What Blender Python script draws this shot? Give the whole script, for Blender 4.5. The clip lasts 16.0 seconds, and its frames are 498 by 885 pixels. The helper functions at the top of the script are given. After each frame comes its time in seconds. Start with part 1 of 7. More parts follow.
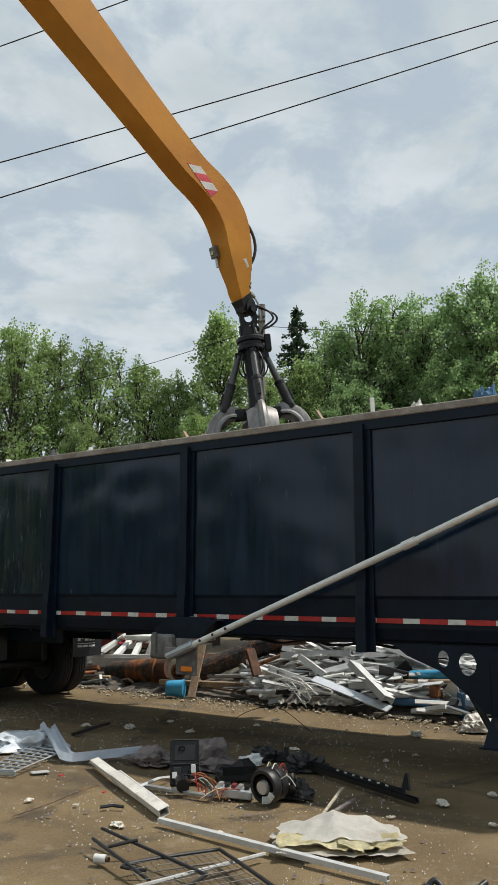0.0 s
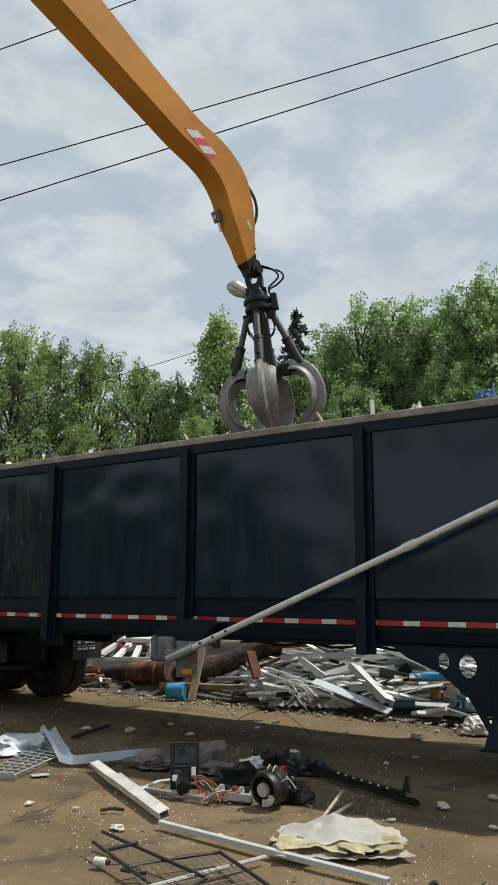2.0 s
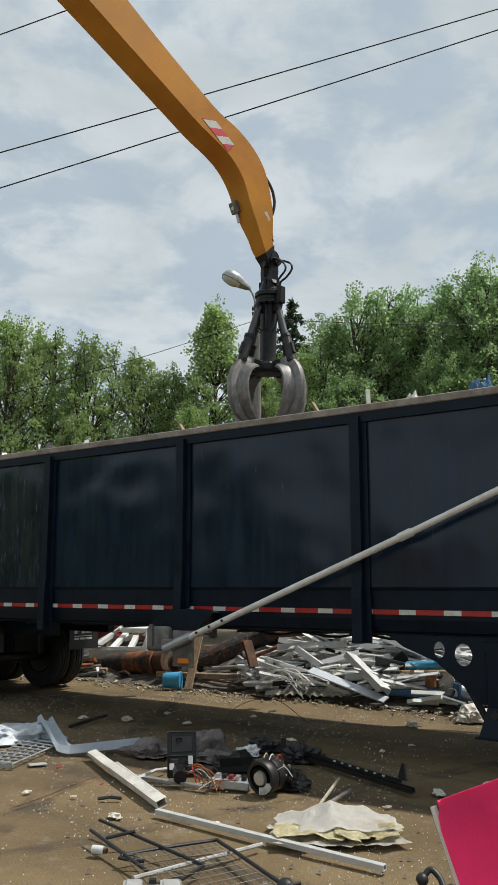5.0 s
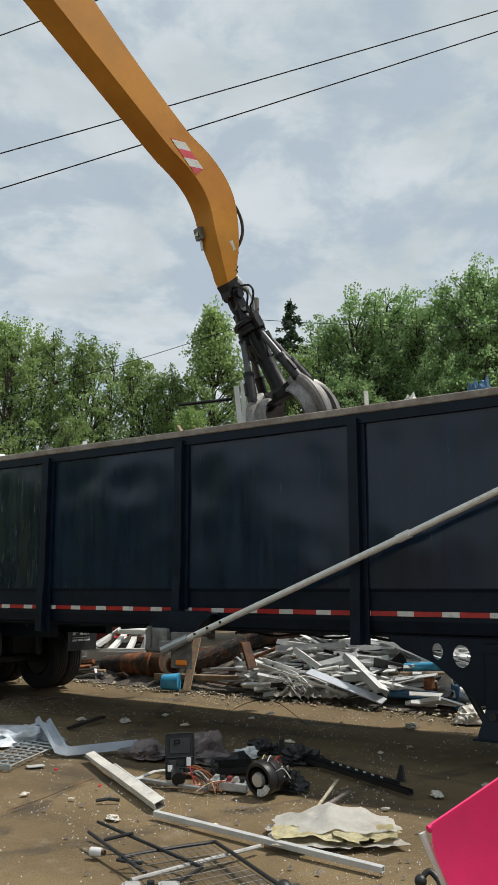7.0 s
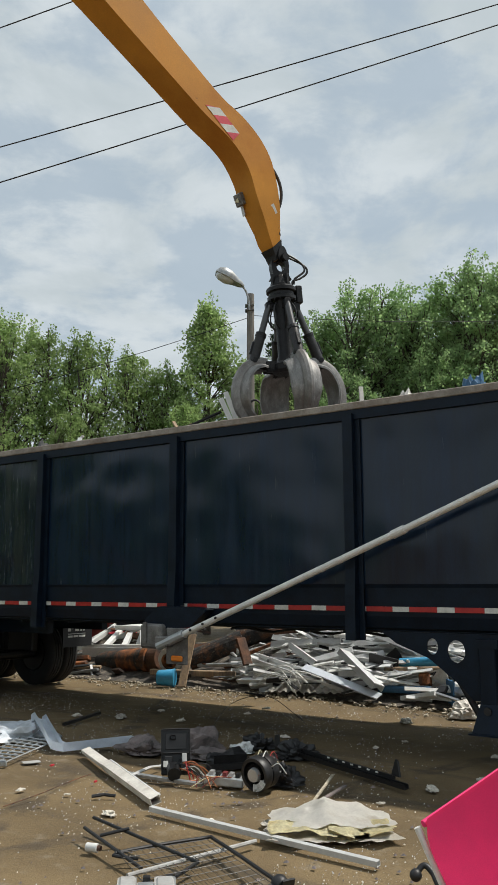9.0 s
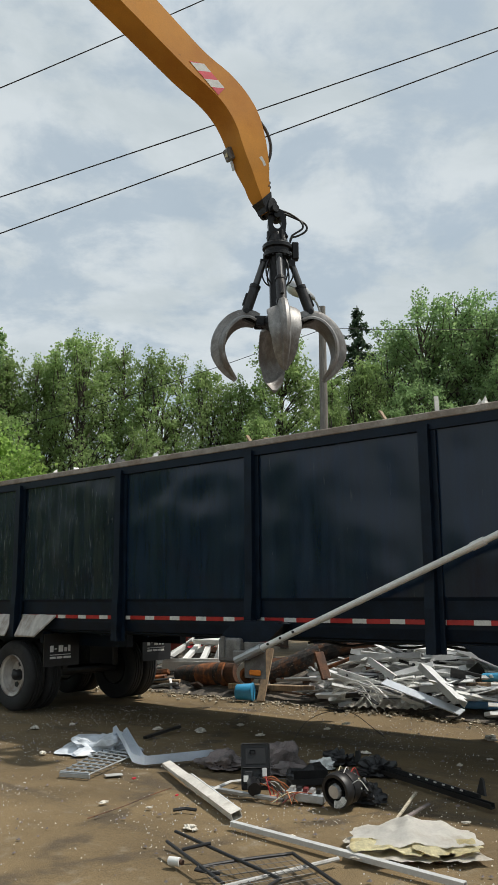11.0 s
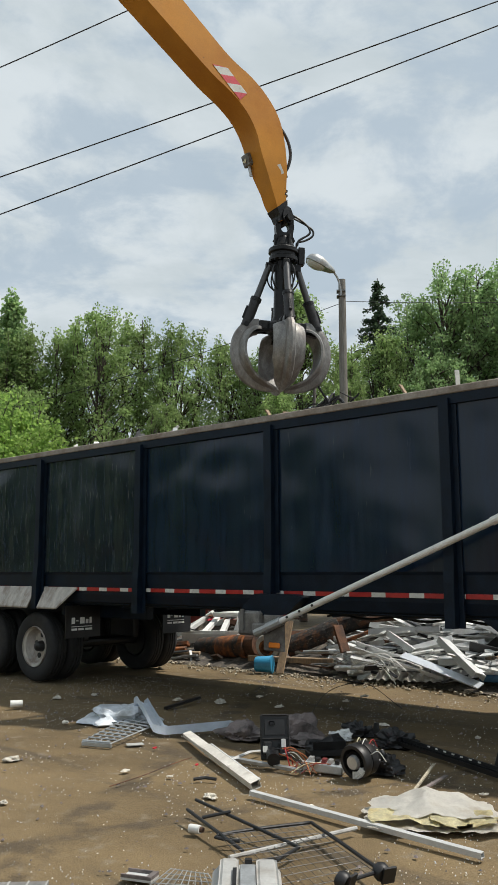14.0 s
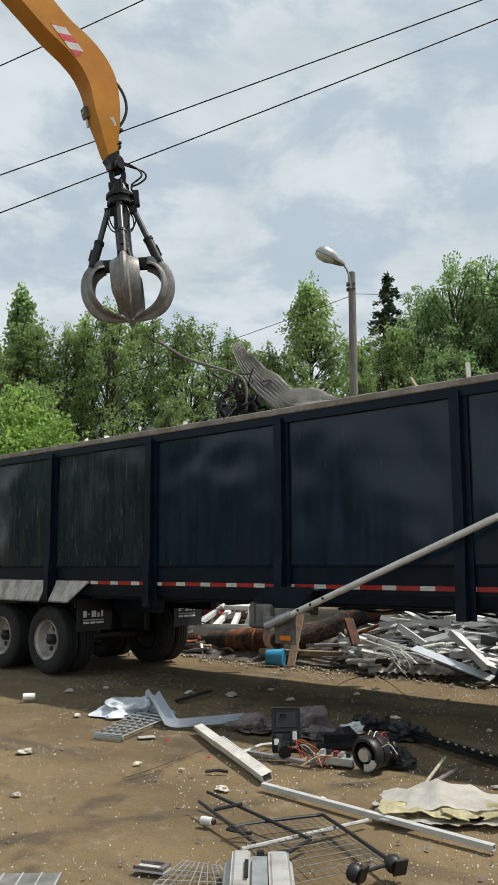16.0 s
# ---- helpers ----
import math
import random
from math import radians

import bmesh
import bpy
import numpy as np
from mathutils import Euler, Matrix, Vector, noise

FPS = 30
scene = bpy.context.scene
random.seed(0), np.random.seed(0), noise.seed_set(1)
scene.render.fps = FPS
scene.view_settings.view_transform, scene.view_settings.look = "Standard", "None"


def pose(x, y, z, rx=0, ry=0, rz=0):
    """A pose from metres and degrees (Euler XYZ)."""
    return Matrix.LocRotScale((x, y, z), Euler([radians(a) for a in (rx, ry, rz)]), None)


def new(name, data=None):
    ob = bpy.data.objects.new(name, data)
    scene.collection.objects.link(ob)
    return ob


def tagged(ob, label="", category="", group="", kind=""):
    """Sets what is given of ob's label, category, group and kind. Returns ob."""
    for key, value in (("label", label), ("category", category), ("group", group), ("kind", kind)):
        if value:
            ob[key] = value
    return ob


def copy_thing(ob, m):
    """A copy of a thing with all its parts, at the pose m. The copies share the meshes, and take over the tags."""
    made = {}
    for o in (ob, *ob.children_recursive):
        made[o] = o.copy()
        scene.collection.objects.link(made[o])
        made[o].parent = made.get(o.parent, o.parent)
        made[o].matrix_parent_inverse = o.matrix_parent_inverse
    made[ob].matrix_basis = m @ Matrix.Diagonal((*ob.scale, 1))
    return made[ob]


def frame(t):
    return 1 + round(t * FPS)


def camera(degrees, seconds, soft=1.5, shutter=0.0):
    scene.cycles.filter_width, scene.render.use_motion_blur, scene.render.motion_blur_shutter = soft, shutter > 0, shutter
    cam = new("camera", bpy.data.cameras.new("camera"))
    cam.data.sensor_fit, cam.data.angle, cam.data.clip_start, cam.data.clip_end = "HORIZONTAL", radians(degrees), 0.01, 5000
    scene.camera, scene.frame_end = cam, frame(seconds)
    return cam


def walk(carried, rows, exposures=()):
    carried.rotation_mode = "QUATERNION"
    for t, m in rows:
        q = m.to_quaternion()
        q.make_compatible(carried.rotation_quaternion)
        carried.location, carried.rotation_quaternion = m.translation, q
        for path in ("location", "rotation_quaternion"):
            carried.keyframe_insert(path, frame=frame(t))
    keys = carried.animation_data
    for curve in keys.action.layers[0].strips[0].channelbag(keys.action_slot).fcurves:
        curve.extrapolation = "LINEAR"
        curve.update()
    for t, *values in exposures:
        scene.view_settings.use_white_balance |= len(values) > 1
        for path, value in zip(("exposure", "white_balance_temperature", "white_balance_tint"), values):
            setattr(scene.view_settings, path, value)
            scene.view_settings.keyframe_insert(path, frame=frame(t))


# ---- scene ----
cam = camera(33.0, 16.0)

# ---- camera ----
EYE = (0.0, 0.0, 1.65)
# seconds, yaw, pitch, roll in degrees
TURNS = [
    (0.0, 0.00, 10.00, -0.10),
    (0.5, 0.52, 10.19, 0.13),
    (1.0, 0.44, 10.24, -0.01),
    (1.5, 0.76, 10.61, -0.03),
    (2.0, 0.01, 10.16, -0.05),
    (2.5, 0.47, 9.95, 0.16),
    (3.0, 0.86, 9.80, 0.16),
    (3.5, 1.22, 9.78, 0.24),
    (4.0, 1.14, 9.74, 0.31),
    (4.5, -0.13, 9.46, 0.13),
    (7.0, -0.36, 9.57, 0.16),
    (7.5, -0.10, 9.30, 0.23),
    (8.0, -0.43, 9.56, 0.24),
    (8.5, -0.35, 9.56, 0.42),
    (9.0, -0.67, 9.29, 0.29),
    (9.5, -0.06, 9.71, 0.35),
    (10.0, 4.44, 10.49, 0.64),
    (12.5, 4.49, 9.40, 0.41),
    (13.0, 5.00, 9.06, 0.30),
    (13.5, 5.74, 8.60, 0.45),
    (14.0, 5.78, 8.49, 0.30),
    (14.5, 5.60, 7.99, 0.40),
    (15.0, 5.96, 8.34, 0.42),
    (15.5, 6.03, 8.26, 0.56),
    (16.0, 6.50, 8.05, 0.43),
]
walk(cam, [(t, pose(*EYE, 90 + p, r, y)) for t, y, p, r in TURNS], exposures=[(0.0, -0.02), (4.5, -0.07), (9.5, -0.06), (13.0, 0.0), (16.0, 0.05)])

# ---- world and sun ----
# the trailer's own axes: x to its front, y across it away from the camera
TRAILER = pose(-4.433, 12.422, 0, 0, 0, -36)
SUN_LOCAL = Vector((0.40, 0.41, 1.0))
SUN_DIR = (TRAILER.to_3x3() @ SUN_LOCAL).normalized()
SUN_EL = math.asin(SUN_DIR.z)
SUN_AZ = math.atan2(SUN_DIR.x, SUN_DIR.y)


def make_world():
    w = bpy.data.worlds.new("sky")
    scene.world = w
    w.use_nodes = True
    nt = w.node_tree
    nt.nodes.clear()
    N = nt.nodes.new
    out, bg = N("ShaderNodeOutputWorld"), N("ShaderNodeBackground")
    sky = N("ShaderNodeTexSky")
    sky.sky_type, sky.sun_disc = "NISHITA", False
    sky.sun_elevation, sky.sun_rotation = SUN_EL, SUN_AZ
    sky.air_density, sky.dust_density = 1.0, 2.0
    co, sep = N("ShaderNodeTexCoord"), N("ShaderNodeSeparateXYZ")
    nt.links.new(co.outputs["Generated"], sep.inputs[0])
    # project the direction on a cloud layer overhead, so that clouds flatten towards the horizon
    add = N("ShaderNodeMath"); add.operation = "ADD"; add.inputs[1].default_value = 0.22
    nt.links.new(sep.outputs["Z"], add.inputs[0])
    mx = N("ShaderNodeMath"); mx.operation = "MAXIMUM"; mx.inputs[1].default_value = 0.08
    nt.links.new(add.outputs[0], mx.inputs[0])
    comb = N("ShaderNodeCombineXYZ")
    for i, ax in enumerate("XY"):
        d = N("ShaderNodeMath"); d.operation = "DIVIDE"
        nt.links.new(sep.outputs[ax], d.inputs[0]); nt.links.new(mx.outputs[0], d.inputs[1])
        nt.links.new(d.outputs[0], comb.inputs[i])
    def noise_node(scale, detail, rough, dist):
        n = N("ShaderNodeTexNoise")
        n.inputs["Scale"].default_value, n.inputs["Detail"].default_value = scale, detail
        n.inputs["Roughness"].default_value, n.inputs["Distortion"].default_value = rough, dist
        nt.links.new(comb.outputs[0], n.inputs["Vector"])
        return n
    def ramp(src, stops):
        r = N("ShaderNodeValToRGB")
        r.color_ramp.interpolation = "EASE"
        while len(r.color_ramp.elements) < len(stops):
            r.color_ramp.elements.new(0.5)
        for e, (p, c) in zip(r.color_ramp.elements, stops):
            e.position, e.color = p, (*c, 1)
        nt.links.new(src, r.inputs[0])
        return r
    cover = noise_node(3.4, 8.0, 0.6, 0.25)
    mask = ramp(cover.outputs["Fac"], [(0.40, (0.25,) * 3), (0.56, (1.0,) * 3)])
    tone = noise_node(2.1, 7.0, 0.58, 0.4)
    cloud = ramp(tone.outputs["Fac"], [(0.38, (6.55, 7.38, 7.80)), (0.60, (7.95, 8.70, 9.12))])
    mix = N("ShaderNodeMix"); mix.data_type = "RGBA"
    nt.links.new(mask.outputs[0], mix.inputs["Factor"])
    thin = N("ShaderNodeMix"); thin.data_type = "RGBA"
    thin.inputs["Factor"].default_value = 0.72
    thin.inputs["B"].default_value = (6.0, 7.3, 8.3, 1)
    nt.links.new(sky.outputs[0], thin.inputs["A"])
    nt.links.new(thin.outputs["Result"], mix.inputs["A"])
    nt.links.new(cloud.outputs[0], mix.inputs["B"])
    nt.links.new(mix.outputs["Result"], bg.inputs["Color"])
    bg.inputs["Strength"].default_value = 0.085
    nt.links.new(bg.outputs[0], out.inputs[0])


make_world()
sun_data = bpy.data.lights.new("sun", "SUN")
sun_data.energy, sun_data.angle, sun_data.color = 4.2, radians(1.2), (1.0, 0.95, 0.87)
sun = new("sun", sun_data)
sun.matrix_world = Matrix.Translation((0, 0, 40)) @ SUN_DIR.to_track_quat("Z", "Y").to_matrix().to_4x4()


# ---- materials ----
def material(name, color, rough=0.6, metal=0.0, vary=0.25, scale=6.0, fine=60.0, bump=0.15, second=None,
             patch=0.5, patch_scale=1.2, third=None, third_at=0.62, stretch=(1, 1, 1), spec=0.5, rand=0.0, world=False, sharp=0.12):
    """A surface with grain and stains at two scales; second colours larger patches, third small worn spots."""
    m = bpy.data.materials.new(name)
    m.use_nodes = True
    nt = m.node_tree
    bsdf = nt.nodes["Principled BSDF"]
    N, L = nt.nodes.new, nt.links.new
    if world:
        src = N("ShaderNodeNewGeometry").outputs["Position"]
    else:
        src = N("ShaderNodeTexCoord").outputs["Object"]
    mp = N("ShaderNodeMapping")
    mp.inputs["Scale"].default_value = stretch
    L(src, mp.inputs[0])
    info = N("ShaderNodeObjectInfo")
    shift = N("ShaderNodeVectorMath"); shift.operation = "ADD"
    mul = N("ShaderNodeMath"); mul.operation = "MULTIPLY"; mul.inputs[1].default_value = 37.0
    L(info.outputs["Random"], mul.inputs[0])
    L(mp.outputs[0], shift.inputs[0]); L(mul.outputs[0], shift.inputs[1])
    def tex(s, d=5.0):
        n = N("ShaderNodeTexNoise")
        n.inputs["Scale"].default_value, n.inputs["Detail"].default_value = s, d
        n.inputs["Roughness"].default_value = 0.62
        L(shift.outputs[0], n.inputs["Vector"])
        return n.outputs["Fac"]
    def mixc(fac, a, b, mode="MIX"):
        x = N("ShaderNodeMix"); x.data_type, x.blend_type = "RGBA", mode
        for sock, v in (("Factor", fac), ("A", a), ("B", b)):
            if hasattr(v, "is_linked"):
                L(v, x.inputs[sock])
            else:
                x.inputs[sock].default_value = v if sock == "Factor" else (*v, 1)
        return x.outputs["Result"]
    def step(fac, lo, hi):
        r = N("ShaderNodeMapRange"); r.interpolation_type = "SMOOTHSTEP"
        r.inputs["From Min"].default_value, r.inputs["From Max"].default_value = lo, hi
        L(fac, r.inputs["Value"])
        return r.outputs[0]
    fine_n, mid_n = tex(fine, 4.0), tex(scale)
    dark = tuple(c * (1 - vary) for c in color)
    light = tuple(min(c * (1 + vary), 0.95) for c in color)
    col = mixc(step(mid_n, 0.3, 0.7), dark, light)
    if second:
        p = tex(patch_scale, 6.0)
        col = mixc(step(p, patch - sharp, patch + sharp), col, second)
    if third:
        q = tex(scale * 2.3, 8.0)
        col = mixc(step(q, third_at, third_at + 0.06), col, third)
    grain = mixc(step(fine_n, 0.25, 0.75), (1 - vary * 0.7,) * 3, (1 + vary * 0.5,) * 3)
    col = mixc(1.0, col, grain, "MULTIPLY")
    if rand:
        rr = N("ShaderNodeMapRange")
        rr.inputs["To Min"].default_value, rr.inputs["To Max"].default_value = 1 - rand, 1 + rand
        L(info.outputs["Random"], rr.inputs["Value"])
        col = mixc(1.0, col, rr.outputs[0], "MULTIPLY")
    L(col, bsdf.inputs["Base Color"])
    rg = N("ShaderNodeMapRange")
    rg.inputs["To Min"].default_value, rg.inputs["To Max"].default_value = max(rough - 0.15, 0.03), min(rough + 0.15, 1)
    L(mid_n, rg.inputs["Value"]); L(rg.outputs[0], bsdf.inputs["Roughness"])
    bsdf.inputs["Metallic"].default_value = metal
    bsdf.inputs["Specular IOR Level"].default_value = spec
    if bump:
        b = N("ShaderNodeBump")
        b.inputs["Strength"].default_value, b.inputs["Distance"].default_value = bump, 0.01
        ad = N("ShaderNodeMath"); ad.operation = "ADD"
        L(fine_n, ad.inputs[0]); L(mid_n, ad.inputs[1])
        L(ad.outputs[0], b.inputs["Height"]); L(b.outputs[0], bsdf.inputs["Normal"])
    return m


M_NAVY = material("navy_paint", (0.0045, 0.0145, 0.036), 0.22, 0.0, 0.25, 3.0, 90, 0.006, (0.007, 0.017, 0.033), 0.55, 0.9, (0.040, 0.050, 0.060), 0.66, stretch=(3.0, 3.0, 0.30), spec=0.43)
M_NAVY_WORN = material("streaked_navy_paint", (0.005, 0.013, 0.026), 0.24, 0.0, 0.3, 3.4, 90, 0.01, (0.022, 0.030, 0.032), 0.56, 1.6, (0.11, 0.12, 0.12), 0.60, stretch=(5.0, 5.0, 0.45), spec=0.42)
M_NAVY_ROUGH = material("navy_frame_paint", (0.0045, 0.011, 0.022), 0.42, 0.0, 0.3, 5.0, 80, 0.06, spec=0.2)
M_BLACK = material("black_plastic", (0.012, 0.012, 0.013), 0.45, 0.0, 0.3, 8, 90, 0.1)
M_RUBBER = material("tyre_rubber", (0.020, 0.020, 0.021), 0.8, 0.0, 0.3, 8, 70, 0.15, (0.05, 0.045, 0.04), 0.66, 2.0)
M_RAIL = material("dusty_rail", (0.30, 0.27, 0.235), 0.75, 0.1, 0.25, 7, 60, 0.2, (0.20, 0.155, 0.12), 0.58, 2.0)
M_FENDER = material("dirty_aluminium", (0.50, 0.47, 0.43), 0.6, 0.3, 0.15, 9, 60, 0.15, (0.27, 0.22, 0.18), 0.56, 3.5, stretch=(1.5, 1.5, 0.35))
M_ALU = material("aluminium", (0.55, 0.55, 0.55), 0.4, 0.65, 0.1, 9, 90, 0.05, (0.42, 0.41, 0.39), 0.6, 2.0)
M_WHITE = material("white_vinyl", (0.74, 0.74, 0.71), 0.45, 0.0, 0.06, 7, 60, 0.06, (0.55, 0.53, 0.48), 0.66, 1.7, rand=0.15)
M_STEEL = material("galvanised_steel", (0.42, 0.44, 0.45), 0.45, 0.6, 0.15, 10, 90, 0.06, (0.30, 0.29, 0.27), 0.6, 2.0, rand=0.2)
M_RUST = material("rusty_steel", (0.14, 0.065, 0.035), 0.85, 0.1, 0.4, 9, 70, 0.4, (0.05, 0.035, 0.028), 0.52, 3.0)
M_RUSTRED = material("bright_rust", (0.27, 0.095, 0.03), 0.85, 0.0, 0.45, 9, 70, 0.5, (0.07, 0.042, 0.03), 0.53, 6.0, (0.36, 0.16, 0.06), 0.62)
M_WOOD = material("weathered_plank", (0.36, 0.25, 0.15), 0.8, 0.0, 0.25, 6, 60, 0.25, (0.24, 0.18, 0.13), 0.55, 2.0, stretch=(6, 6, 0.6))
M_YELLOW = material("boom_paint", (0.53, 0.228, 0.030), 0.6, 0.0, 0.10, 2.0, 60, 0.04, (0.43, 0.160, 0.016), 0.6, 0.7, (0.09, 0.05, 0.025), 0.68, spec=0.2)
M_GREASE = material("greasy_steel", (0.010, 0.010, 0.011), 0.38, 0.1, 0.4, 12, 80, 0.3, (0.035, 0.033, 0.03), 0.64, 4.0, spec=0.32)
M_TINE = material("worn_steel", (0.25, 0.245, 0.235), 0.5, 0.4, 0.3, 9, 70, 0.25, (0.17, 0.15, 0.135), 0.56, 3.2, (0.46, 0.45, 0.43), 0.66, stretch=(1, 1, 0.5))
M_CYL = material("cylinder_steel", (0.04, 0.04, 0.042), 0.45, 0.6, 0.3, 12, 80, 0.2, (0.04, 0.037, 0.035), 0.5, 4.0)
M_CHROME = material("rod_steel", (0.09, 0.09, 0.092), 0.4, 0.6, 0.1, 12, 80, 0.05)
M_PINK = material("pink_fabric", (0.80, 0.03, 0.17), 0.75, 0.0, 0.08, 3, 300, 0.12)
M_BLUE = material("blue_plastic", (0.05, 0.32, 0.55), 0.4, 0.0, 0.12, 6, 60, 0.05, (0.11, 0.35, 0.52), 0.6, 3.0)
M_DKBLUE = material("blue_pipe_paint", (0.04, 0.13, 0.25), 0.5, 0.0, 0.2, 6, 60, 0.1)
M_RED = material("red_tape", (0.38, 0.020, 0.018), 0.35, 0.0, 0.15, 12, 90, 0.03)
M_REFL = material("silver_tape", (0.62, 0.62, 0.58), 0.3, 0.0, 0.12, 12, 90, 0.03)
M_FACING = material("white_facing", (0.70, 0.68, 0.63), 0.6, 0.0, 0.08, 7, 50, 0.15, (0.55, 0.50, 0.42), 0.66, 4)
M_FOAM = material("yellow_foam", (0.68, 0.63, 0.42), 0.9, 0.0, 0.2, 9, 50, 0.5, (0.60, 0.50, 0.26), 0.58, 4)
M_PAPER = material("foil_facing", (0.66, 0.63, 0.57), 0.6, 0.05, 0.12, 7, 50, 0.25, (0.42, 0.37, 0.31), 0.62, 4)
M_ORANGE = material("amber_lens", (0.75, 0.22, 0.03), 0.25, 0.0, 0.05, 9, 50, 0.0)
M_CONC = material("pale_chips", (0.62, 0.58, 0.50), 0.9, 0.0, 0.2, 20, 80, 0.3, rand=0.2)
M_POLE = material("weathered_pole", (0.21, 0.20, 0.18), 0.9, 0.0, 0.25, 5, 50, 0.4, (0.17, 0.15, 0.13), 0.55, 2.0, stretch=(5, 5, 0.5))
M_GLASS = material("lamp_lens", (0.55, 0.58, 0.55), 0.2, 0.0, 0.05, 9, 50, 0.0)
M_COPPER = material("copper_wire", (0.45, 0.16, 0.07), 0.4, 0.5, 0.2, 9, 50, 0.0)
M_BARK = material("bark", (0.075, 0.060, 0.048), 0.95, 0.0, 0.4, 6, 30, 0.6, stretch=(3, 3, 0.6))
M_IRON = material("corroded_iron", (0.032, 0.030, 0.028), 0.85, 0.1, 0.45, 12, 60, 0.7, (0.15, 0.065, 0.028), 0.57, 7.0, (0.26, 0.23, 0.17), 0.62)
M_RUBBLE = material("rubble_dirt", (0.15, 0.125, 0.095), 0.9, 0.0, 0.45, 14, 70, 0.6, (0.06, 0.052, 0.045), 0.5, 5.0, (0.40, 0.37, 0.31), 0.62)
M_GREYPL = material("grey_plastic", (0.40, 0.40, 0.385), 0.5, 0.0, 0.12, 7, 60, 0.08, (0.28, 0.26, 0.235), 0.6, 4.0)
M_BITS = material("tan_crumbs", (0.42, 0.37, 0.28), 0.9, 0.0, 0.3, 20, 80, 0.3)
M_RED_METAL = material("dark_red_steel", (0.20, 0.03, 0.028), 0.6, 0.1, 0.3, 6, 60, 0.2)
M_REDP = material("red_plastic", (0.55, 0.03, 0.05), 0.5, 0.0, 0.15, 6, 60, 0.1)


# ---- mesh tools ----
def part(name, bm, mat, parent=None, label="", smooth=False, m=None):
    """Links a bmesh as one mesh object under a thing or a part."""
    bmesh.ops.recalc_face_normals(bm, faces=bm.faces)
    me = bpy.data.meshes.new(name)
    bm.to_mesh(me)
    bm.free()
    me.materials.append(mat)
    if smooth:
        for p in me.polygons:
            p.use_smooth = True
        me.set_sharp_from_angle(angle=radians(40))
    ob = new(name, me)
    if parent:
        ob.parent = parent
    if m is not None:
        ob.matrix_basis = m
    if label:
        ob["label"] = label
    return ob


def thing(name, m, label, category, group="", kind=""):
    ob = new(name)
    ob.empty_display_size = 0.1
    ob.matrix_basis = m
    return tagged(ob, label, category, group, kind)


def single(name, bm, mat, label, category, group="", kind="", smooth=False, m=None):
    return tagged(part(name, bm, mat, None, "", smooth, m), label, category, group, kind)


def add_box(bm, lo, hi, m=None, bevel=0.0):
    lo, hi = Vector(lo), Vector(hi)
    r = bmesh.ops.create_cube(bm, size=1.0)
    c, s = (lo + hi) / 2, hi - lo
    vs = r["verts"]
    for v in vs:
        v.co = Vector((v.co.x * s.x, v.co.y * s.y, v.co.z * s.z)) + c
    if bevel:
        es = list({e for v in vs for e in v.link_edges})
        g = bmesh.ops.bevel(bm, geom=es, offset=bevel, segments=1, affect="EDGES")
        vs = list({v for f in g["faces"] for v in f.verts} | {v for v in vs if v.is_valid})
    if m is not None:
        bmesh.ops.transform(bm, matrix=m, verts=vs)
    return vs


def box(lo, hi, m=None, bevel=0.0):
    bm = bmesh.new()
    add_box(bm, lo, hi, m, bevel)
    return bm


def frames_along(pts, closed=False):
    """A direction and two cross axes at each point of a line."""
    pts = [Vector(p) for p in pts]
    out, side = [], None
    for i, p in enumerate(pts):
        a, b = pts[max(i - 1, 0)], pts[min(i + 1, len(pts) - 1)]
        d = (b - a).normalized()
        if side is None:
            side = d.cross(Vector((0, 0, 1)))
            if side.length < 1e-3:
                side = Vector((1, 0, 0))
        side = (side - d * side.dot(d)).normalized()
        out.append((p, side.copy(), d.cross(side)))
    return out


def add_tube(bm, pts, r, seg=8, ends=True, flat=1.0):
    """A round bar along a line; r is one radius or one for each point."""
    fr = frames_along(pts)
    rs = r if hasattr(r, "__len__") else [r] * len(fr)
    rings = []
    for (p, a, b), q in zip(fr, rs):
        rings.append([bm.verts.new(p + (a * math.cos(k * math.tau / seg) + b * flat * math.sin(k * math.tau / seg)) * q) for k in range(seg)])
    for u, v in zip(rings, rings[1:]):
        for k in range(seg):
            bm.faces.new((u[k], u[(k + 1) % seg], v[(k + 1) % seg], v[k]))
    if ends:
        bm.faces.new(rings[0][::-1])
        bm.faces.new(rings[-1])
    return rings


def tube(pts, r, seg=8, ends=True, flat=1.0):
    bm = bmesh.new()
    add_tube(bm, pts, r, seg, ends, flat)
    return bm


def add_prism(bm, outline, depth, m=None):
    """A flat outline in x, z pulled along y by depth."""
    a = [bm.verts.new((x, 0, z)) for x, z in outline]
    b = [bm.verts.new((x, depth, z)) for x, z in outline]
    n = len(a)
    bm.faces.new(a)
    bm.faces.new(b[::-1])
    for i in range(n):
        bm.faces.new((a[i], b[i], b[(i + 1) % n], a[(i + 1) % n]))
    if m is not None:
        bmesh.ops.transform(bm, matrix=m, verts=a + b)
    return a + b


def prism(outline, depth, m=None):
    bm = bmesh.new()
    add_prism(bm, outline, depth, m)
    return bm


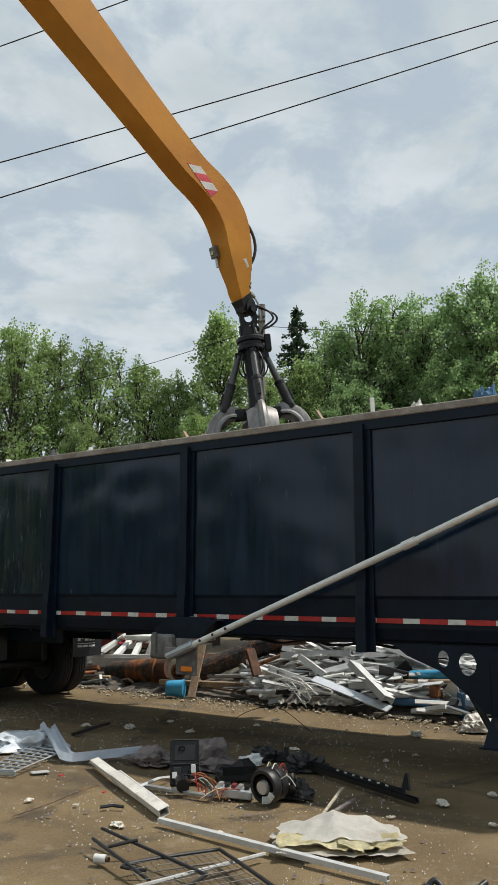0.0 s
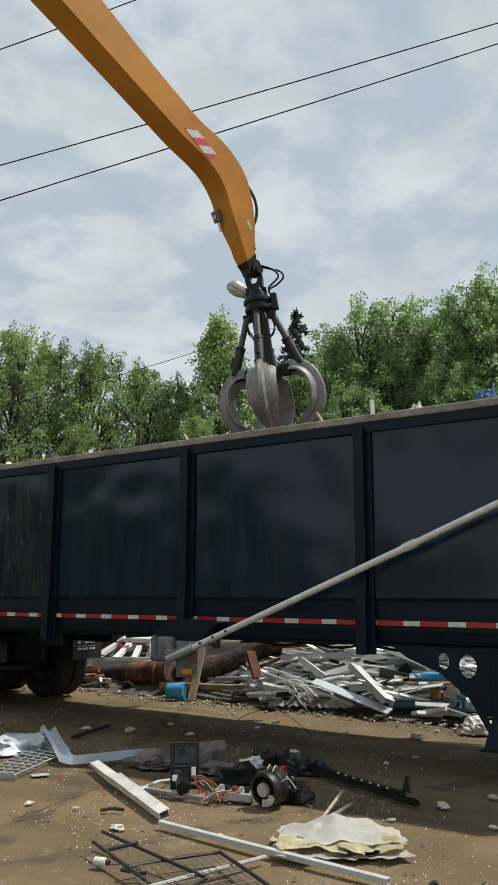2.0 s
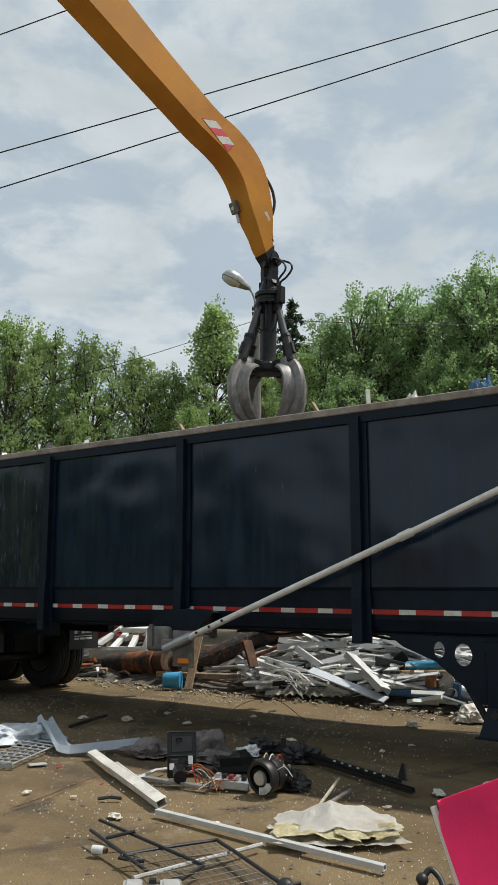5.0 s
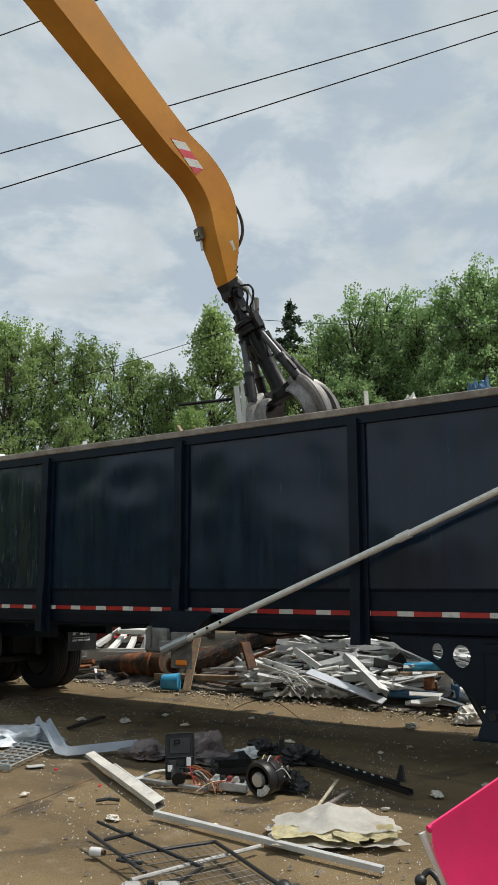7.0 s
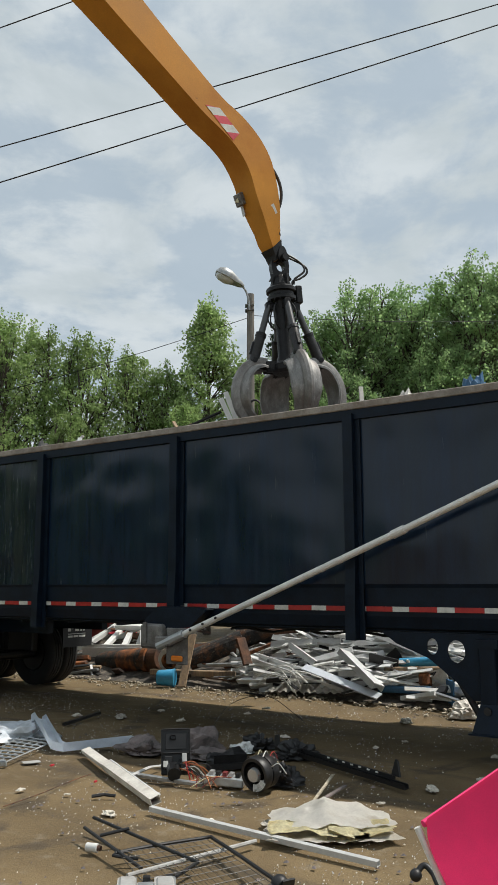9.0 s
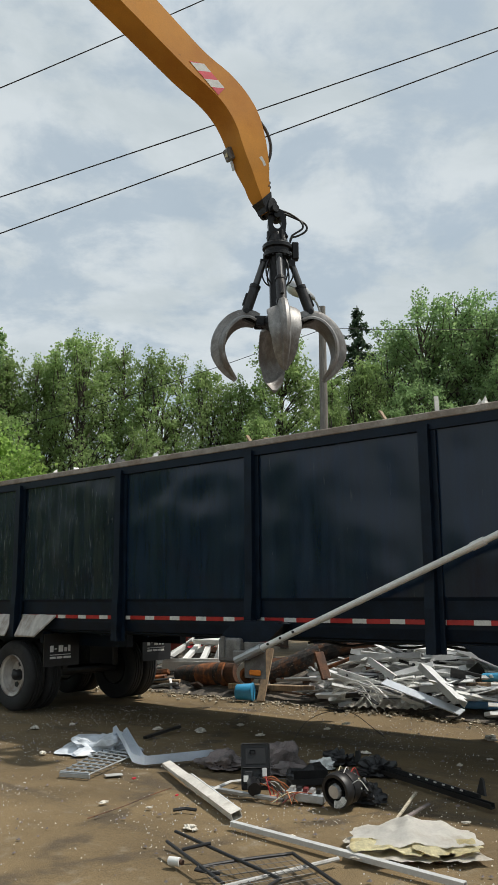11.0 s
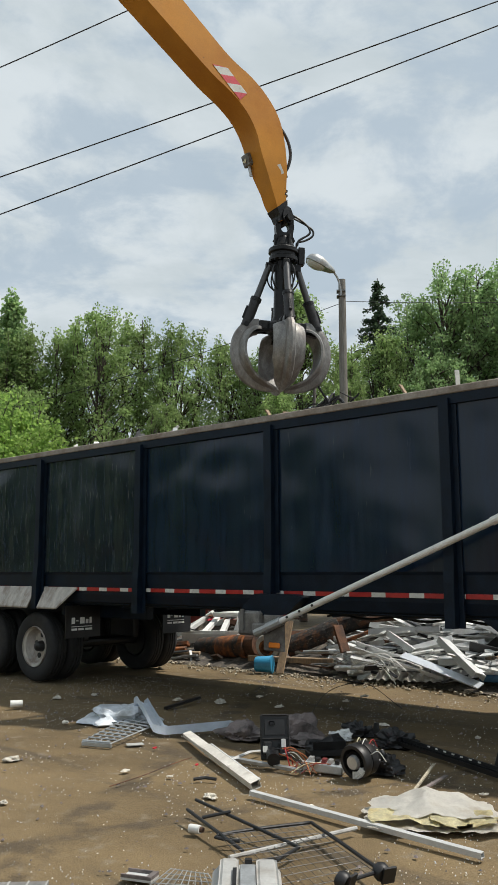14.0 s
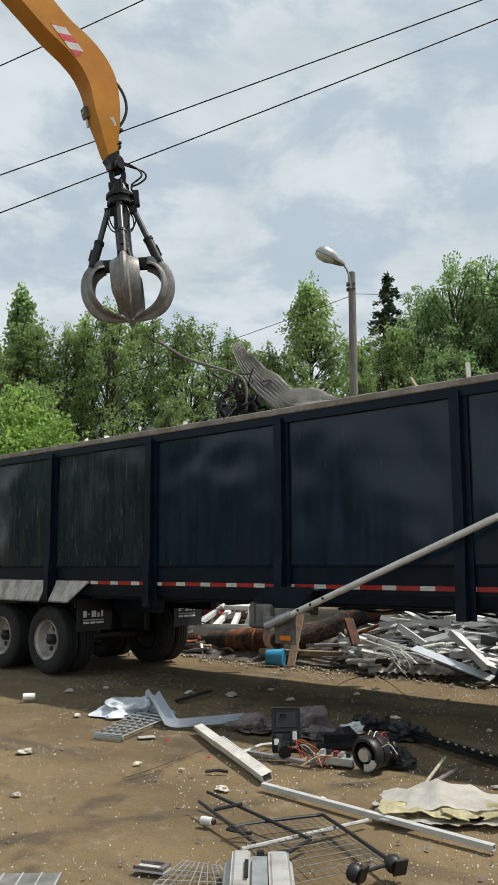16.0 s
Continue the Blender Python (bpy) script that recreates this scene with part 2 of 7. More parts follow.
def add_lathe(bm, profile, seg=32, m=None):
    """A profile of (radius, height) turned about y, closed on itself."""
    rings = [[bm.verts.new((r * math.cos(k * math.tau / seg), h, r * math.sin(k * math.tau / seg))) for k in range(seg)] for r, h in profile]
    n = len(rings)
    for i in range(n):
        u, v = rings[i], rings[(i + 1) % n]
        for k in range(seg):
            bm.faces.new((u[k], u[(k + 1) % seg], v[(k + 1) % seg], v[k]))
    vs = [v for r in rings for v in r]
    if m is not None:
        bmesh.ops.transform(bm, matrix=m, verts=vs)
    return vs


def lathe(profile, seg=32, m=None):
    bm = bmesh.new()
    add_lathe(bm, profile, seg, m)
    return bm


def beam_between(p, q, w, h, bm=None, roll=0.0):
    """A straight square-edged bar between two points."""
    p, q = Vector(p), Vector(q)
    d = q - p
    rot = d.to_track_quat("Y", "Z").to_matrix().to_4x4()
    m = Matrix.Translation((p + q) / 2) @ rot @ Matrix.Rotation(roll, 4, "Y")
    bm = bm or bmesh.new()
    add_box(bm, (-w / 2, -d.length / 2, -h / 2), (w / 2, d.length / 2, h / 2), m)
    return bm


def channel_between(p, q, w, h, t, roll=0.0):
    """An open U-shaped profile between two points."""
    p, q = Vector(p), Vector(q)
    d = q - p
    m = Matrix.Translation(p) @ d.to_track_quat("Y", "Z").to_matrix().to_4x4() @ Matrix.Rotation(roll, 4, "Y")
    o = [(-w / 2, -h / 2), (w / 2, -h / 2), (w / 2, h / 2), (w / 2 - t, h / 2), (w / 2 - t, -h / 2 + t), (-w / 2 + t, -h / 2 + t), (-w / 2 + t, h / 2), (-w / 2, h / 2)]
    return prism(o, d.length, m)


def hollow_between(p, q, w, h, t, roll=0.0):
    """A rectangular tube, open at both ends."""
    p, q = Vector(p), Vector(q)
    d = q - p
    m = Matrix.Translation(p) @ d.to_track_quat("Y", "Z").to_matrix().to_4x4() @ Matrix.Rotation(roll, 4, "Y")
    bm = bmesh.new()
    loops = []
    for k in (0, t):
        for y in (0, d.length):
            loops.append([bm.verts.new((x, y, z)) for x, z in ((-w / 2 + k, -h / 2 + k), (w / 2 - k, -h / 2 + k), (w / 2 - k, h / 2 - k), (-w / 2 + k, h / 2 - k))])
    o0, o1, i0, i1 = loops
    for k in range(4):
        j = (k + 1) % 4
        bm.faces.new((o0[k], o0[j], o1[j], o1[k]))
        bm.faces.new((i0[j], i0[k], i1[k], i1[j]))
        bm.faces.new((o0[j], o0[k], i0[k], i0[j]))
        bm.faces.new((o1[k], o1[j], i1[j], i1[k]))
    bmesh.ops.transform(bm, matrix=m, verts=bm.verts)
    return bm


# ---- ground ----
def ground_material():
    m = bpy.data.materials.new("packed_dirt")
    m.use_nodes = True
    nt = m.node_tree
    N, L = nt.nodes.new, nt.links.new
    bsdf = nt.nodes["Principled BSDF"]
    pos = N("ShaderNodeNewGeometry").outputs["Position"]
    rot = N("ShaderNodeMapping"); rot.inputs["Rotation"].default_value = (0, 0, radians(36))
    L(pos, rot.inputs[0])
    def tex(vec, s, d, stretch=None):
        if stretch:
            mp = N("ShaderNodeMapping"); mp.inputs["Scale"].default_value = stretch
            L(vec, mp.inputs[0]); vec = mp.outputs[0]
        n = N("ShaderNodeTexNoise")
        n.inputs["Scale"].default_value, n.inputs["Detail"].default_value, n.inputs["Roughness"].default_value = s, d, 0.6
        L(vec, n.inputs["Vector"])
        return n.outputs["Fac"]
    def step(v, lo, hi):
        r = N("ShaderNodeMapRange"); r.interpolation_type = "SMOOTHSTEP"
        r.inputs["From Min"].default_value, r.inputs["From Max"].default_value = lo, hi
        L(v, r.inputs["Value"])
        return r.outputs[0]
    def mixc(fac, a, b, mode="MIX"):
        x = N("ShaderNodeMix"); x.data_type, x.blend_type = "RGBA", mode
        for sock, v in (("Factor", fac), ("A", a), ("B", b)):
            if hasattr(v, "is_linked"):
                L(v, x.inputs[sock])
            else:
                x.inputs[sock].default_value = v if sock == "Factor" else (*v, 1)
        return x.outputs["Result"]
    big, ruts, mid, fine = tex(pos, 0.55, 6), tex(rot.outputs[0], 1.0, 5, (0.22, 2.2, 1)), tex(pos, 5.0, 6), tex(pos, 90.0, 3)
    speck = N("ShaderNodeTexVoronoi"); speck.inputs["Scale"].default_value = 110.0
    L(pos, speck.inputs["Vector"])
    col = mixc(step(big, 0.35, 0.65), (0.124, 0.087, 0.043), (0.202, 0.144, 0.073))
    col = mixc(step(ruts, 0.52, 0.72), col, (0.080, 0.062, 0.040))
    col = mixc(step(mid, 0.55, 0.72), col, (0.205, 0.165, 0.110))
    # two long tyre smears that cross the yard
    for (ax, ay), (bx, by), wide in (((-1.55, 7.6), (-2.05, 3.2), 0.17), ((-0.6, 6.2), (-3.2, 4.4), 0.14)):
        ln = math.hypot(bx - ax, by - ay)
        nx, ny = (by - ay) / ln, -(bx - ax) / ln
        dot = N("ShaderNodeVectorMath"); dot.operation = "DOT_PRODUCT"; dot.inputs[1].default_value = (nx, ny, 0)
        L(pos, dot.inputs[0])
        off = N("ShaderNodeMath"); off.operation = "MULTIPLY_ADD"; off.inputs[1].default_value = 0.35
        L(tex(pos, 1.3, 4), off.inputs[0]); L(dot.outputs["Value"], off.inputs[2])
        away = N("ShaderNodeMath"); away.operation = "SUBTRACT"; away.inputs[1].default_value = ax * nx + ay * ny + 0.175
        L(off.outputs[0], away.inputs[0])
        absn = N("ShaderNodeMath"); absn.operation = "ABSOLUTE"
        L(away.outputs[0], absn.inputs[0])
        worn = N("ShaderNodeMath"); worn.operation = "MULTIPLY"
        L(step(absn.outputs[0], wide, wide * 0.4), worn.inputs[0]); L(step(tex(pos, 2.6, 5), 0.36, 0.62), worn.inputs[1])
        col = mixc(worn.outputs[0], col, (0.085, 0.063, 0.038))
    spk = N("ShaderNodeMath"); spk.operation = "MULTIPLY"
    near = step(speck.outputs["Distance"], 0.11, 0.07)
    L(near, spk.inputs[0]); L(step(tex(pos, 1.6, 4), 0.47, 0.62), spk.inputs[1])
    col = mixc(spk.outputs[0], col, (0.46, 0.43, 0.37))
    col = mixc(1.0, col, mixc(step(fine, 0.25, 0.75), (0.72,) * 3, (1.25,) * 3), "MULTIPLY")
    L(col, bsdf.inputs["Base Color"])
    rg = N("ShaderNodeMapRange")
    rg.inputs["To Min"].default_value, rg.inputs["To Max"].default_value = 0.62, 0.98
    L(big, rg.inputs["Value"]); L(rg.outputs[0], bsdf.inputs["Roughness"])
    bsdf.inputs["Specular IOR Level"].default_value = 0.35
    b = N("ShaderNodeBump"); b.inputs["Strength"].default_value, b.inputs["Distance"].default_value = 0.55, 0.02
    ad = N("ShaderNodeMath"); ad.operation = "ADD"
    L(mid, ad.inputs[0]); L(fine, ad.inputs[1])
    L(ad.outputs[0], b.inputs["Height"]); L(b.outputs[0], bsdf.inputs["Normal"])
    return m


M_DIRT = ground_material()


def make_ground():
    bm = bmesh.new()
    xs = [-3000, -300, -60] + [-12 + i * 0.5 for i in range(49)] + [60, 300, 3000]
    ys = [-3000, -300, -40] + [-2 + i * 0.5 for i in range(51)] + [40, 80, 300, 3000]
    grid = []
    for y in ys:
        row = []
        for x in xs:
            z = 0.0
            if abs(x) < 12 and -2 < y < 23:
                z = -0.012 + 0.024 * noise.noise((x * 0.6, y * 0.6, 0)) - 0.008
            row.append(bm.verts.new((x, y, min(z, 0.0))))
        grid.append(row)
    for a, b in zip(grid, grid[1:]):
        for i in range(len(a) - 1):
            bm.faces.new((a[i], a[i + 1], b[i + 1], b[i]))
    return single("ground", bm, M_DIRT, "packed brown dirt yard strewn with white chips", "ground", kind="structure", smooth=True)


make_ground()


# ---- scrap trailer ----
M_CASTING = material("grey_casting", (0.20, 0.195, 0.185), 0.6, 0.3, 0.25, 9, 60, 0.15, (0.11, 0.10, 0.095), 0.55, 4.0)
M_ARM = material("bare_aluminium", (0.76, 0.75, 0.72), 0.5, 0.05, 0.08, 9, 60, 0.06, (0.58, 0.56, 0.52), 0.66, 3.0)
RIB_STEP = 2.285
RIBS = [0.03 + RIB_STEP * k for k in range(-2, 5)]
S0, S1, WIDE = -5.2, 9.9, 2.5
TOP, FLOOR = 3.42, 1.22


def make_wheel(parent, s, y_out, sign):
    """One tyre with its rim; y_out is its outer face, sign the way inwards."""
    w = 0.27
    prof = [(0.29, 0.03), (0.33, 0.005), (0.44, 0.0), (0.485, 0.02), (0.505, 0.05), (0.505, 0.075), (0.492, 0.08), (0.492, 0.09), (0.506, 0.095),
            (0.506, 0.13), (0.492, 0.135), (0.492, 0.145), (0.506, 0.15), (0.506, 0.18), (0.492, 0.185), (0.492, 0.195), (0.505, 0.2),
            (0.505, 0.225), (0.485, 0.25), (0.44, w), (0.33, w - 0.005), (0.29, w - 0.03)]
    flip = Matrix.Diagonal((1, sign, 1, 1))
    tyre = part("tyre", lathe(prof, 44, flip), M_RUBBER, parent, smooth=True, m=pose(s, y_out, 0.505))
    rim = [(0.292, 0.0), (0.30, 0.02), (0.283, 0.03), (0.262, 0.045), (0.250, 0.10), (0.215, 0.165), (0.13, 0.175), (0.10, 0.15), (0.001, 0.14),
           (0.001, 0.24), (0.26, 0.24), (0.285, 0.18)]
    # far-side rims take black as colour, standing for the dark backs of the wheels
    r = part("rim", lathe(rim, 36, flip), M_FENDER if sign > 0 else M_BLACK, tyre, "dirty white steel rim" if sign > 0 else "", smooth=True)
    part("hub", lathe([(0.001, 0.04), (0.05, 0.045), (0.07, 0.065), (0.085, 0.16), (0.001, 0.16)], 20, flip), M_BLACK, tyre, "greasy black hub cap", smooth=True)
    for k in range(5):
        a = k * math.tau / 5 + 0.4
        bm = lathe([(0.001, 0.160), (0.040, 0.160), (0.040, 0.19), (0.001, 0.19)], 14, flip)
        part("hand_hole", bm, M_BLACK, tyre, m=pose(0.165 * math.cos(a), 0.001 * sign, 0.165 * math.sin(a)))
    return tyre


def panel_mesh(x0, x1, z0, z1, y, bulge, seed):
    """A thin steel wall panel, slightly buckled."""
    bm = bmesh.new()
    nx, nz = 22, 20
    for back in (0, 1):
        g = []
        for i in range(nx + 1):
            col = []
            for k in range(nz + 1):
                u, v = i / nx, k / nz
                x, z = x0 + (x1 - x0) * u, z0 + (z1 - z0) * v
                edge = min(1, 6 * min(u, 1 - u)) * min(1, 6 * min(v, 1 - v))
                dy = bulge * edge * (noise.noise((x * 0.9 + seed, z * 1.1, seed)) + 0.5 * noise.noise((x * 2.3, z * 2.6 + seed, 3)))
                col.append(bm.verts.new((x, y + dy + back * 0.03, z)))
            g.append(col)
        for i in range(nx):
            for k in range(nz):
                bm.faces.new((g[i][k], g[i + 1][k], g[i + 1][k + 1], g[i][k + 1]))
    return bm


def plate_with_holes(outline, holes, y, thick):
    bm = bmesh.new()
    def ring(pts):
        vs = [bm.verts.new((x, y, z)) for x, z in pts]
        return [bm.edges.new((vs[i], vs[(i + 1) % len(vs)])) for i in range(len(vs))]
    es = ring(outline)
    for cx, cz, rx, rz in holes:
        es += ring([(cx + rx * math.cos(a * math.tau / 20), cz + rz * math.sin(a * math.tau / 20)) for a in range(20)])
    bmesh.ops.triangle_fill(bm, edges=es, use_beauty=True)
    g = bmesh.ops.extrude_face_region(bm, geom=list(bm.faces))
    for v in g["geom"]:
        if isinstance(v, bmesh.types.BMVert):
            v.co.y += thick
    return bm


def make_trailer():
    tr = thing("scrap_trailer", TRAILER, "long dark navy steel open-top scrap trailer parked on dirt", "trailer")
    # walls between the ribs, each a sheet of its own
    edges = [S0] + RIBS + [S1]
    for i, (a, b) in enumerate(zip(edges, edges[1:])):
        part("side_panel", panel_mesh(a, b, 1.60, 3.30, 0.0, 0.045, 3.7 * i), M_NAVY_WORN if b < 2.6 else M_NAVY, tr, "glossy dark navy steel sheet with " + ("pale scuffs and runs" if b < 2.6 else "soft dents"), smooth=True)
        part("side_panel", panel_mesh(a, b, FLOOR + 0.12, 3.30, WIDE - 0.03, 0.02, 1.9 * i + 50), M_NAVY, tr, smooth=True)
    # bottom sill rolls inwards under the panels
    for y0, sg in ((0.0, 1), (WIDE, -1)):
        o = [(-0.004, 1.605), (0.014, 1.57), (0.026, 1.30), (0.06, 1.19), (0.16, 1.14), (0.16, 1.18), (0.08, 1.22), (0.05, 1.32), (0.04, 1.57), (0.034, 1.605)]
        bm = bmesh.new()
        rows = [[bm.verts.new((s, y0 + sg * y, z)) for y, z in o] for s in (S0, S1)]
        for k in range(len(o)):
            j = (k + 1) % len(o)
            bm.faces.new((rows[0][k], rows[0][j], rows[1][j], rows[1][k]))
        part("sill", bm, M_NAVY_ROUGH, tr)
        part("top_rail", box((S0, y0 - 0.055 if sg > 0 else y0 - 0.06, 3.345), (S1, y0 + 0.06 if sg > 0 else y0 + 0.055, TOP), bevel=0.008), M_RAIL, tr, "dusty rust-stained top rail")
        part("rail_lip", box((S0, y0 - 0.04 if sg > 0 else y0 - 0.03, 3.245), (S1, y0 + 0.03 if sg > 0 else y0 + 0.04, 3.343)), M_NAVY_ROUGH, tr)
    part("floor_pan", box((S0, 0.1, FLOOR - 0.06), (S1, WIDE - 0.1, FLOOR)), M_NAVY_ROUGH, tr)
    part("end_wall", box((S0 - 0.04, 0, FLOOR - 0.06), (S0, WIDE, TOP)), M_NAVY_ROUGH, tr)
    part("end_wall", box((S1, 0, FLOOR - 0.06), (S1 + 0.04, WIDE, TOP)), M_NAVY_ROUGH, tr)
    for s in RIBS:
        low = 1.07 if abs(s - RIBS[4]) > 0.1 else 1.16
        # a channel that grows deeper towards its foot
        o = [(-0.055, 3.30), (-0.055, 1.75), (-0.055, 1.5), (-0.055, low), (0.055, low), (0.055, 1.5), (0.055, 1.75), (0.055, 3.30)]
        dep = [0.085, 0.085, 0.105, 0.11, 0.11, 0.105, 0.085, 0.085]
        for side in (0, 1):
            bm = bmesh.new()
            f = [bm.verts.new((s + x, -d if side == 0 else WIDE + d, z)) for (x, z), d in zip(o, dep)]
            b = [bm.verts.new((s + x, -0.002 if side == 0 else WIDE + 0.002, z)) for x, z in o]
            for k in range(3):
                bm.faces.new((f[k], f[k + 1], f[6 - k], f[7 - k]))
                bm.faces.new((b[k], b[k + 1], b[6 - k], b[7 - k]))
            for k in range(8):
                j = (k + 1) % 8
                bm.faces.new((f[k], f[j], b[j], b[k]))
            part("rib", bm, M_NAVY_ROUGH, tr)
        part("rib_flange", box((s + 0.057, -0.025, 1.37 if low > 1.1 else low), (s + 0.112, -0.004, 3.24)), M_NAVY_ROUGH, tr)
    # red and silver marking tape, piece by piece
    s, k = S0 + 0.05, 0
    first = {}
    while s < S1 - 0.3:
        ln, mat = (0.28, M_RED) if k % 2 == 0 else (0.17, M_REFL)
        hits = any(a - 0.05 < s and s + ln < a + 0.14 for a in RIBS)
        if not hits:
            if k % 2 in first:
                ob = new("tape", first[k % 2].data); ob.parent = tr
            else:
                ob = first[k % 2] = part("tape", box((0, 0.011, 1.345), (ln, 0.018, 1.392)), mat, tr)
            ob.matrix_basis = pose(s, 0, 0)
        s, k = s + ln, k + 1
    # running gear
    for s in (-0.09, -1.36):
        for y, sg in ((0.0, 1), (0.30, 1), (WIDE, -1), (WIDE - 0.30, -1)):
            make_wheel(tr, s, y, sg)
        part("axle", tube([(s, 0.2, 0.505), (s, WIDE - 0.2, 0.505)], 0.075, 12), M_BLACK, tr)
        for y in (0.75, WIDE - 0.75):
            part("hanger", box((s - 0.3, y - 0.06, 0.55), (s + 0.3, y + 0.06, 0.95), bevel=0.02), M_BLACK, tr)
    for y in (0.72, WIDE - 0.72):
        part("chassis_beam", box((S0 + 0.3, y - 0.06, 0.93), (1.7, y + 0.06, 1.158)), M_NAVY_ROUGH, tr)
    for i in range(16):
        s = S0 + 0.6 + i * 0.9
        part("cross_member", box((s, 0.17, 1.115), (s + 0.06, WIDE - 0.17, 1.157)), M_NAVY_ROUGH, tr)
    for s0, s1 in ((-2.25, -0.06), (0.19, 0.66)):
        for y0, sg in ((0.0, -1), (WIDE, 1)):
            e = 0.30 if s1 > 0 else 0.0
            bm = bmesh.new()
            v = [(s0, y0 + sg * 0.012, 1.39), (s1 + e, y0 + sg * 0.012, 1.39), (s1, y0 + sg * 0.16, 1.10), (s0, y0 + sg * 0.16, 1.10)]
            top = [bm.verts.new(p) for p in v]
            low = [bm.verts.new((p[0], p[1] - sg * 0.008, p[2] - 0.02)) for p in v]
            bm.faces.new(top); bm.faces.new(low[::-1])
            for k in range(4):
                bm.faces.new((top[k], low[k], low[(k + 1) % 4], top[(k + 1) % 4]))
            part("fender", bm, M_FENDER, tr, "dirty bare aluminium fender streaked with grime")
    for y0, y1 in ((0.0, 0.62), (WIDE - 0.62, WIDE)):
        flap = part("mud_flap", box((0.68, y0, 0.62 if y0 > 1 else 0.66), (0.70, y1, 1.12)), M_BLACK, tr, "black rubber mud flap with white lettering bars")
        for (a, b, z0, z1) in ((0.10, 0.16, 0.86, 0.95), (0.18, 0.22, 0.895, 0.91), (0.25, 0.33, 0.86, 0.95), (0.35, 0.40, 0.86, 0.92), (0.42, 0.46, 0.86, 0.95),
                               (0.10, 0.47, 0.815, 0.825), (0.10, 0.20, 0.765, 0.795), (0.22, 0.32, 0.765, 0.795), (0.34, 0.47, 0.765, 0.795)):
            part("lettering_bar", box((0.7005, y0 + a, z0), (0.703, y0 + b, z1)), M_WHITE, flap)
    part("fender_skirt", box((0.60, 0.0, 1.0), (0.66, 0.62, 1.16)), M_NAVY_ROUGH, tr)
    # front support: plate with two hand holes, landing leg and its brace
    outline = [(7.14, 1.16), (7.30, 1.05), (7.62, 0.93), (7.92, 0.70), (8.04, 0.58), (8.6, 0.58), (9.7, 0.58), (9.7, 1.16)]
    for y in (0.03, WIDE - 0.05):
        part("support_plate", plate_with_holes(outline, [(7.66, 1.035, 0.055, 0.075), (7.89, 1.0, 0.085, 0.10)], y, 0.02), M_NAVY_ROUGH, tr)
    for y in (-0.04, WIDE - 0.10):
        leg = part("landing_leg", box((8.12, y, 0.56), (8.27, y + 0.14, 1.08), bevel=0.01), M_NAVY_ROUGH, tr, "navy steel landing leg")
        bm = bmesh.new()
        lo = [bm.verts.new(p) for p in ((8.05, y - 0.05, 0.32), (8.34, y - 0.05, 0.32), (8.34, y + 0.19, 0.32), (8.05, y + 0.19, 0.32))]
        hi = [bm.verts.new(p) for p in ((8.13, y + 0.01, 0.60), (8.26, y + 0.01, 0.60), (8.26, y + 0.13, 0.60), (8.13, y + 0.13, 0.60))]
        bm.faces.new(lo[::-1]); bm.faces.new(hi)
        for k in range(4):
            bm.faces.new((lo[k], lo[(k + 1) % 4], hi[(k + 1) % 4], hi[k]))
        part("foot", bm, M_NAVY_ROUGH, leg)
        part("foot_plate", box((8.02, y - 0.07, 0.304), (8.37, y + 0.21, 0.319)), M_NAVY_ROUGH, leg)
        part("pivot_hole", tube([(8.19, y - 0.01, 0.51), (8.19, y - 0.032, 0.51)], 0.035, 14), M_BLACK, leg)
        part("leg_bracket", box((8.09, y - 0.012, 1.04), (8.30, y + 0.16, 1.12)), M_NAVY_ROUGH, leg)
    part("leg_brace", tube([(7.68, 0.30, 0.92), (7.98, 0.30, 0.42)], 0.032, 8), M_BLACK, tr)
    part("leg_brace", tube([(8.19, 0.1, 0.72), (8.19, WIDE - 0.1, 0.72)], 0.03, 8), M_BLACK, tr)
    # tarp arm on its pivot bracket
    br = part("arm_bracket", prism([(4.28, 1.22), (4.46, 1.36), (5.0, 1.36), (5.16, 1.33), (4.92, 1.14), (4.62, 1.12), (4.36, 1.12), (4.22, 1.10)], 0.14, pose(0, -0.16, 0)), M_NAVY_ROUGH, tr, "dusty navy pivot bracket")
    part("gearbox", box((4.26, -0.24, 0.90), (4.58, -0.08, 1.17), bevel=0.025), M_CASTING, br, "dirty grey cast gearbox")
    part("gearbox_arm", box((4.50, -0.26, 0.93), (4.72, -0.18, 1.04), bevel=0.015), M_CASTING, br)
    part("gearbox_strap", box((4.33, -0.262, 0.96), (4.38, -0.242, 1.19)), M_CASTING, br)
    part("marker_mount", box((4.60, -0.17, 0.74), (4.90, -0.15, 1.13), bevel=0.006), M_CASTING, br)
    part("marker_light", box((4.69, -0.20, 0.775), (4.85, -0.172, 0.835), bevel=0.012), M_ORANGE, br, "amber side marker light")
    p0, p1, p2 = Vector((4.62, -0.22, 0.965)), Vector((7.46, -0.19, 2.085)), Vector((9.75, -0.16, 3.01))
    arm = part("tarp_arm", tube([p0, p1], 0.043, 12, True, 0.8), M_ARM, tr, "telescoping bare aluminium tarp arm", smooth=True)
    part("inner_tube", tube([p1, p2], 0.040, 12, True, 0.8), M_ARM, arm, smooth=True)
    part("collar", tube([p1 + (p0 - p1) * 0.02, p1 + (p2 - p1) * 0.03], 0.053, 12, True, 0.8), M_ARM, arm)
    part("end_socket", tube([p0 - (p1 - p0) * 0.03, p0 + (p1 - p0) * 0.10], 0.056, 10, True, 0.9), M_STEEL, arm)
    for k in (0.14, 0.20, 0.26):
        p = p0 + (p1 - p0) * k
        part("bolt", tube([p + Vector((0, -0.045, 0)), p + Vector((0, -0.056, 0))], 0.014, 8), M_BLACK, arm)
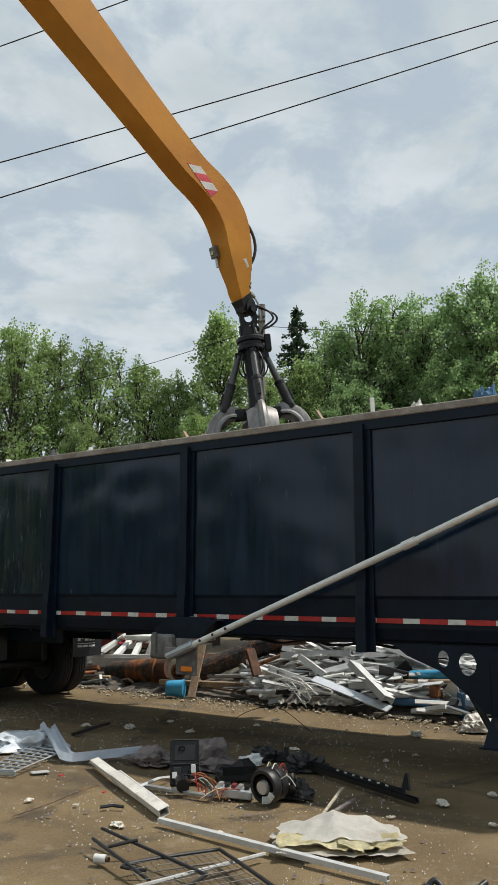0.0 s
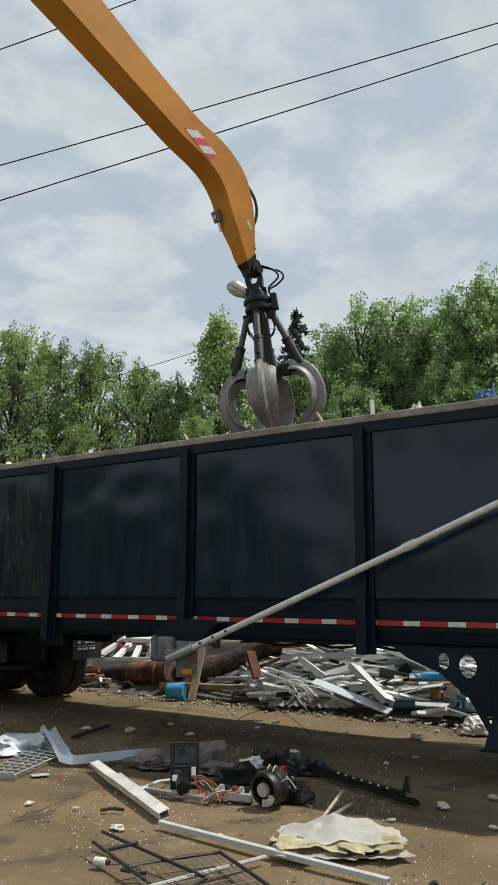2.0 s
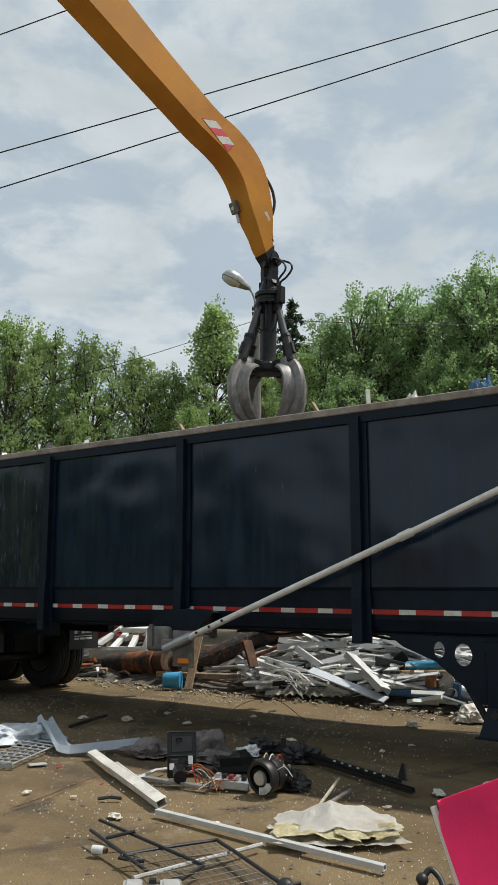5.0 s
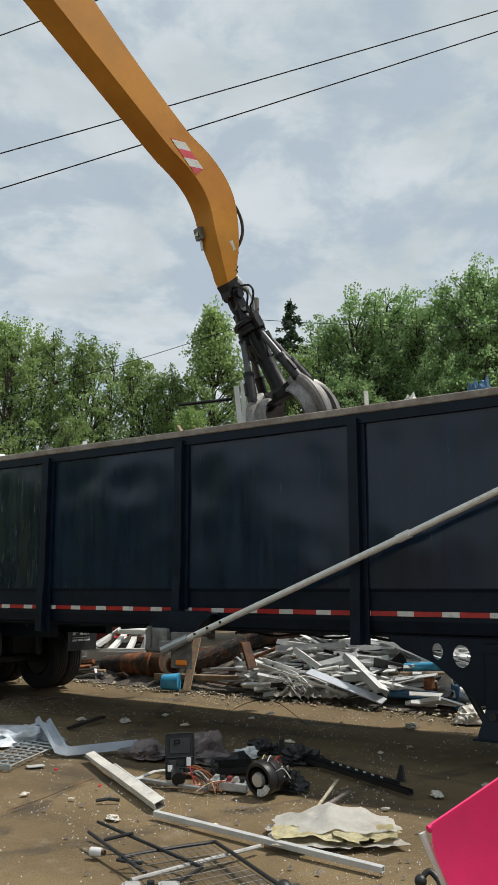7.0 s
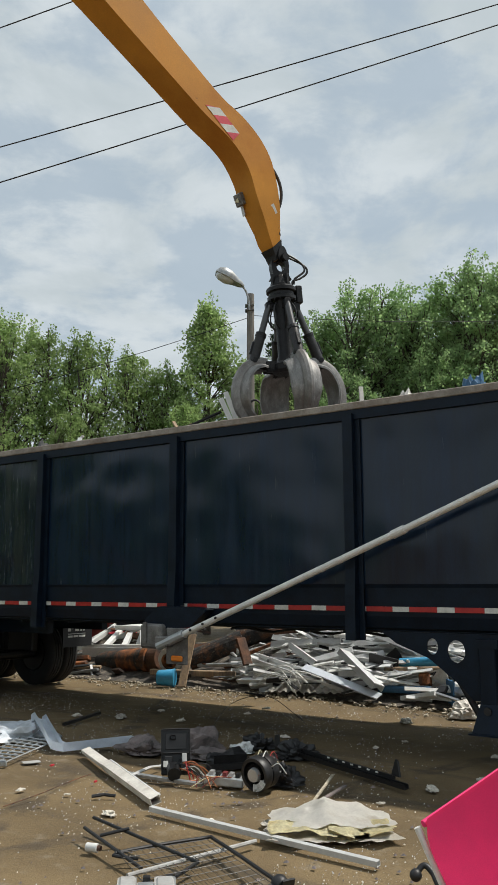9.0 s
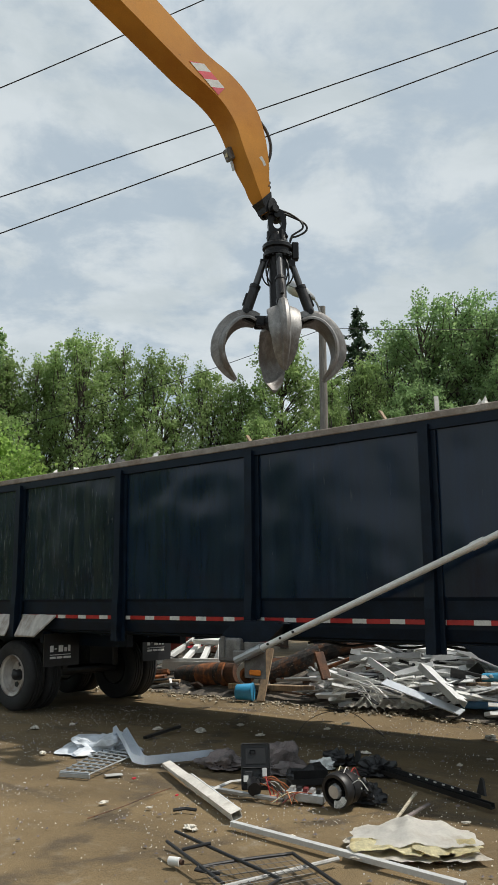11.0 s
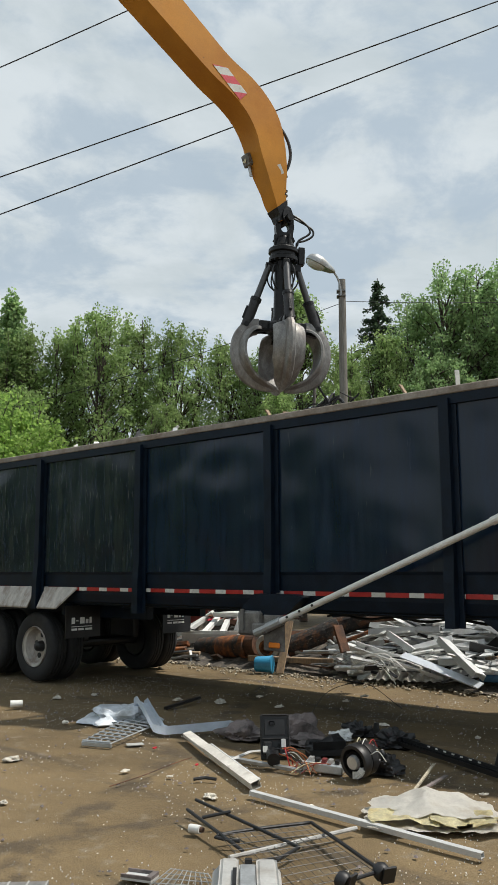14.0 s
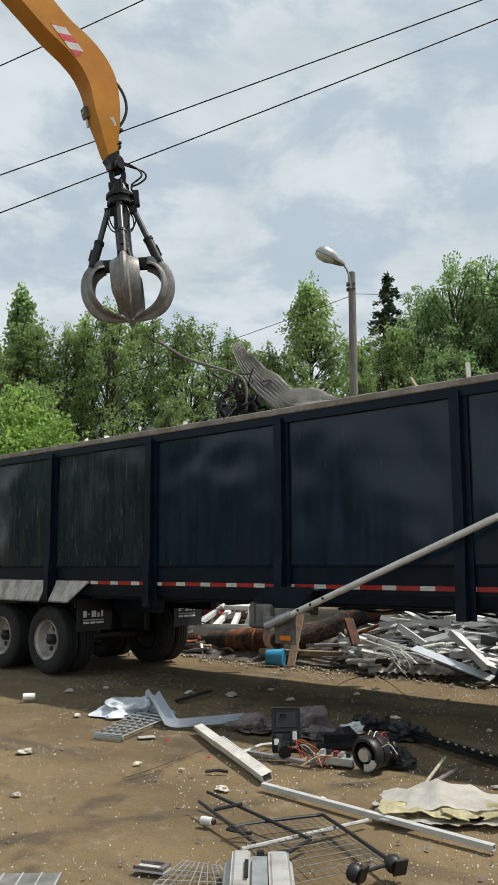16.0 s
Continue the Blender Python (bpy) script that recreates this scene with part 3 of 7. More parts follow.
    # air line and lamp bar under the floor between the wheels and the leg
    part("air_line", tube([(5.0 + 0.15 * i, 0.5, 1.10 + 0.02 * math.sin(i * 1.3)) for i in range(15)], 0.015, 6), M_BLACK, tr)
    return tr


make_trailer()


# ---- material handler stick and grapple ----
BOOM_TURN = 37.0


def make_stick():
    """The bent end of a handler's stick. x runs back along it, z up, the pin of the grapple at the origin."""
    st = thing("handler_stick", pose(0, 0, 0), "yellow-orange curved handler stick with hazard marking", "excavator arm")
    upper = [(-0.06, 0.05), (0.02, 0.14), (0.055, 0.33), (0.07, 0.62), (0.115, 0.92), (0.20, 1.20), (0.36, 1.43), (0.59, 1.62), (0.87, 1.77), (1.15, 1.98),
             (1.75, 2.47), (2.36, 3.0), (4.2, 4.6), (5.6, 5.8)]
    lower = [(0.1, -0.05), (0.12, 0.02), (0.23, 0.19), (0.38, 0.4), (0.51, 0.67), (0.59, 0.9), (0.72, 1.11), (0.91, 1.28), (1.2, 1.46), (1.56, 1.73), (2.242, 2.244), (2.907, 2.741), (4.88, 4.19), (6.33, 5.22)]
    wide = [0.075, 0.09, 0.13, 0.17, 0.19, 0.2, 0.2, 0.2, 0.2, 0.2, 0.2, 0.205, 0.22, 0.23]
    def near_tip(side):
        (ax, az), (bx, bz) = side[1:3]
        return side[:2] + [(ax + (bx - ax) * 0.45, az + (bz - az) * 0.45)]
    tips = (near_tip(upper), near_tip(lower), wide[:2] + [0.108])
    fine = [smooth_line([(x, w, z) for (x, z), w in zip(side, wide)], 4) for side in (upper, lower)]
    upper, lower = ([(p.x, p.z) for p in side] for side in fine)
    wide = [p.y for p in fine[0]]
    bm = bmesh.new()
    rows = []
    for (ux, uz), (lx, lz), w in zip(upper, lower, wide):
        far = -w if uz < 0.3 else -w + min(0.045, (uz - 0.3) * 0.3) * (1 - 1.6 * min(1.0, max(0.0, (uz - 1.8) / 2.4)))
        slim = min(0.15, max(0.0, uz - 0.2) * 0.4) * (1 - 0.35 * min(1.0, max(0.0, (uz - 1.5) / 1.5)))
        lx, lz = lx + (ux - lx) * slim, lz + (uz - lz) * slim
        rows.append([bm.verts.new(p) for p in ((ux, w, uz), (ux, far, uz), (lx, far, lz), (lx, w, lz))])
    for a, b in zip(rows, rows[1:]):
        for k in range(4):
            bm.faces.new((a[k], a[(k + 1) % 4], b[(k + 1) % 4], b[k]))
    bm.faces.new(rows[0]); bm.faces.new(rows[-1][::-1])
    bmesh.ops.bevel(bm, geom=[e for e in bm.edges if e.calc_face_angle(0) > 1.2], offset=0.012, segments=2, affect="EDGES")
    part("box_section", bm, M_YELLOW, st, "yellow-orange painted steel box section", smooth=True)
    # greasy fork at the tip
    bm = bmesh.new()
    rows = [[bm.verts.new(p) for p in ((ux - 0.008, w + 0.006, uz), (ux - 0.008, -w - 0.006, uz), (lx + 0.008, -w - 0.006, lz), (lx + 0.008, w + 0.006, lz))] for (ux, uz), (lx, lz), w in zip(*tips)]
    for a, b in zip(rows, rows[1:]):
        for k in range(4):
            bm.faces.new((a[k], a[(k + 1) % 4], b[(k + 1) % 4], b[k]))
    part("tip_casting", bm, M_GREASE, st, "grease-blackened tip")
    for y in (-0.105, 0.075):
        part("fork_plate", prism([(0.01 + 0.075 * math.cos(a * math.tau / 18), 0.01 + (0.14 if 0 < a < 9 else 0.075) * math.sin(a * math.tau / 18)) for a in range(18)], 0.03, pose(0, y, 0)), M_GREASE, st)
    part("pin", tube([(0, -0.15, 0), (0, 0.15, 0)], 0.05, 14), M_GREASE, st)
    # hazard marking on one cheek: slanting red and white fields
    for side in (1,):
        y0 = 0.2015 * side
        base, run, up = Vector((1.12, 0, 1.70)), Vector((-0.62, 0, -0.56)).normalized(), Vector((-0.56, 0, 0.62)).normalized()
        plate = None
        for k in range(5):
            a0, a1 = k * 0.122, (k + 1) * 0.122
            pts = [(a0 - 0.06, -0.075), (a1 - 0.06, -0.075), (a1 + 0.06, 0.075), (a0 + 0.06, 0.075)]
            if k == 0:
                pts = [(0.04, -0.075), (a1 - 0.06, -0.075), (a1 + 0.06, 0.075)]
            if k == 4:
                pts = [(a0 - 0.06, -0.075), (a1 - 0.06, -0.075), (a0 + 0.06, 0.075)]
            bm = bmesh.new()
            f = [bm.verts.new(base + run * a + up * b + Vector((0, y0 + d * side, 0))) for d in (0.002, 0.0005) for a, b in pts]
            n = len(pts)
            bm.faces.new(f[:n]); bm.faces.new(f[n:][::-1])
            for i in range(n):
                bm.faces.new((f[i], f[n + i], f[n + (i + 1) % n], f[(i + 1) % n]))
            part("marking", bm, M_REDP if k % 2 == 0 else M_REFL, st)
        part("data_label", box((-0.04, -0.002, -0.06), (0.04, 0.002, 0.06), pose(0.175, 0.169 * side, 0.56, -8, 0, 0) @ pose(0, 0, 0, 0, 32, 0)), M_REFL, st, "pale paper data label")
    rng = random.Random(17)
    for bx, bz, br in ((0.10, 0.36, 0.020), (0.15, 0.31, 0.026), (0.20, 0.28, 0.018), (0.12, 0.24, 0.034), (0.09, 0.45, 0.014), (0.17, 0.20, 0.030), (0.07, 0.29, 0.018), (0.25, 0.36, 0.015)):
        w = 0.13 + (bz - 0.33) * (0.138 if bz > 0.33 else 0.21)
        blot = [(br * rng.uniform(0.5, 1.2) * math.cos(a * math.tau / 9), br * rng.uniform(0.8, 1.9) * math.sin(a * math.tau / 9)) for a in range(9)]
        part("grease_blot", prism(blot, 0.004, pose(bx, w, bz, -8, 0, 0)), M_GREASE, st)
    # junction box below the bend, hose along the back
    jb = part("junction_box", box((-0.05, -0.07, -0.075), (0.05, 0.07, 0.075), pose(0.46, -0.10, 0.72, 0, 20, 0), bevel=0.01), M_CASTING, st, "grey box with a yellow warning triangle")
    tri = prism([(-0.04, -0.035), (0.04, -0.035), (0.0, 0.04)], 0.004, pose(0.515, -0.10, 0.71, 0, 20, 90))
    part("warning_triangle", tri, M_FOAM, jb)
    part("valve", tube([(0.45, -0.10, 0.65), (0.42, -0.10, 0.52)], 0.02, 8), M_STEEL, st)
    hose = [(0.25, 0.0, 1.28), (0.14, 0.08, 1.19), (0.02, 0.10, 1.03), (-0.03, 0.10, 0.86), (-0.01, 0.09, 0.70), (0.05, 0.06, 0.56)]
    part("hose", tube(smooth_line(hose, 4), 0.02, 8), M_BLACK, st, smooth=True)
    for z in (0.30, 0.36, 0.55):
        part("hose_clip", box((-0.02, -0.05, z), (0.05, 0.05, z + 0.03)), M_GREASE, st)
    return st


HINGE_R, HINGE_Z = 0.33, -1.97
LUG = (0.30, 0.02)       # cylinder eye on a tine, from its hinge
CYL_TOP = (0.25, -0.86)  # radius and height of a cylinder's upper eye


def tine_mesh():
    """One curved claw: x outwards and z up from its hinge."""
    path = [(0.08, -0.01, 0.22), (0.20, -0.03, 0.265), (0.34, -0.12, 0.28), (0.43, -0.26, 0.285), (0.465, -0.43, 0.285), (0.45, -0.61, 0.285), (0.38, -0.79, 0.28),
            (0.26, -0.94, 0.235), (0.09, -1.06, 0.205), (-0.10, -1.135, 0.15), (-0.30, -1.18, 0.05)]
    fine = smooth_line([(x * 0.86, w * 0.95, z * 0.93) for x, z, w in path], 3)
    line = [(p.x, p.z, p.y) for p in fine]
    bm = bmesh.new()
    outer, inner = [], []
    n = len(line)
    for i, (x, z, w) in enumerate(line):
        ax, az = line[max(i - 1, 0)][:2]
        bx, bz = line[min(i + 1, n - 1)][:2]
        d = Vector((bx - ax, 0, bz - az)).normalized()
        nor = Vector((-d.z, 0, d.x))  # outwards
        ro, ri = [], []
        for k in range(9):
            v = k / 4 - 1
            back = 0.10 * w / 0.32 * (1 - v * v)
            p = Vector((x, v * w, z)) + nor * (back - 0.06 * w / 0.32)
            ro.append(bm.verts.new(p)); ri.append(bm.verts.new(p - nor * 0.036))
        outer.append(ro); inner.append(ri)
    for g in (outer, inner):
        for a, b in zip(g, g[1:]):
            for k in range(8):
                bm.faces.new((a[k], a[k + 1], b[k + 1], b[k]))
    for i in range(n - 1):
        for k in (0, 8):
            bm.faces.new((outer[i][k], inner[i][k], inner[i + 1][k], outer[i + 1][k]))
    for i in (0, n - 1):
        for k in range(8):
            bm.faces.new((outer[i][k], outer[i][k + 1], inner[i][k + 1], inner[i][k]))
    # heavy spine down the back
    spine = []
    for i, (x, z, w) in enumerate(line):
        ax, az = line[max(i - 1, 0)][:2]
        bx, bz = line[min(i + 1, n - 1)][:2]
        d = Vector((bx - ax, 0, bz - az)).normalized()
        nor = Vector((-d.z, 0, d.x))
        fade = min(1.0, (n - 1 - i) / 9)
        hgt, wid = 0.03 + 0.10 * fade, 0.03 + 0.055 * fade
        c = Vector((x, 0, z)) + nor * (0.03 * w / 0.32)
        spine.append([bm.verts.new(c + Vector((0, q * wid, 0)) + nor * (h * hgt)) for q, h in ((-1, -0.3), (-0.92, 0.45), (-0.6, 0.9), (0, 1.05), (0.6, 0.9), (0.92, 0.45), (1, -0.3))])
    for a, b in zip(spine, spine[1:]):
        for k in range(7):
            bm.faces.new((a[k], a[(k + 1) % 7], b[(k + 1) % 7], b[k]))
    bm.faces.new(spine[0]); bm.faces.new(spine[-1][::-1])
    return bm


def make_grapple():
    """A four-claw grapple hanging from its pin at the origin."""
    gr = thing("orange_peel_grapple", pose(0, 0, 0), "greasy black four-claw scrap grapple with worn steel tines", "grapple")
    # hanger link and head
    bow = [(-0.10, 0.11), (0.0, 0.15), (0.10, 0.11), (0.155, 0.0), (0.165, -0.14), (0.145, -0.30), (0.19, -0.38), (-0.19, -0.38), (-0.145, -0.30), (-0.165, -0.14), (-0.155, 0.0)]
    bm = plate_with_holes(bow, [(0.0, -0.145, 0.075, 0.095)], -0.075, 0.15)
    bmesh.ops.transform(bm, matrix=Matrix.Rotation(radians(90), 4, "Z"), verts=bm.verts)
    part("link", bm, M_GREASE, gr, "greasy black bow link")
    part("link_pin", tube([(-0.15, 0, 0.0), (0.15, 0, 0.0)], 0.06, 14), M_GREASE, gr)
    yoke = lathe([(0.001, -0.30), (0.12, -0.31), (0.15, -0.36), (0.19, -0.48), (0.19, -0.52), (0.001, -0.52)], 14, Matrix.Rotation(radians(90), 4, "X"))
    part("yoke", yoke, M_GREASE, gr)
    for a in range(4):
        part("yoke_web", box((0.08, -0.02, -0.52), (0.2, 0.02, -0.30), Matrix.Rotation(a * math.tau / 4 + 0.4, 4, "Z")), M_GREASE, gr)
    up = Matrix.Rotation(radians(90), 4, "X")
    part("rotator", lathe([(0.001, -0.52), (0.235, -0.52), (0.265, -0.55), (0.265, -0.61), (0.225, -0.63), (0.225, -0.68), (0.255, -0.70), (0.255, -0.76), (0.21, -0.78), (0.001, -0.78)], 28, up), M_GREASE, gr, "greasy black rotator ring", smooth=True)
    for a in range(14):
        part("ring_bolt", tube([(0.235 * math.cos(a * math.tau / 14), 0.235 * math.sin(a * math.tau / 14), z) for z in (-0.755, -0.79)], 0.018, 6), M_GREASE, gr)
    part("manifold", box((-0.07, 0.255, -0.80), (0.07, 0.375, -0.48), bevel=0.015), M_GREASE, gr)
    part("hub_post", lathe([(0.001, -0.75), (0.17, -0.76), (0.16, -0.86), (0.15, -0.95), (0.15, -1.75), (0.19, -1.89), (0.001, -1.89)], 18, up), M_GREASE, gr, smooth=True)
    part("hub_plate", lathe([(0.001, -1.87), (0.25, -1.88), (0.29, -1.93), (0.29, -2.03), (0.22, -2.07), (0.001, -2.08)], 20, up), M_GREASE, gr)
    # hoses from the stick to the manifold and round the post
    for k, (dy, r) in enumerate(((0.03, 0.30), (-0.05, 0.38))):
        pts = [(dy, 0.08, 0.12), (dy, 0.24, 0.06), (dy, r + 0.12, -0.07), (dy, r + 0.16, -0.20), (dy, r + 0.02, -0.31), (dy, 0.26, -0.36), (dy, 0.24, -0.45)]
        part("hose", tube(smooth_line(pts, 4), 0.019, 8), M_BLACK, gr, smooth=True)
    for k in range(8):
        a = k * math.tau / 8 + 0.63
        pts = [Vector((math.cos(a) * r, math.sin(a) * r, z)) for r, z in ((0.17, -0.80), (0.26, -0.95), (0.27, -1.10), (0.22, -1.22), (0.15, -1.28))]
        part("hose", tube(smooth_line(pts, 3), 0.014, 6), M_BLACK, gr, smooth=True)
    tines = []
    first = None
    for k in range(4):
        turn = Matrix.Rotation(k * math.tau / 4, 4, "Z")
        for y in (-0.11, 0.08):
            part("hinge_lug", box((0.20, y, -2.06), (0.42, y + 0.03, -1.87), turn, 0.015), M_GREASE, gr)
        part("upper_lug", box((0.12, -0.06, -0.94), (0.31, 0.05, -0.80), turn, 0.01), M_GREASE, gr)
        if first is None:
            t = first = part("tine", tine_mesh(), M_TINE, gr, "worn bare steel claw", smooth=True)
            part("lug", prism([(-0.06, -0.06), (-0.06, 0.05), (0.06, 0.09), (0.25, 0.085), (0.33, 0.05), (0.36, -0.05), (0.30, -0.13), (0.12, -0.09)], 0.12, pose(0, -0.06, 0)), M_GREASE, t)
            part("lug_pin", tube([(LUG[0], -0.095, LUG[1]), (LUG[0], 0.095, LUG[1])], 0.045, 12), M_GREASE, t)
            part("hinge_pin", tube([(0, -0.125, 0), (0, 0.125, 0)], 0.05, 12), M_GREASE, t)
        else:
            t = copy_thing(first, Matrix())
        # the barrel sits on the tine, the rod on the hub
        barrel = part("cylinder_barrel", tube([(0, 0, -0.03), (0, 0, 0.50)], 0.088, 16), M_CYL, gr, smooth=True)
        part("barrel_cap", tube([(0, 0, 0.46), (0, 0, 0.52)], 0.098, 14), M_GREASE, barrel)
        part("barrel_port", box((0.075, -0.03, 0.10), (0.115, 0.03, 0.33), bevel=0.008), M_GREASE, barrel)
        part("barrel_eye", tube([(0, -0.055, 0), (0, 0.055, 0)], 0.07, 14), M_GREASE, barrel)
        rod = part("cylinder_rod", tube([(0, 0, 0), (0, 0, -0.62)], 0.058, 12), M_CHROME, gr, "bright cylinder rod", smooth=True)
        part("rod_eye", tube([(0, -0.05, 0), (0, 0.05, 0)], 0.06, 12), M_GREASE, rod)
        tines.append((k * math.tau / 4, t, barrel, rod))
    return gr, tines


def smooth_line(pts, n):
    """A finer, rounded version of a line of points."""
    p = [Vector(q) for q in pts]
    p = [p[0] * 2 - p[1]] + p + [p[-1] * 2 - p[-2]]
    out = []
    for i in range(1, len(p) - 2):
        for k in range(n):
            t = k / n
            a, b, c, d = p[i - 1:i + 3]
            out.append(0.5 * (2 * b + (c - a) * t + (2 * a - 5 * b + 4 * c - d) * t * t + (3 * b - a - 3 * c + d) * t ** 3))
    return out + [p[-2]]


STICK = make_stick()
GRAPPLE, TINES = make_grapple()
GRAPPLE.scale = (0.70, 0.70, 0.70)


# ---- trees ----
def leaf_material(name, col, col2):
    m = bpy.data.materials.new(name)
    m.use_nodes = True
    nt = m.node_tree
    N, L = nt.nodes.new, nt.links.new
    bsdf = nt.nodes["Principled BSDF"]
    geo = N("ShaderNodeNewGeometry")
    mixn = N("ShaderNodeMix"); mixn.data_type = "RGBA"
    mixn.inputs["A"].default_value, mixn.inputs["B"].default_value = (*col, 1), (*col2, 1)
    L(geo.outputs["Random Per Island"], mixn.inputs["Factor"])
    big = N("ShaderNodeTexNoise"); big.inputs["Scale"].default_value = 0.7
    L(geo.outputs["Position"], big.inputs["Vector"])
    rg = N("ShaderNodeMapRange"); rg.inputs["From Min"].default_value, rg.inputs["From Max"].default_value = 0.35, 0.65
    rg.inputs["To Min"].default_value, rg.inputs["To Max"].default_value = 0.85, 1.25
    L(big.outputs["Fac"], rg.inputs["Value"])
    mul = N("ShaderNodeMix"); mul.data_type, mul.blend_type = "RGBA", "MULTIPLY"
    mul.inputs["Factor"].default_value = 1.0
    L(mixn.outputs["Result"], mul.inputs["A"]); L(rg.outputs[0], mul.inputs["B"])
    L(mul.outputs["Result"], bsdf.inputs["Base Color"])
    bsdf.inputs["Roughness"].default_value = 0.55
    bsdf.inputs["Specular IOR Level"].default_value = 0.3
    tr = N("ShaderNodeBsdfTranslucent")
    L(mul.outputs["Result"], tr.inputs["Color"])
    mixs = N("ShaderNodeMixShader"); mixs.inputs[0].default_value = 0.62
    L(bsdf.outputs[0], mixs.inputs[1]); L(tr.outputs[0], mixs.inputs[2])
    L(mixs.outputs[0], nt.nodes["Material Output"].inputs["Surface"])
    return m


M_LEAF = leaf_material("leaves", (0.19, 0.285, 0.10), (0.34, 0.455, 0.18))
M_LEAF_DARK = leaf_material("dark_leaves", (0.19, 0.305, 0.13), (0.34, 0.48, 0.21))
M_LEAF_LIME = leaf_material("bright_leaves", (0.20, 0.33, 0.08), (0.34, 0.48, 0.13))
M_NEEDLE = leaf_material("needles", (0.04, 0.07, 0.04), (0.08, 0.12, 0.065))


def leaf_mesh(centres, dirs, size, rng, name, mat, droop=0.3):
    """Many small folded leaves, one quad pair each, as one mesh."""
    n = len(centres)
    c = np.array(centres)
    d = rng.normal(size=(n, 3)); d[:, 2] -= droop
    d += np.array(dirs) * 0.6
    d /= np.linalg.norm(d, axis=1)[:, None]
    s = rng.normal(size=(n, 3))
    s -= d * np.sum(s * d, 1)[:, None]
    s /= np.linalg.norm(s, axis=1)[:, None]
    u = np.cross(d, s)
    ln = size * rng.uniform(0.7, 1.35, n)[:, None]
    wd = ln * 0.42
    v = np.stack([c, c + d * ln * 0.5 + s * wd + u * wd * 0.3, c + d * ln, c + d * ln * 0.5 - s * wd + u * wd * 0.3], 1).reshape(-1, 3)
    k = np.arange(n) * 4
    faces = np.stack([k, k + 1, k + 2, k, k + 2, k + 3], 1).reshape(-1, 3)
    me = bpy.data.meshes.new(name)
    me.from_pydata(v.tolist(), [], faces.tolist())
    me.materials.append(mat)
    return me


def crown_shape(h, kind):
    """Relative crown radius at a relative height in the crown."""
    if kind == "broad":
        return math.sin(math.pi * min(1.0, 0.16 + 0.80 * h)) ** 0.55
    if kind == "slim":
        return (1.0 - h) ** 0.8 * min(1.0, 0.55 + 2.5 * h) + 0.07
    return (1.0 - h ** 2.2) ** 0.75 * min(1.0, 0.6 + 1.6 * h) + 0.05


def make_tree(name, height, radius, mat, seed, sprays, per, leaf, label, bare=0.25, kind="oval", stems=1, puff=0.40):
    """Stems and limbs that end in sprays of leaves, the sprays apart enough to leave gaps."""
    rng = np.random.default_rng(seed)
    tree = thing(name, pose(0, 0, 0), label, "tree")
    bm = bmesh.new()
    axes = []
    for k in range(stems):
        a = rng.uniform(0, math.tau)
        out = radius * 0.5 * (k > 0)
        top = height * (1.0 - 0.10 * (k > 0) * rng.uniform(0.3, 1.5))
        pts = [Vector((0, 0, -0.1))]
        for q in range(1, 9):
            f = q / 8
            pts.append(Vector((math.cos(a) * out * f ** 0.8 + rng.normal() * 0.05, math.sin(a) * out * f ** 0.8 + rng.normal() * 0.05, top * f)))
        line = smooth_line(pts, 2)
        add_tube(bm, line, [height * (0.0125 if k == 0 else 0.008) * (1 - 0.9 * q / (len(line) - 1)) for q in range(len(line))], 7)
        axes.append(line)
    cs, ds = [], []
    def spray(c, size, n, lift):
        flat = rng.uniform(0.45, 0.75)
        off = rng.normal(size=(n, 3)) * np.array((1, 1, flat)) * size * 0.5
        off[:, 2] -= 0.25 * (off[:, 0] ** 2 + off[:, 1] ** 2) / size
        cs.append(np.array(c) + off)
        d = off / (np.linalg.norm(off, axis=1)[:, None] + 1e-6)
        d[:, 2] += lift
        ds.append(d)
    for k in range(sprays):
        h = (k + rng.uniform(0, 1)) / sprays
        h = h ** (0.9 if kind == "broad" else 1.05)
        a = k * 2.39996 + rng.normal() * 0.5
        lump = 1 + 0.42 * noise.noise((math.cos(a) * 1.6 + seed, math.sin(a) * 1.6, h * 4.5))
        r = radius * crown_shape(h, kind) * lump * rng.uniform(0.25, 1.0) ** 0.5
        z = height * (bare + (0.985 - bare) * h)
        axis = axes[k % len(axes)]
        m = min(len(axis) - 1, max(0, int((len(axis) - 1) * (z - 0.5 * r) / height)))
        base = axis[m]
        tip = Vector((base.x * 0.6 + math.cos(a) * r, base.y * 0.6 + math.sin(a) * r, z))
        mid = base.lerp(tip, 0.5) + Vector((rng.normal() * 0.08, rng.normal() * 0.08, 0.10 * r))
        add_tube(bm, smooth_line([base, mid, tip], 2), [height * 0.0032 * q for q in (1, 0.8, 0.55, 0.4, 0.2)], 4)
        size = puff * rng.uniform(0.65, 1.3) * (1.0 - 0.35 * h)
        spray(tip, size, int(per * rng.uniform(0.6, 1.3)), 0.2)
        spray(mid.lerp(tip, 0.45), size * 0.7, int(per * 0.4), 0.1)
        # a shoot that stands up out of the spray near the top
        if h > 0.55 and rng.random() < 0.5:
            up = tip + Vector((rng.normal() * 0.10, rng.normal() * 0.10, rng.uniform(0.25, 0.55)))
            add_tube(bm, [tip, up], [0.012, 0.004], 3)
            for f in (0.35, 0.7, 1.0):
                spray(tip.lerp(up, f), 0.20 * (1.2 - 0.5 * f), int(per * 0.16), 0.6)
    part("trunk", bm, M_BARK, tree, smooth=True)
    cs, ds = np.concatenate(cs), np.concatenate(ds)
    crown = new("crown", leaf_mesh(cs, ds, leaf, rng, "crown", mat))
    crown.parent = tree
    return tree, float(np.sort(cs[:, 2])[-60])


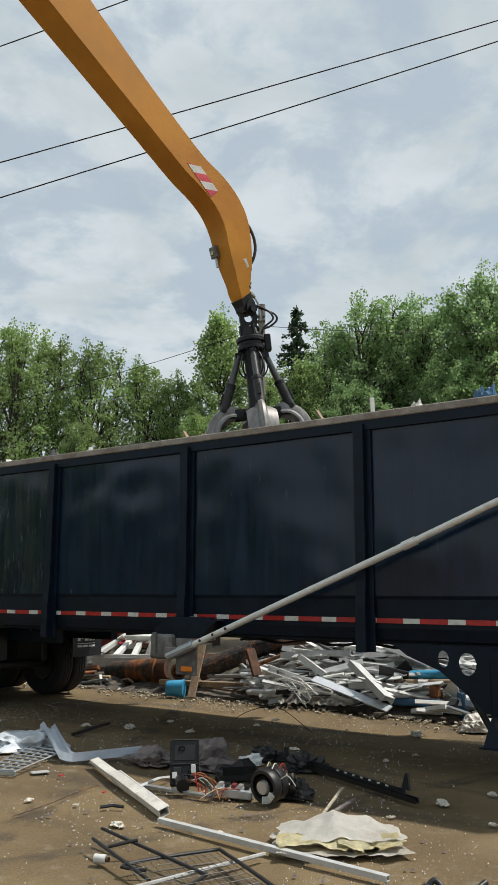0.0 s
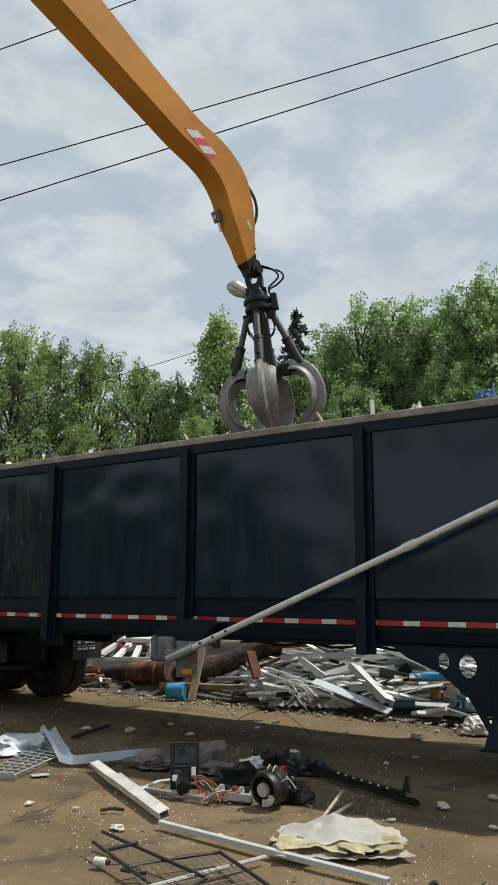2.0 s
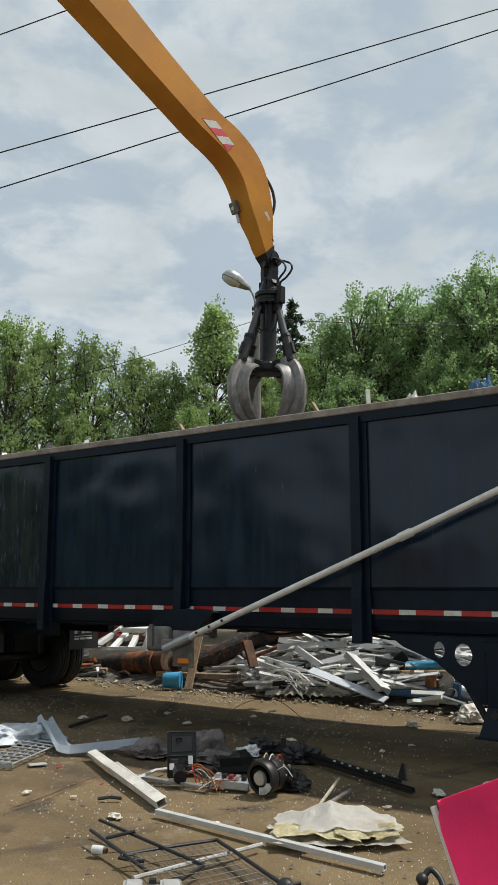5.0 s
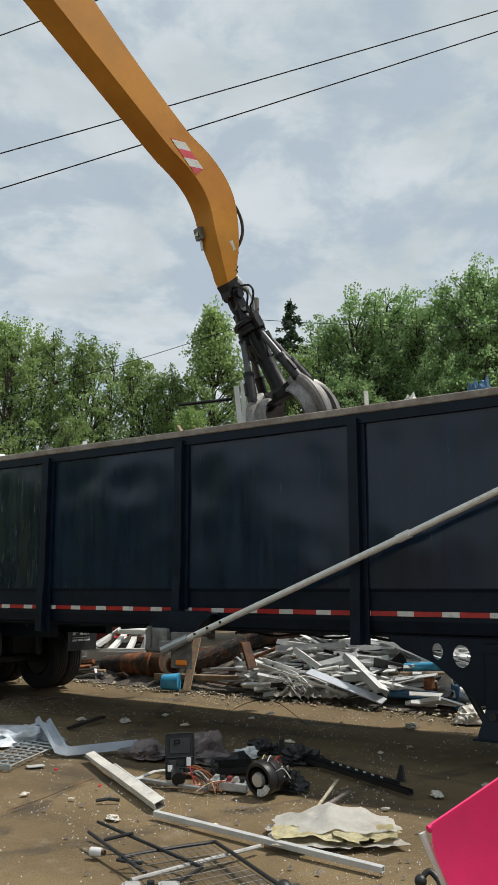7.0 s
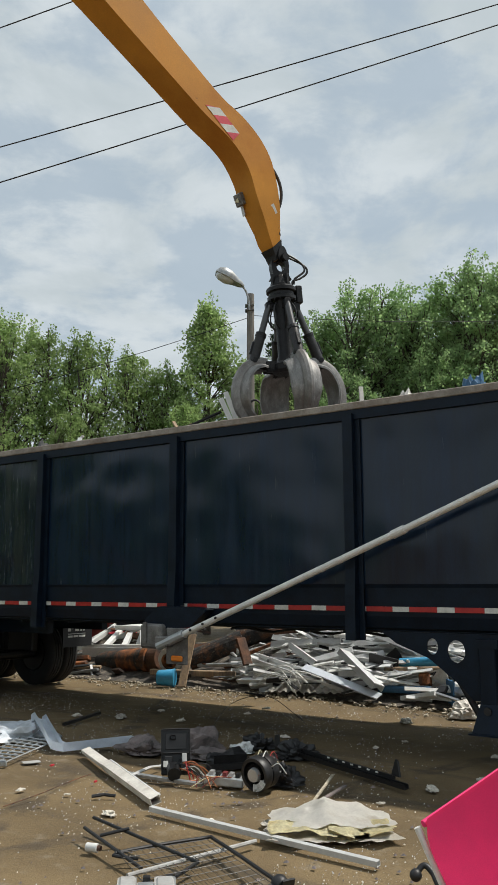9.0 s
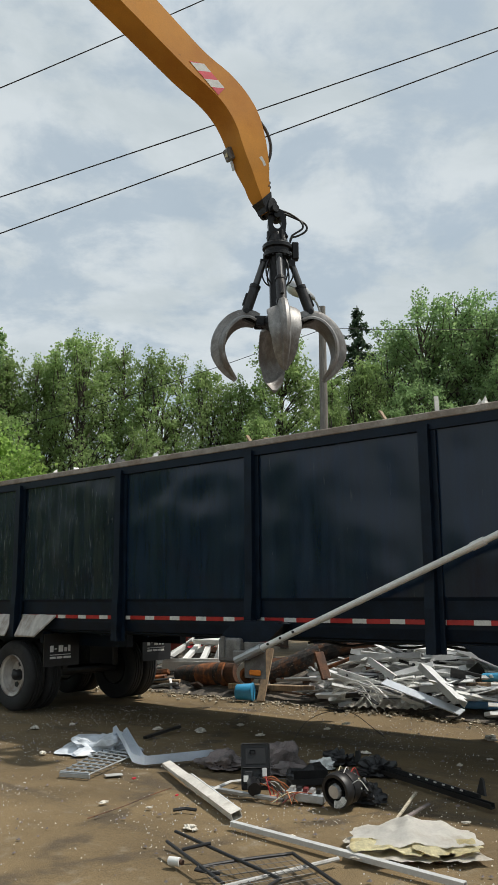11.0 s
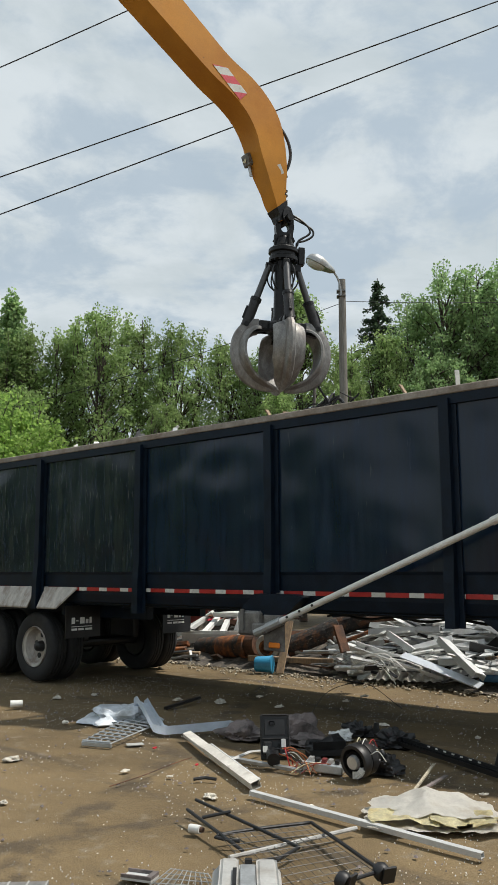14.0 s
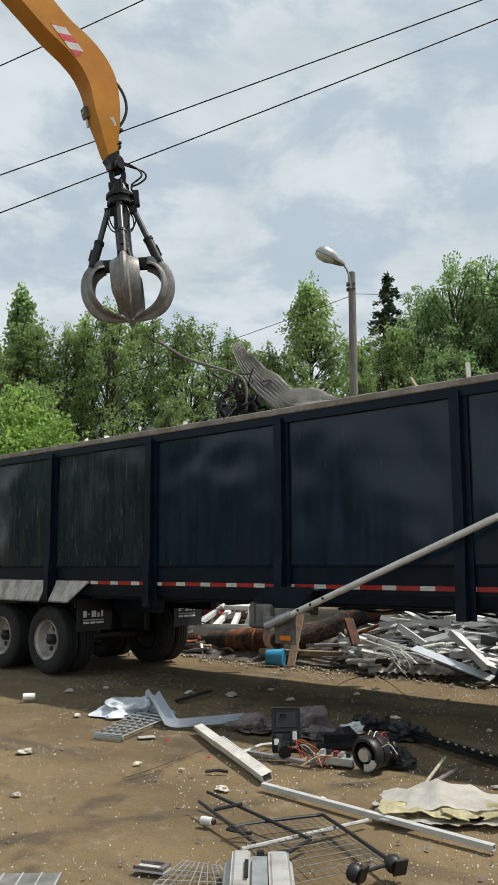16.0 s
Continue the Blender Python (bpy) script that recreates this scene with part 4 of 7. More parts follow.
def make_spruce(height, seed):
    rng = np.random.default_rng(seed)
    tree = thing("spruce", pose(0, 0, 0), "dark pointed spruce standing among leafy trees", "tree")
    bm = bmesh.new()
    add_tube(bm, [(0, 0, -0.1), (0, 0, height)], [0.16, 0.015], 8)
    cs, ds = [], []
    for k in range(190):
        z = height * (0.30 + 0.69 * (k / 190) ** 0.9)
        r = (height - z) * 0.38 * rng.uniform(0.45, 1.25) + 0.05
        a = rng.uniform(0, math.tau)
        p, q = Vector((0, 0, z)), Vector((math.cos(a) * r, math.sin(a) * r, z - 0.18 * r + 0.05))
        add_tube(bm, [p, q], [0.02, 0.005], 3)
        for j in range(int(30 + 90 * r)):
            f = rng.uniform(0.1, 1)
            c = p.lerp(q, f)
            cs.append((c.x + rng.normal() * 0.03, c.y + rng.normal() * 0.03, c.z - abs(rng.normal()) * 0.07))
            ds.append((q - p).normalized()[:])
    part("trunk", bm, M_BARK, tree)
    crown = new("crown", leaf_mesh(cs, ds, 0.085, rng, "crown", M_NEEDLE, 0.6))
    crown.parent = tree
    return tree


def plant():
    kinds = [make_tree("maple", 10.0, 1.75, M_LEAF, 11 + i, 160, 82, 0.080, "leafy green maple in full summer leaf", 0.28, "oval", 4, 0.36) for i in range(3)]
    dark = [make_tree("ash", 10.0, 2.0, M_LEAF_DARK, 31 + i, 210, 84, 0.080, "broad dark green ash tree with dense leaf", 0.32, "broad", 4, 0.38) for i in range(2)]
    lime = make_tree("shrub", 4.0, 1.35, M_LEAF_LIME, 51, 150, 90, 0.07, "bright lime green bush behind the trailer", 0.12, "broad", 4)
    # unseen trees, added so that the navy panels mirror something dark
    back = make_tree("ash", 10.0, 3.6, M_LEAF_DARK, 61, 110, 40, 0.42, "broad dark green ash tree added out of view to darken the panel reflections", 0.1, "broad", 2, 1.2)
    poplar = make_tree("poplar", 10.0, 0.9, M_LEAF_DARK, 71, 120, 60, 0.115, "slender dark green poplar rising over the maples", 0.3, "slim", 1)
    young = make_tree("maple", 10.0, 2.15, M_LEAF, 83, 200, 84, 0.080, "young pointed maple standing by the lamp pole", 0.30, "slim", 1)
    used = set()
    def put(kind, x, y, top, turn):
        tree, h = kind
        s = top / h
        m = pose(x, y, 0, 0, 0, turn)
        if tree.name in used:
            tree = copy_thing(tree, m)
        used.add(tree.name)
        tree.matrix_basis = m
        tree.scale = (s, s, s)
    k0, k1, k2 = kinds
    d0, d1 = dark
    for spec in TREES:
        put({"m0": k0, "m1": k1, "m2": k2, "d0": d0, "d1": d1, "l": lime, "b": back, "p": poplar, "y": young}[spec[0]], *spec[1:])
    sp = make_spruce(11.8, 77)
    sp.matrix_basis = pose(1.70, 29.0, 0)


# kind, place, height of its top, turn
TREES = [
    ("m0", -12.76, 24.36, 8.9, 0), ("m1", -11.3, 24.43, 9.0, 37), ("m2", -9.7, 25.3, 9.2, 74), ("m1", -8.4, 26.06, 9.3, 148), ("m2", -7.3, 25.87, 9.9, 185),
    ("m0", -6.2, 26.7, 9.9, 222), ("m1", -4.9, 26.46, 9.4, 259), ("m2", -3.7, 27.06, 9.0, 296), ("m0", -2.4, 27.05, 8.5, 333), ("y", -1.0, 26.58, 10.6, 47),
    ("m1", 0.75, 27.49, 8.9, 121), ("p", -10.46, 25.97, 10.5, 20), ("m2", 1.6, 25.6, 8.8, 22), ("d1", 3.4, 27.42, 10.5, 75),
    ("d1", 4.7, 26.6, 11.1, 181), ("d0", 5.9, 26.92, 10.9, 234), ("d1", 7.0, 25.83, 11.4, 287), ("d0", 8.2, 25.35, 11.2, 33), ("m1", 9.5, 24.97, 11.1, 86),
    ("m0", 10.7, 24.31, 10.9, 139), ("m1", -9.0, 23.4, 6.9, 264), ("m1", -4.9, 24.4, 6.6, 117),
    ("m2", -1.6, 25.0, 6.9, 259), ("m0", 0.4, 24.8, 7.2, 41), ("d0", 3.3, 25.0, 7.9, 254),
    ("d0", 6.2, 24.3, 8.3, 36), ("l", -7.96, 19.22, 5.75, 183), ("l", -9.22, 18.87, 5.7, 280),
    # out of view: added to keep the sky out of the panels' reflections
    ("b", -20.0, 3.5, 5.6, 0), ("b", -21.0, 7.0, 6.5, 50), ("b", -20.0, 10.5, 6.2, 100), ("b", -22.0, 14.0, 6.5, 150), ("b", -18.5, 0.6, 4.0, 200),
    ("b", -27.0, -9.0, 3.2, 250), ("b", -10.5, -16.0, 5.4, 300), ("b", 3.0, -17.0, 6.2, 20), ("b", 13.0, -12.0, 6.6, 70),
]
plant()


# ---- overhead wires and street lamp ----
M_PALE = material("pale_grey_metal", (0.68, 0.69, 0.68), 0.45, 0.15, 0.08, 7, 60, 0.06, (0.50, 0.48, 0.45), 0.62, 1.6, rand=0.22)
M_PALEBLUE = material("bluish_metal", (0.74, 0.79, 0.85), 0.35, 0.1, 0.06, 7, 60, 0.03, (0.58, 0.62, 0.66), 0.66, 1.6, rand=0.1)
M_FILM = material("milky_plastic", (0.66, 0.70, 0.75), 0.35, 0.0, 0.1, 7, 60, 0.1, (0.42, 0.45, 0.47), 0.58, 4.0)
M_CLOTH = material("grimy_cloth", (0.14, 0.12, 0.115), 0.9, 0.0, 0.3, 8, 80, 0.3, (0.22, 0.18, 0.17), 0.55, 4.0)


def make_wires():
    for p, q, sag in (((-7.63, 23.81, 14.49), (7.81, 23.75, 19.31), 0.35), ((-7.57, 23.83, 13.35), (7.77, 23.76, 18.59), 0.35), ((-7.82, 23.75, 18.4), (-3.99, 24.68, 20.77), 0.1)):
        p, q = Vector(p), Vector(q)
        a, b = p - (q - p) * 1.2, q + (q - p) * 1.2
        pts = [a.lerp(b, k / 24) + Vector((0, 0, sag * (2 * k / 24 - 1) ** 2)) for k in range(25)]
        single("power_line", tube(pts, 0.019, 6), M_BLACK, "thin black overhead power line", "cable", "overhead lines")


def make_lamp():
    lamp = thing("street_lamp", pose(0.31, 22.0, 0), "grey cobra-head street lamp on a weathered wooden pole", "street lamp")
    part("pole", tube([(0, 0, -0.1), (0, 0, 4.5), (0.03, 0, 9.35)], [0.13, 0.115, 0.095], 14), M_POLE, lamp, "weathered wooden pole", smooth=True)
    arm = smooth_line([(0.0, -0.10, 8.88), (-0.03, -0.13, 9.15), (-0.10, -0.16, 9.38), (-0.22, -0.20, 9.56)], 5)
    part("arm", tube(arm, 0.028, 8), M_STEEL, lamp, smooth=True)
    part("clamp", box((-0.12, -0.12, 9.0), (0.12, 0.12, 9.04)), M_CASTING, lamp)
    part("clamp", box((-0.12, -0.12, 8.86), (0.12, 0.12, 8.89)), M_CASTING, lamp)
    bm = bmesh.new()
    prof = [(0.0, 0.03), (0.08, 0.07), (0.25, 0.11), (0.45, 0.165), (0.62, 0.165), (0.74, 0.11), (0.79, 0.03)]
    rings = [[bm.verts.new((x, r * 1.35 * math.cos(k * math.tau / 14), max(r * 1.15 * math.sin(k * math.tau / 14), -r * 0.5))) for k in range(14)] for x, r in prof]
    for a, b in zip(rings, rings[1:]):
        for k in range(14):
            bm.faces.new((a[k], a[(k + 1) % 14], b[(k + 1) % 14], b[k]))
    bm.faces.new(rings[0]); bm.faces.new(rings[-1])
    m = pose(-0.16, -0.18, 9.50, 0, -22, 205) @ Matrix.Scale(1.1, 4)
    head = part("lamp_head", bm, M_STEEL, lamp, "grey cast lamp head", smooth=True, m=m)
    bm = bmesh.new()
    bmesh.ops.create_uvsphere(bm, u_segments=14, v_segments=8, radius=1.0)
    bmesh.ops.scale(bm, vec=(0.25, 0.19, 0.13), verts=bm.verts)
    part("lens", bm, M_GLASS, head, "cloudy lamp lens", smooth=True, m=pose(0.52, 0, -0.035))
    for a, b in (((0.0, 0, 8.70), (-16.0, -1.0, 4.6)), ((0.05, 0, 8.75), (16.0, -1.0, 9.2))):
        a, b = Vector(a) + Vector((0.31, 22, 0)), Vector(b) + Vector((0.31, 22, 0))
        pts = [a.lerp(b, k / 12) - Vector((0, 0, 0.5 * (1 - (2 * k / 12 - 1) ** 2))) for k in range(13)]
        single("service_cable", tube(pts, 0.009, 5), M_BLACK, "thin cable strung from the lamp pole", "cable", "service cables")


make_wires()
make_lamp()


# ---- scrap heap behind the trailer, in the trailer's own axes ----
def scrap_bar(kind, p, q, w, h, mat, shape="beam", label="scrap metal bar"):
    p, q = TRAILER @ Vector(p), TRAILER @ Vector(q)
    for v in (p, q):
        v.z = max(v.z, h * 0.5 + 0.002)
    roll = random.uniform(-0.5, 0.5)
    if shape == "tube":
        bm = tube([p, p.lerp(q, 0.5), q], w / 2, 12)
    elif shape == "channel":
        bm = channel_between(p, q, w, h, 0.012, random.choice((0.4, 2.8, -0.6, 1.9)))
    else:
        bm = beam_between(p, q, w, h, None, 0.0 if kind == 'plank' else roll if w < 0.2 else 0)
        bmesh.ops.bevel(bm, geom=list(bm.edges), offset=min(w, h) * 0.12, segments=1, affect="EDGES")
    o = (p + q) / 2
    for v in bm.verts:
        v.co -= o
    return single(kind.replace('steel_panel', 'perforated_sheet'), bm, mat, label, kind.split("_")[-1], "scrap heap pieces", smooth=(shape == "tube"), m=Matrix.Translation(o))


def crumple(name, size, mat, label, category, m, seed, nx=14, ny=12, rough=0.35, fold=0.0):
    """A crushed closed lump or sheet: an ellipsoid broken up by sharp noise."""
    bm = bmesh.new()
    bmesh.ops.create_icosphere(bm, subdivisions=4, radius=1.0)
    for v in bm.verts:
        n = v.co.normalized()
        k = 1 + rough * (noise.noise(n * 1.7 + Vector((seed, 0, 0))) + 0.6 * abs(noise.noise(n * 4.1 + Vector((0, seed, 0)))) - 0.35 * abs(noise.noise(n * 8.3 + Vector((0, 0, seed)))))
        v.co = Vector((n.x * size[0] * k, n.y * size[1] * k, max(n.z * size[2] * k, -size[2] * 0.1)))
    lo = min(v.co.z for v in bm.verts)
    for v in bm.verts:
        v.co.z -= lo
    return single(name, bm, mat, label, category, smooth=mat in (M_CLOTH, M_FILM), m=m)


def big_pipe(p, q, r):
    p, q = TRAILER @ Vector(p), TRAILER @ Vector(q)
    p.z, q.z = max(p.z, r), max(q.z, r)
    d = (q - p).normalized()
    th = thing("rusty_pipe", Matrix.Translation(p), "thick rusty flanged steel pipe lying on the ground", "pipe")
    e = q - p
    part("barrel", tube([Vector(), e * 0.3, e * 0.5, e * 0.85, e], [r, r * 1.01, r, r, r * 0.97], 26), M_IRON, th, smooth=True)
    part("rust_band", tube([e * 0.45, e * 0.82], r * 1.006, 26, False), M_RUSTRED, th, "orange rust band", smooth=True)
    part("flange", tube([e * 0.97, e * 1.06], r * 1.25, 26), M_RUSTRED, th, "orange rusty flange")
    part("collar", tube([e * 1.06, e * 1.25], r * 1.05, 24), M_RUST, th)


def rough_pipe(p, q, r):
    p, q = TRAILER @ Vector(p), TRAILER @ Vector(q)
    e = q - p
    bm = bmesh.new()
    rings = add_tube(bm, [e * k / 14 for k in range(15)], r, 18)
    for ring in rings:
        for v in ring:
            v.co *= 1 + 0.05 * noise.noise(v.co * 14)
    single("corroded_pipe", bm, M_IRON, "corroded flaking iron pipe on the heap", "pipe", m=Matrix.Translation(p))


def bucket(p, q, r):
    p, q = TRAILER @ Vector(p), TRAILER @ Vector(q)
    p.z = q.z = r * 0.98
    e = (q - p).normalized() * 0.27
    th = thing("bucket", Matrix.Translation(p), "blue plastic bucket tipped on its side", "bucket")
    part("body", tube([Vector(), e * 0.05, e * 0.95, e], [r * 0.80, r * 0.84, r * 0.97, r * 0.97], 26), M_BLUE, th, smooth=True)
    part("rim", tube([e * 0.94, e * 1.02], r * 1.03, 26), M_BLUE, th, smooth=True)
    part("base_ring", tube([e * -0.03, e * -0.002], r * 0.72, 24), M_BLUE, th)


def pipe_ring(p):
    p = TRAILER @ Vector(p)
    p.z = max(p.z, 0.26)
    th = thing("lagged_pipe", Matrix.Translation(p) @ pose(0, 0, 0, 12, 0, -25), "torn white lagged pipe end", "pipe")
    part("lagging", lathe([(0.13, -0.10), (0.21, -0.10), (0.22, 0.0), (0.20, 0.12), (0.13, 0.12)], 22), M_PAPER, th, "torn white lagging", smooth=True)
    part("bore", lathe([(0.10, -0.14), (0.13, -0.14), (0.13, 0.25), (0.10, 0.25)], 22), M_RUSTRED, th, smooth=True)


def grey_cabinet(p, q):
    a, b = Vector(p), Vector(q)
    th = thing("steel_cabinet", TRAILER @ Matrix.Translation((a.x, a.y, 0)), "dented dark grey steel cabinet with a torn white sheet", "cabinet")
    w, h = b.x - a.x, b.z
    part("back", box((0, 0.30, 0), (w, 0.33, h)), M_NAVY_ROUGH, th)
    part("side", box((0, 0, 0), (0.03, 0.297, h)), M_NAVY_ROUGH, th)
    part("side", box((w - 0.03, 0, 0), (w, 0.297, h)), M_NAVY_ROUGH, th)
    part("top", box((0.033, 0, h - 0.03), (w - 0.033, 0.297, h)), M_NAVY_ROUGH, th)
    part("door", box((-0.02, -0.3, 0), (0.0, -0.005, h * 0.85), pose(0.24, 0, 0, 0, 0, 40)), M_DKBLUE, th)
    part("torn_sheet", box((0.12, -0.03, 0.10), (0.36, -0.02, h - 0.04), pose(0, 0, 0.03, 0, -18, 0)), M_PAPER, th, "torn white sheet")


def white_bag(p):
    p = TRAILER @ Vector(p)
    crumple("sack", (0.20, 0.17, 0.15), M_PAPER, "crumpled pale plastic sack on the dirt", "sack", pose(p.x, p.y, 0), 4.2, rough=0.5)


def flat_panel(p, q):
    p, q = TRAILER @ Vector(p), TRAILER @ Vector(q)
    p.z, q.z = 0.05, 0.10
    bm = bmesh.new()
    e = q - p
    side = Vector((-e.y, e.x, 0)).normalized() * 0.42
    rows = []
    for j in range(3):
        row = []
        for k in range(41):
            z = 0.012 * (1 if (k // 2) % 2 else -1) + (0.13 * math.sin(math.pi * k / 40) if j else 0.0) + 0.05 * j
            row.append(bm.verts.new(e * k / 40 + side * (j / 2 - 0.3) + Vector((0, 0, z))))
        rows.append(row)
    for a, b in zip(rows, rows[1:]):
        for k in range(40):
            bm.faces.new((a[k], a[k + 1], b[k + 1], b[k]))
    bmesh.ops.solidify(bm, geom=list(bm.faces), thickness=0.008)
    single("ribbed_panel", bm, M_PAPER, "buckled beige ribbed panel lying on the dirt", "panel", m=Matrix.Translation(p))


def wire_tangle(p):
    p = TRAILER @ Vector(p)
    rng = random.Random(5)
    th = thing("wire_rack", Matrix.Translation((p.x, p.y, 0)), "bent white wire shelving in a tangle", "wire rack")
    ax = (TRAILER.to_3x3() @ Vector((1, 0, 0)))
    for k in range(13):
        base = ax * rng.uniform(-0.55, 0.55) + Vector((0, 0, rng.uniform(0.02, 0.2)))
        top = ax * rng.uniform(-0.15, 0.25) + Vector((rng.uniform(-0.1, 0.1), rng.uniform(-0.15, 0.15), rng.uniform(0.2, 0.46)))
        end = ax * rng.uniform(-0.6, 0.8) + Vector((0, rng.uniform(-0.2, 0.2), rng.uniform(0.02, 0.3)))
        part("wire", tube(smooth_line([base, base.lerp(top, 0.6) + Vector((0, 0, 0.08)), top, top.lerp(end, 0.5) + Vector((0, 0, 0.03)), end], 4), 0.008, 5), M_WHITE, th)


def red_panel(p, q):
    a, b = Vector(p), Vector(q)
    th = thing("red_container", TRAILER @ Matrix.Translation((a.x - 1.0, 6.2, 0)), "dark red steel container behind the heap", "container")
    part("wall", box((0, 0, 0), (3.4, 0.08, 1.25)), M_RED_METAL, th)
    for k in range(9):
        part("rib", box((0.1 + k * 0.4, -0.05, 0.05), (0.2 + k * 0.4, -0.002, 1.2)), M_RED_METAL, th)
    part("top_bar", box((-0.02, -0.06, 1.252), (3.42, 0.1, 1.33)), M_RUST, th)


def red_bits(p):
    p = Vector(p)
    m = TRAILER @ pose(p.x, p.y, 0)
    crumple("red_tub", (0.32, 0.2, 0.62), M_REDP, "broken red plastic tub in the heap", "tub", m, 9.1, rough=0.3)


def heap_base():
    """The dark rubble on which the pieces lie."""
    bm = bmesh.new()
    rows = []
    for j in range(15):
        row = []
        for k in range(61):
            s, y = -2.6 + k * 0.17, 3.1 + j * 0.22
            u = min(1, j / 7) * min(1, (14 - j) / 3 + 0.15)
            h = 0.85 * u * (0.55 + 0.6 * noise.noise((s * 0.7, y * 0.8, 2))) * min(1, (k + 2) / 14) * min(1, (64 - k) / 10)
            z = max(h + 0.16 * u * noise.noise((s * 5, y * 5, 7)), -0.02 if j in (0, 14) else 0.004)
            row.append(bm.verts.new((s, y + 0.07 * noise.noise((s * 3, y, 1)), z)))
        rows.append(row)
    for a, b in zip(rows, rows[1:]):
        for k in range(60):
            bm.faces.new((a[k], a[k + 1], b[k + 1], b[k]))
    return single("rubble_mound", bm, M_RUBBLE, "dark rubble under the scrap heap", "rubble", kind="stuff", m=TRAILER)


def heap_fill():
    """Small broken strips that fill the heap between the larger pieces."""
    rng = random.Random(12)
    for mat, n, label in ((M_PALE, 170, "broken pale trim strips filling the heap"), (M_WHITE, 150, "broken white vinyl strips filling the heap"), (M_RUST, 60, "rusty offcuts filling the heap"), (M_BLACK, 60, "black plastic offcuts filling the heap")):
        bm = bmesh.new()
        for _ in range(n):
            s = rng.uniform(2.6, 8.2) if mat in (M_PALE, M_WHITE) else rng.uniform(-1.2, 7.6)
            y = rng.uniform(3.2, 5.4)
            top = 0.10 + 0.75 * min(1, (y - 3.1) / 1.4)
            z = top * rng.uniform(0.3, 1.0)
            ln = rng.uniform(0.12, 0.75)
            a, b = rng.uniform(-0.7, 0.7), rng.uniform(-0.25, 0.3)
            d = Vector((math.cos(a), math.sin(a), b)) * ln / 2
            c = Vector((s, y, z))
            p, q = c - d, c + d
            p.z, q.z = max(p.z, 0.02), max(q.z, 0.02)
            beam_between(p, q, rng.uniform(0.03, 0.14), rng.uniform(0.015, 0.06), bm, rng.uniform(-1, 1))
        single("broken_strips", bm, mat, label, "scrap", kind="stuff", m=TRAILER)
    for mat, n, label in ((M_WHITE, 90, "long thin white trim lengths lying over the heap"), (M_PALE, 80, "long thin grey trim lengths lying over the heap"), (M_ALU, 40, "thin bright aluminium lengths lying over the heap"), (M_BLACK, 35, "thin black bars lying over the heap")):
        bm = bmesh.new()
        for _ in range(n):
            s, y = rng.uniform(3.2, 7.6), rng.uniform(3.25, 4.6)
            z = (0.12 + 0.72 * min(1, (y - 3.1) / 1.2)) * rng.uniform(0.7, 1.12)
            a, b = rng.gauss(0, 0.45), rng.gauss(0, 0.16)
            d = Vector((math.cos(a), math.sin(a), b)) * rng.uniform(0.35, 1.3) / 2
            p, q = Vector((s, y, z)) - d, Vector((s, y, z)) + d
            p.z, q.z = max(p.z, 0.03), max(q.z, 0.03)
            beam_between(p, q, rng.uniform(0.025, 0.08), rng.uniform(0.008, 0.03), bm, rng.uniform(-1.4, 1.4))
        single("trim_lengths", bm, mat, label, "scrap", kind="stuff", m=TRAILER)
    bm = bmesh.new()
    for _ in range(1700):
        s, y = rng.uniform(-2.2, 7.6), 3.1 + rng.gauss(0, 0.30)
        r = 0.005 + 0.022 * rng.random() ** 2.8
        add_box(bm, (-r, -r * 0.7, 0), (r, r * 0.7, r), pose(s, y, 0, rng.uniform(-20, 20), rng.uniform(-20, 20), rng.uniform(0, 180)))
    single("rubble_bits", bm, M_BITS, "tan broken bits along the foot of the heap", "rubble", kind="stuff", m=TRAILER)


heap_base()
heap_fill()
scrap_bar('window_frame_bar', (-1.56, 4.3, 0.33), (-0.71, 4.5, 0.78), 0.09, 0.1, M_WHITE, 'beam', 'white vinyl window frame bar in the scrap heap')
scrap_bar('window_frame_bar', (-0.52, 4.3, 0.79), (0.04, 4.5, 0.78), 0.09, 0.1, M_WHITE, 'beam', 'white vinyl window frame bar in the scrap heap')
scrap_bar('window_frame_bar', (-0.78, 4.3, 0.43), (-0.13, 4.5, 0.78), 0.09, 0.1, M_WHITE, 'beam', 'white vinyl window frame bar in the scrap heap')
scrap_bar('window_frame_bar', (-1.56, 4.3, 0.35), (-0.12, 4.5, 0.43), 0.09, 0.1, M_WHITE, 'beam', 'white vinyl window frame bar in the scrap heap')
scrap_bar('window_frame_bar', (0.07, 4.3, 0.47), (0.04, 4.5, 0.78), 0.09, 0.1, M_WHITE, 'beam', 'white vinyl window frame bar in the scrap heap')
scrap_bar('window_frame_bar', (-1.52, 4.3, 0.23), (-0.96, 4.5, 0.26), 0.09, 0.1, M_WHITE, 'beam', 'white vinyl window frame bar in the scrap heap')
scrap_bar('window_frame_bar', (-0.38, 4.3, 0.35), (-0.09, 4.5, 0.57), 0.09, 0.1, M_WHITE, 'beam', 'white vinyl window frame bar in the scrap heap')
scrap_bar('galvanised_strip', (-0.62, 3.2, 0.02), (0.05, 3.3, 0.13), 0.07, 0.04, M_STEEL, 'beam', 'bent galvanised steel strip on the dirt')
scrap_bar('galvanised_strip', (-0.13, 3.3, 0.2), (-0.03, 3.25, 0.02), 0.05, 0.03, M_STEEL, 'beam', 'bent galvanised steel strip on the dirt')
scrap_bar('steel_tube', (-1.19, 4.0, 0.28), (-0.41, 4.1, 0.4), 0.05, 0.05, M_STEEL, 'tube', 'grey steel tube in the heap')
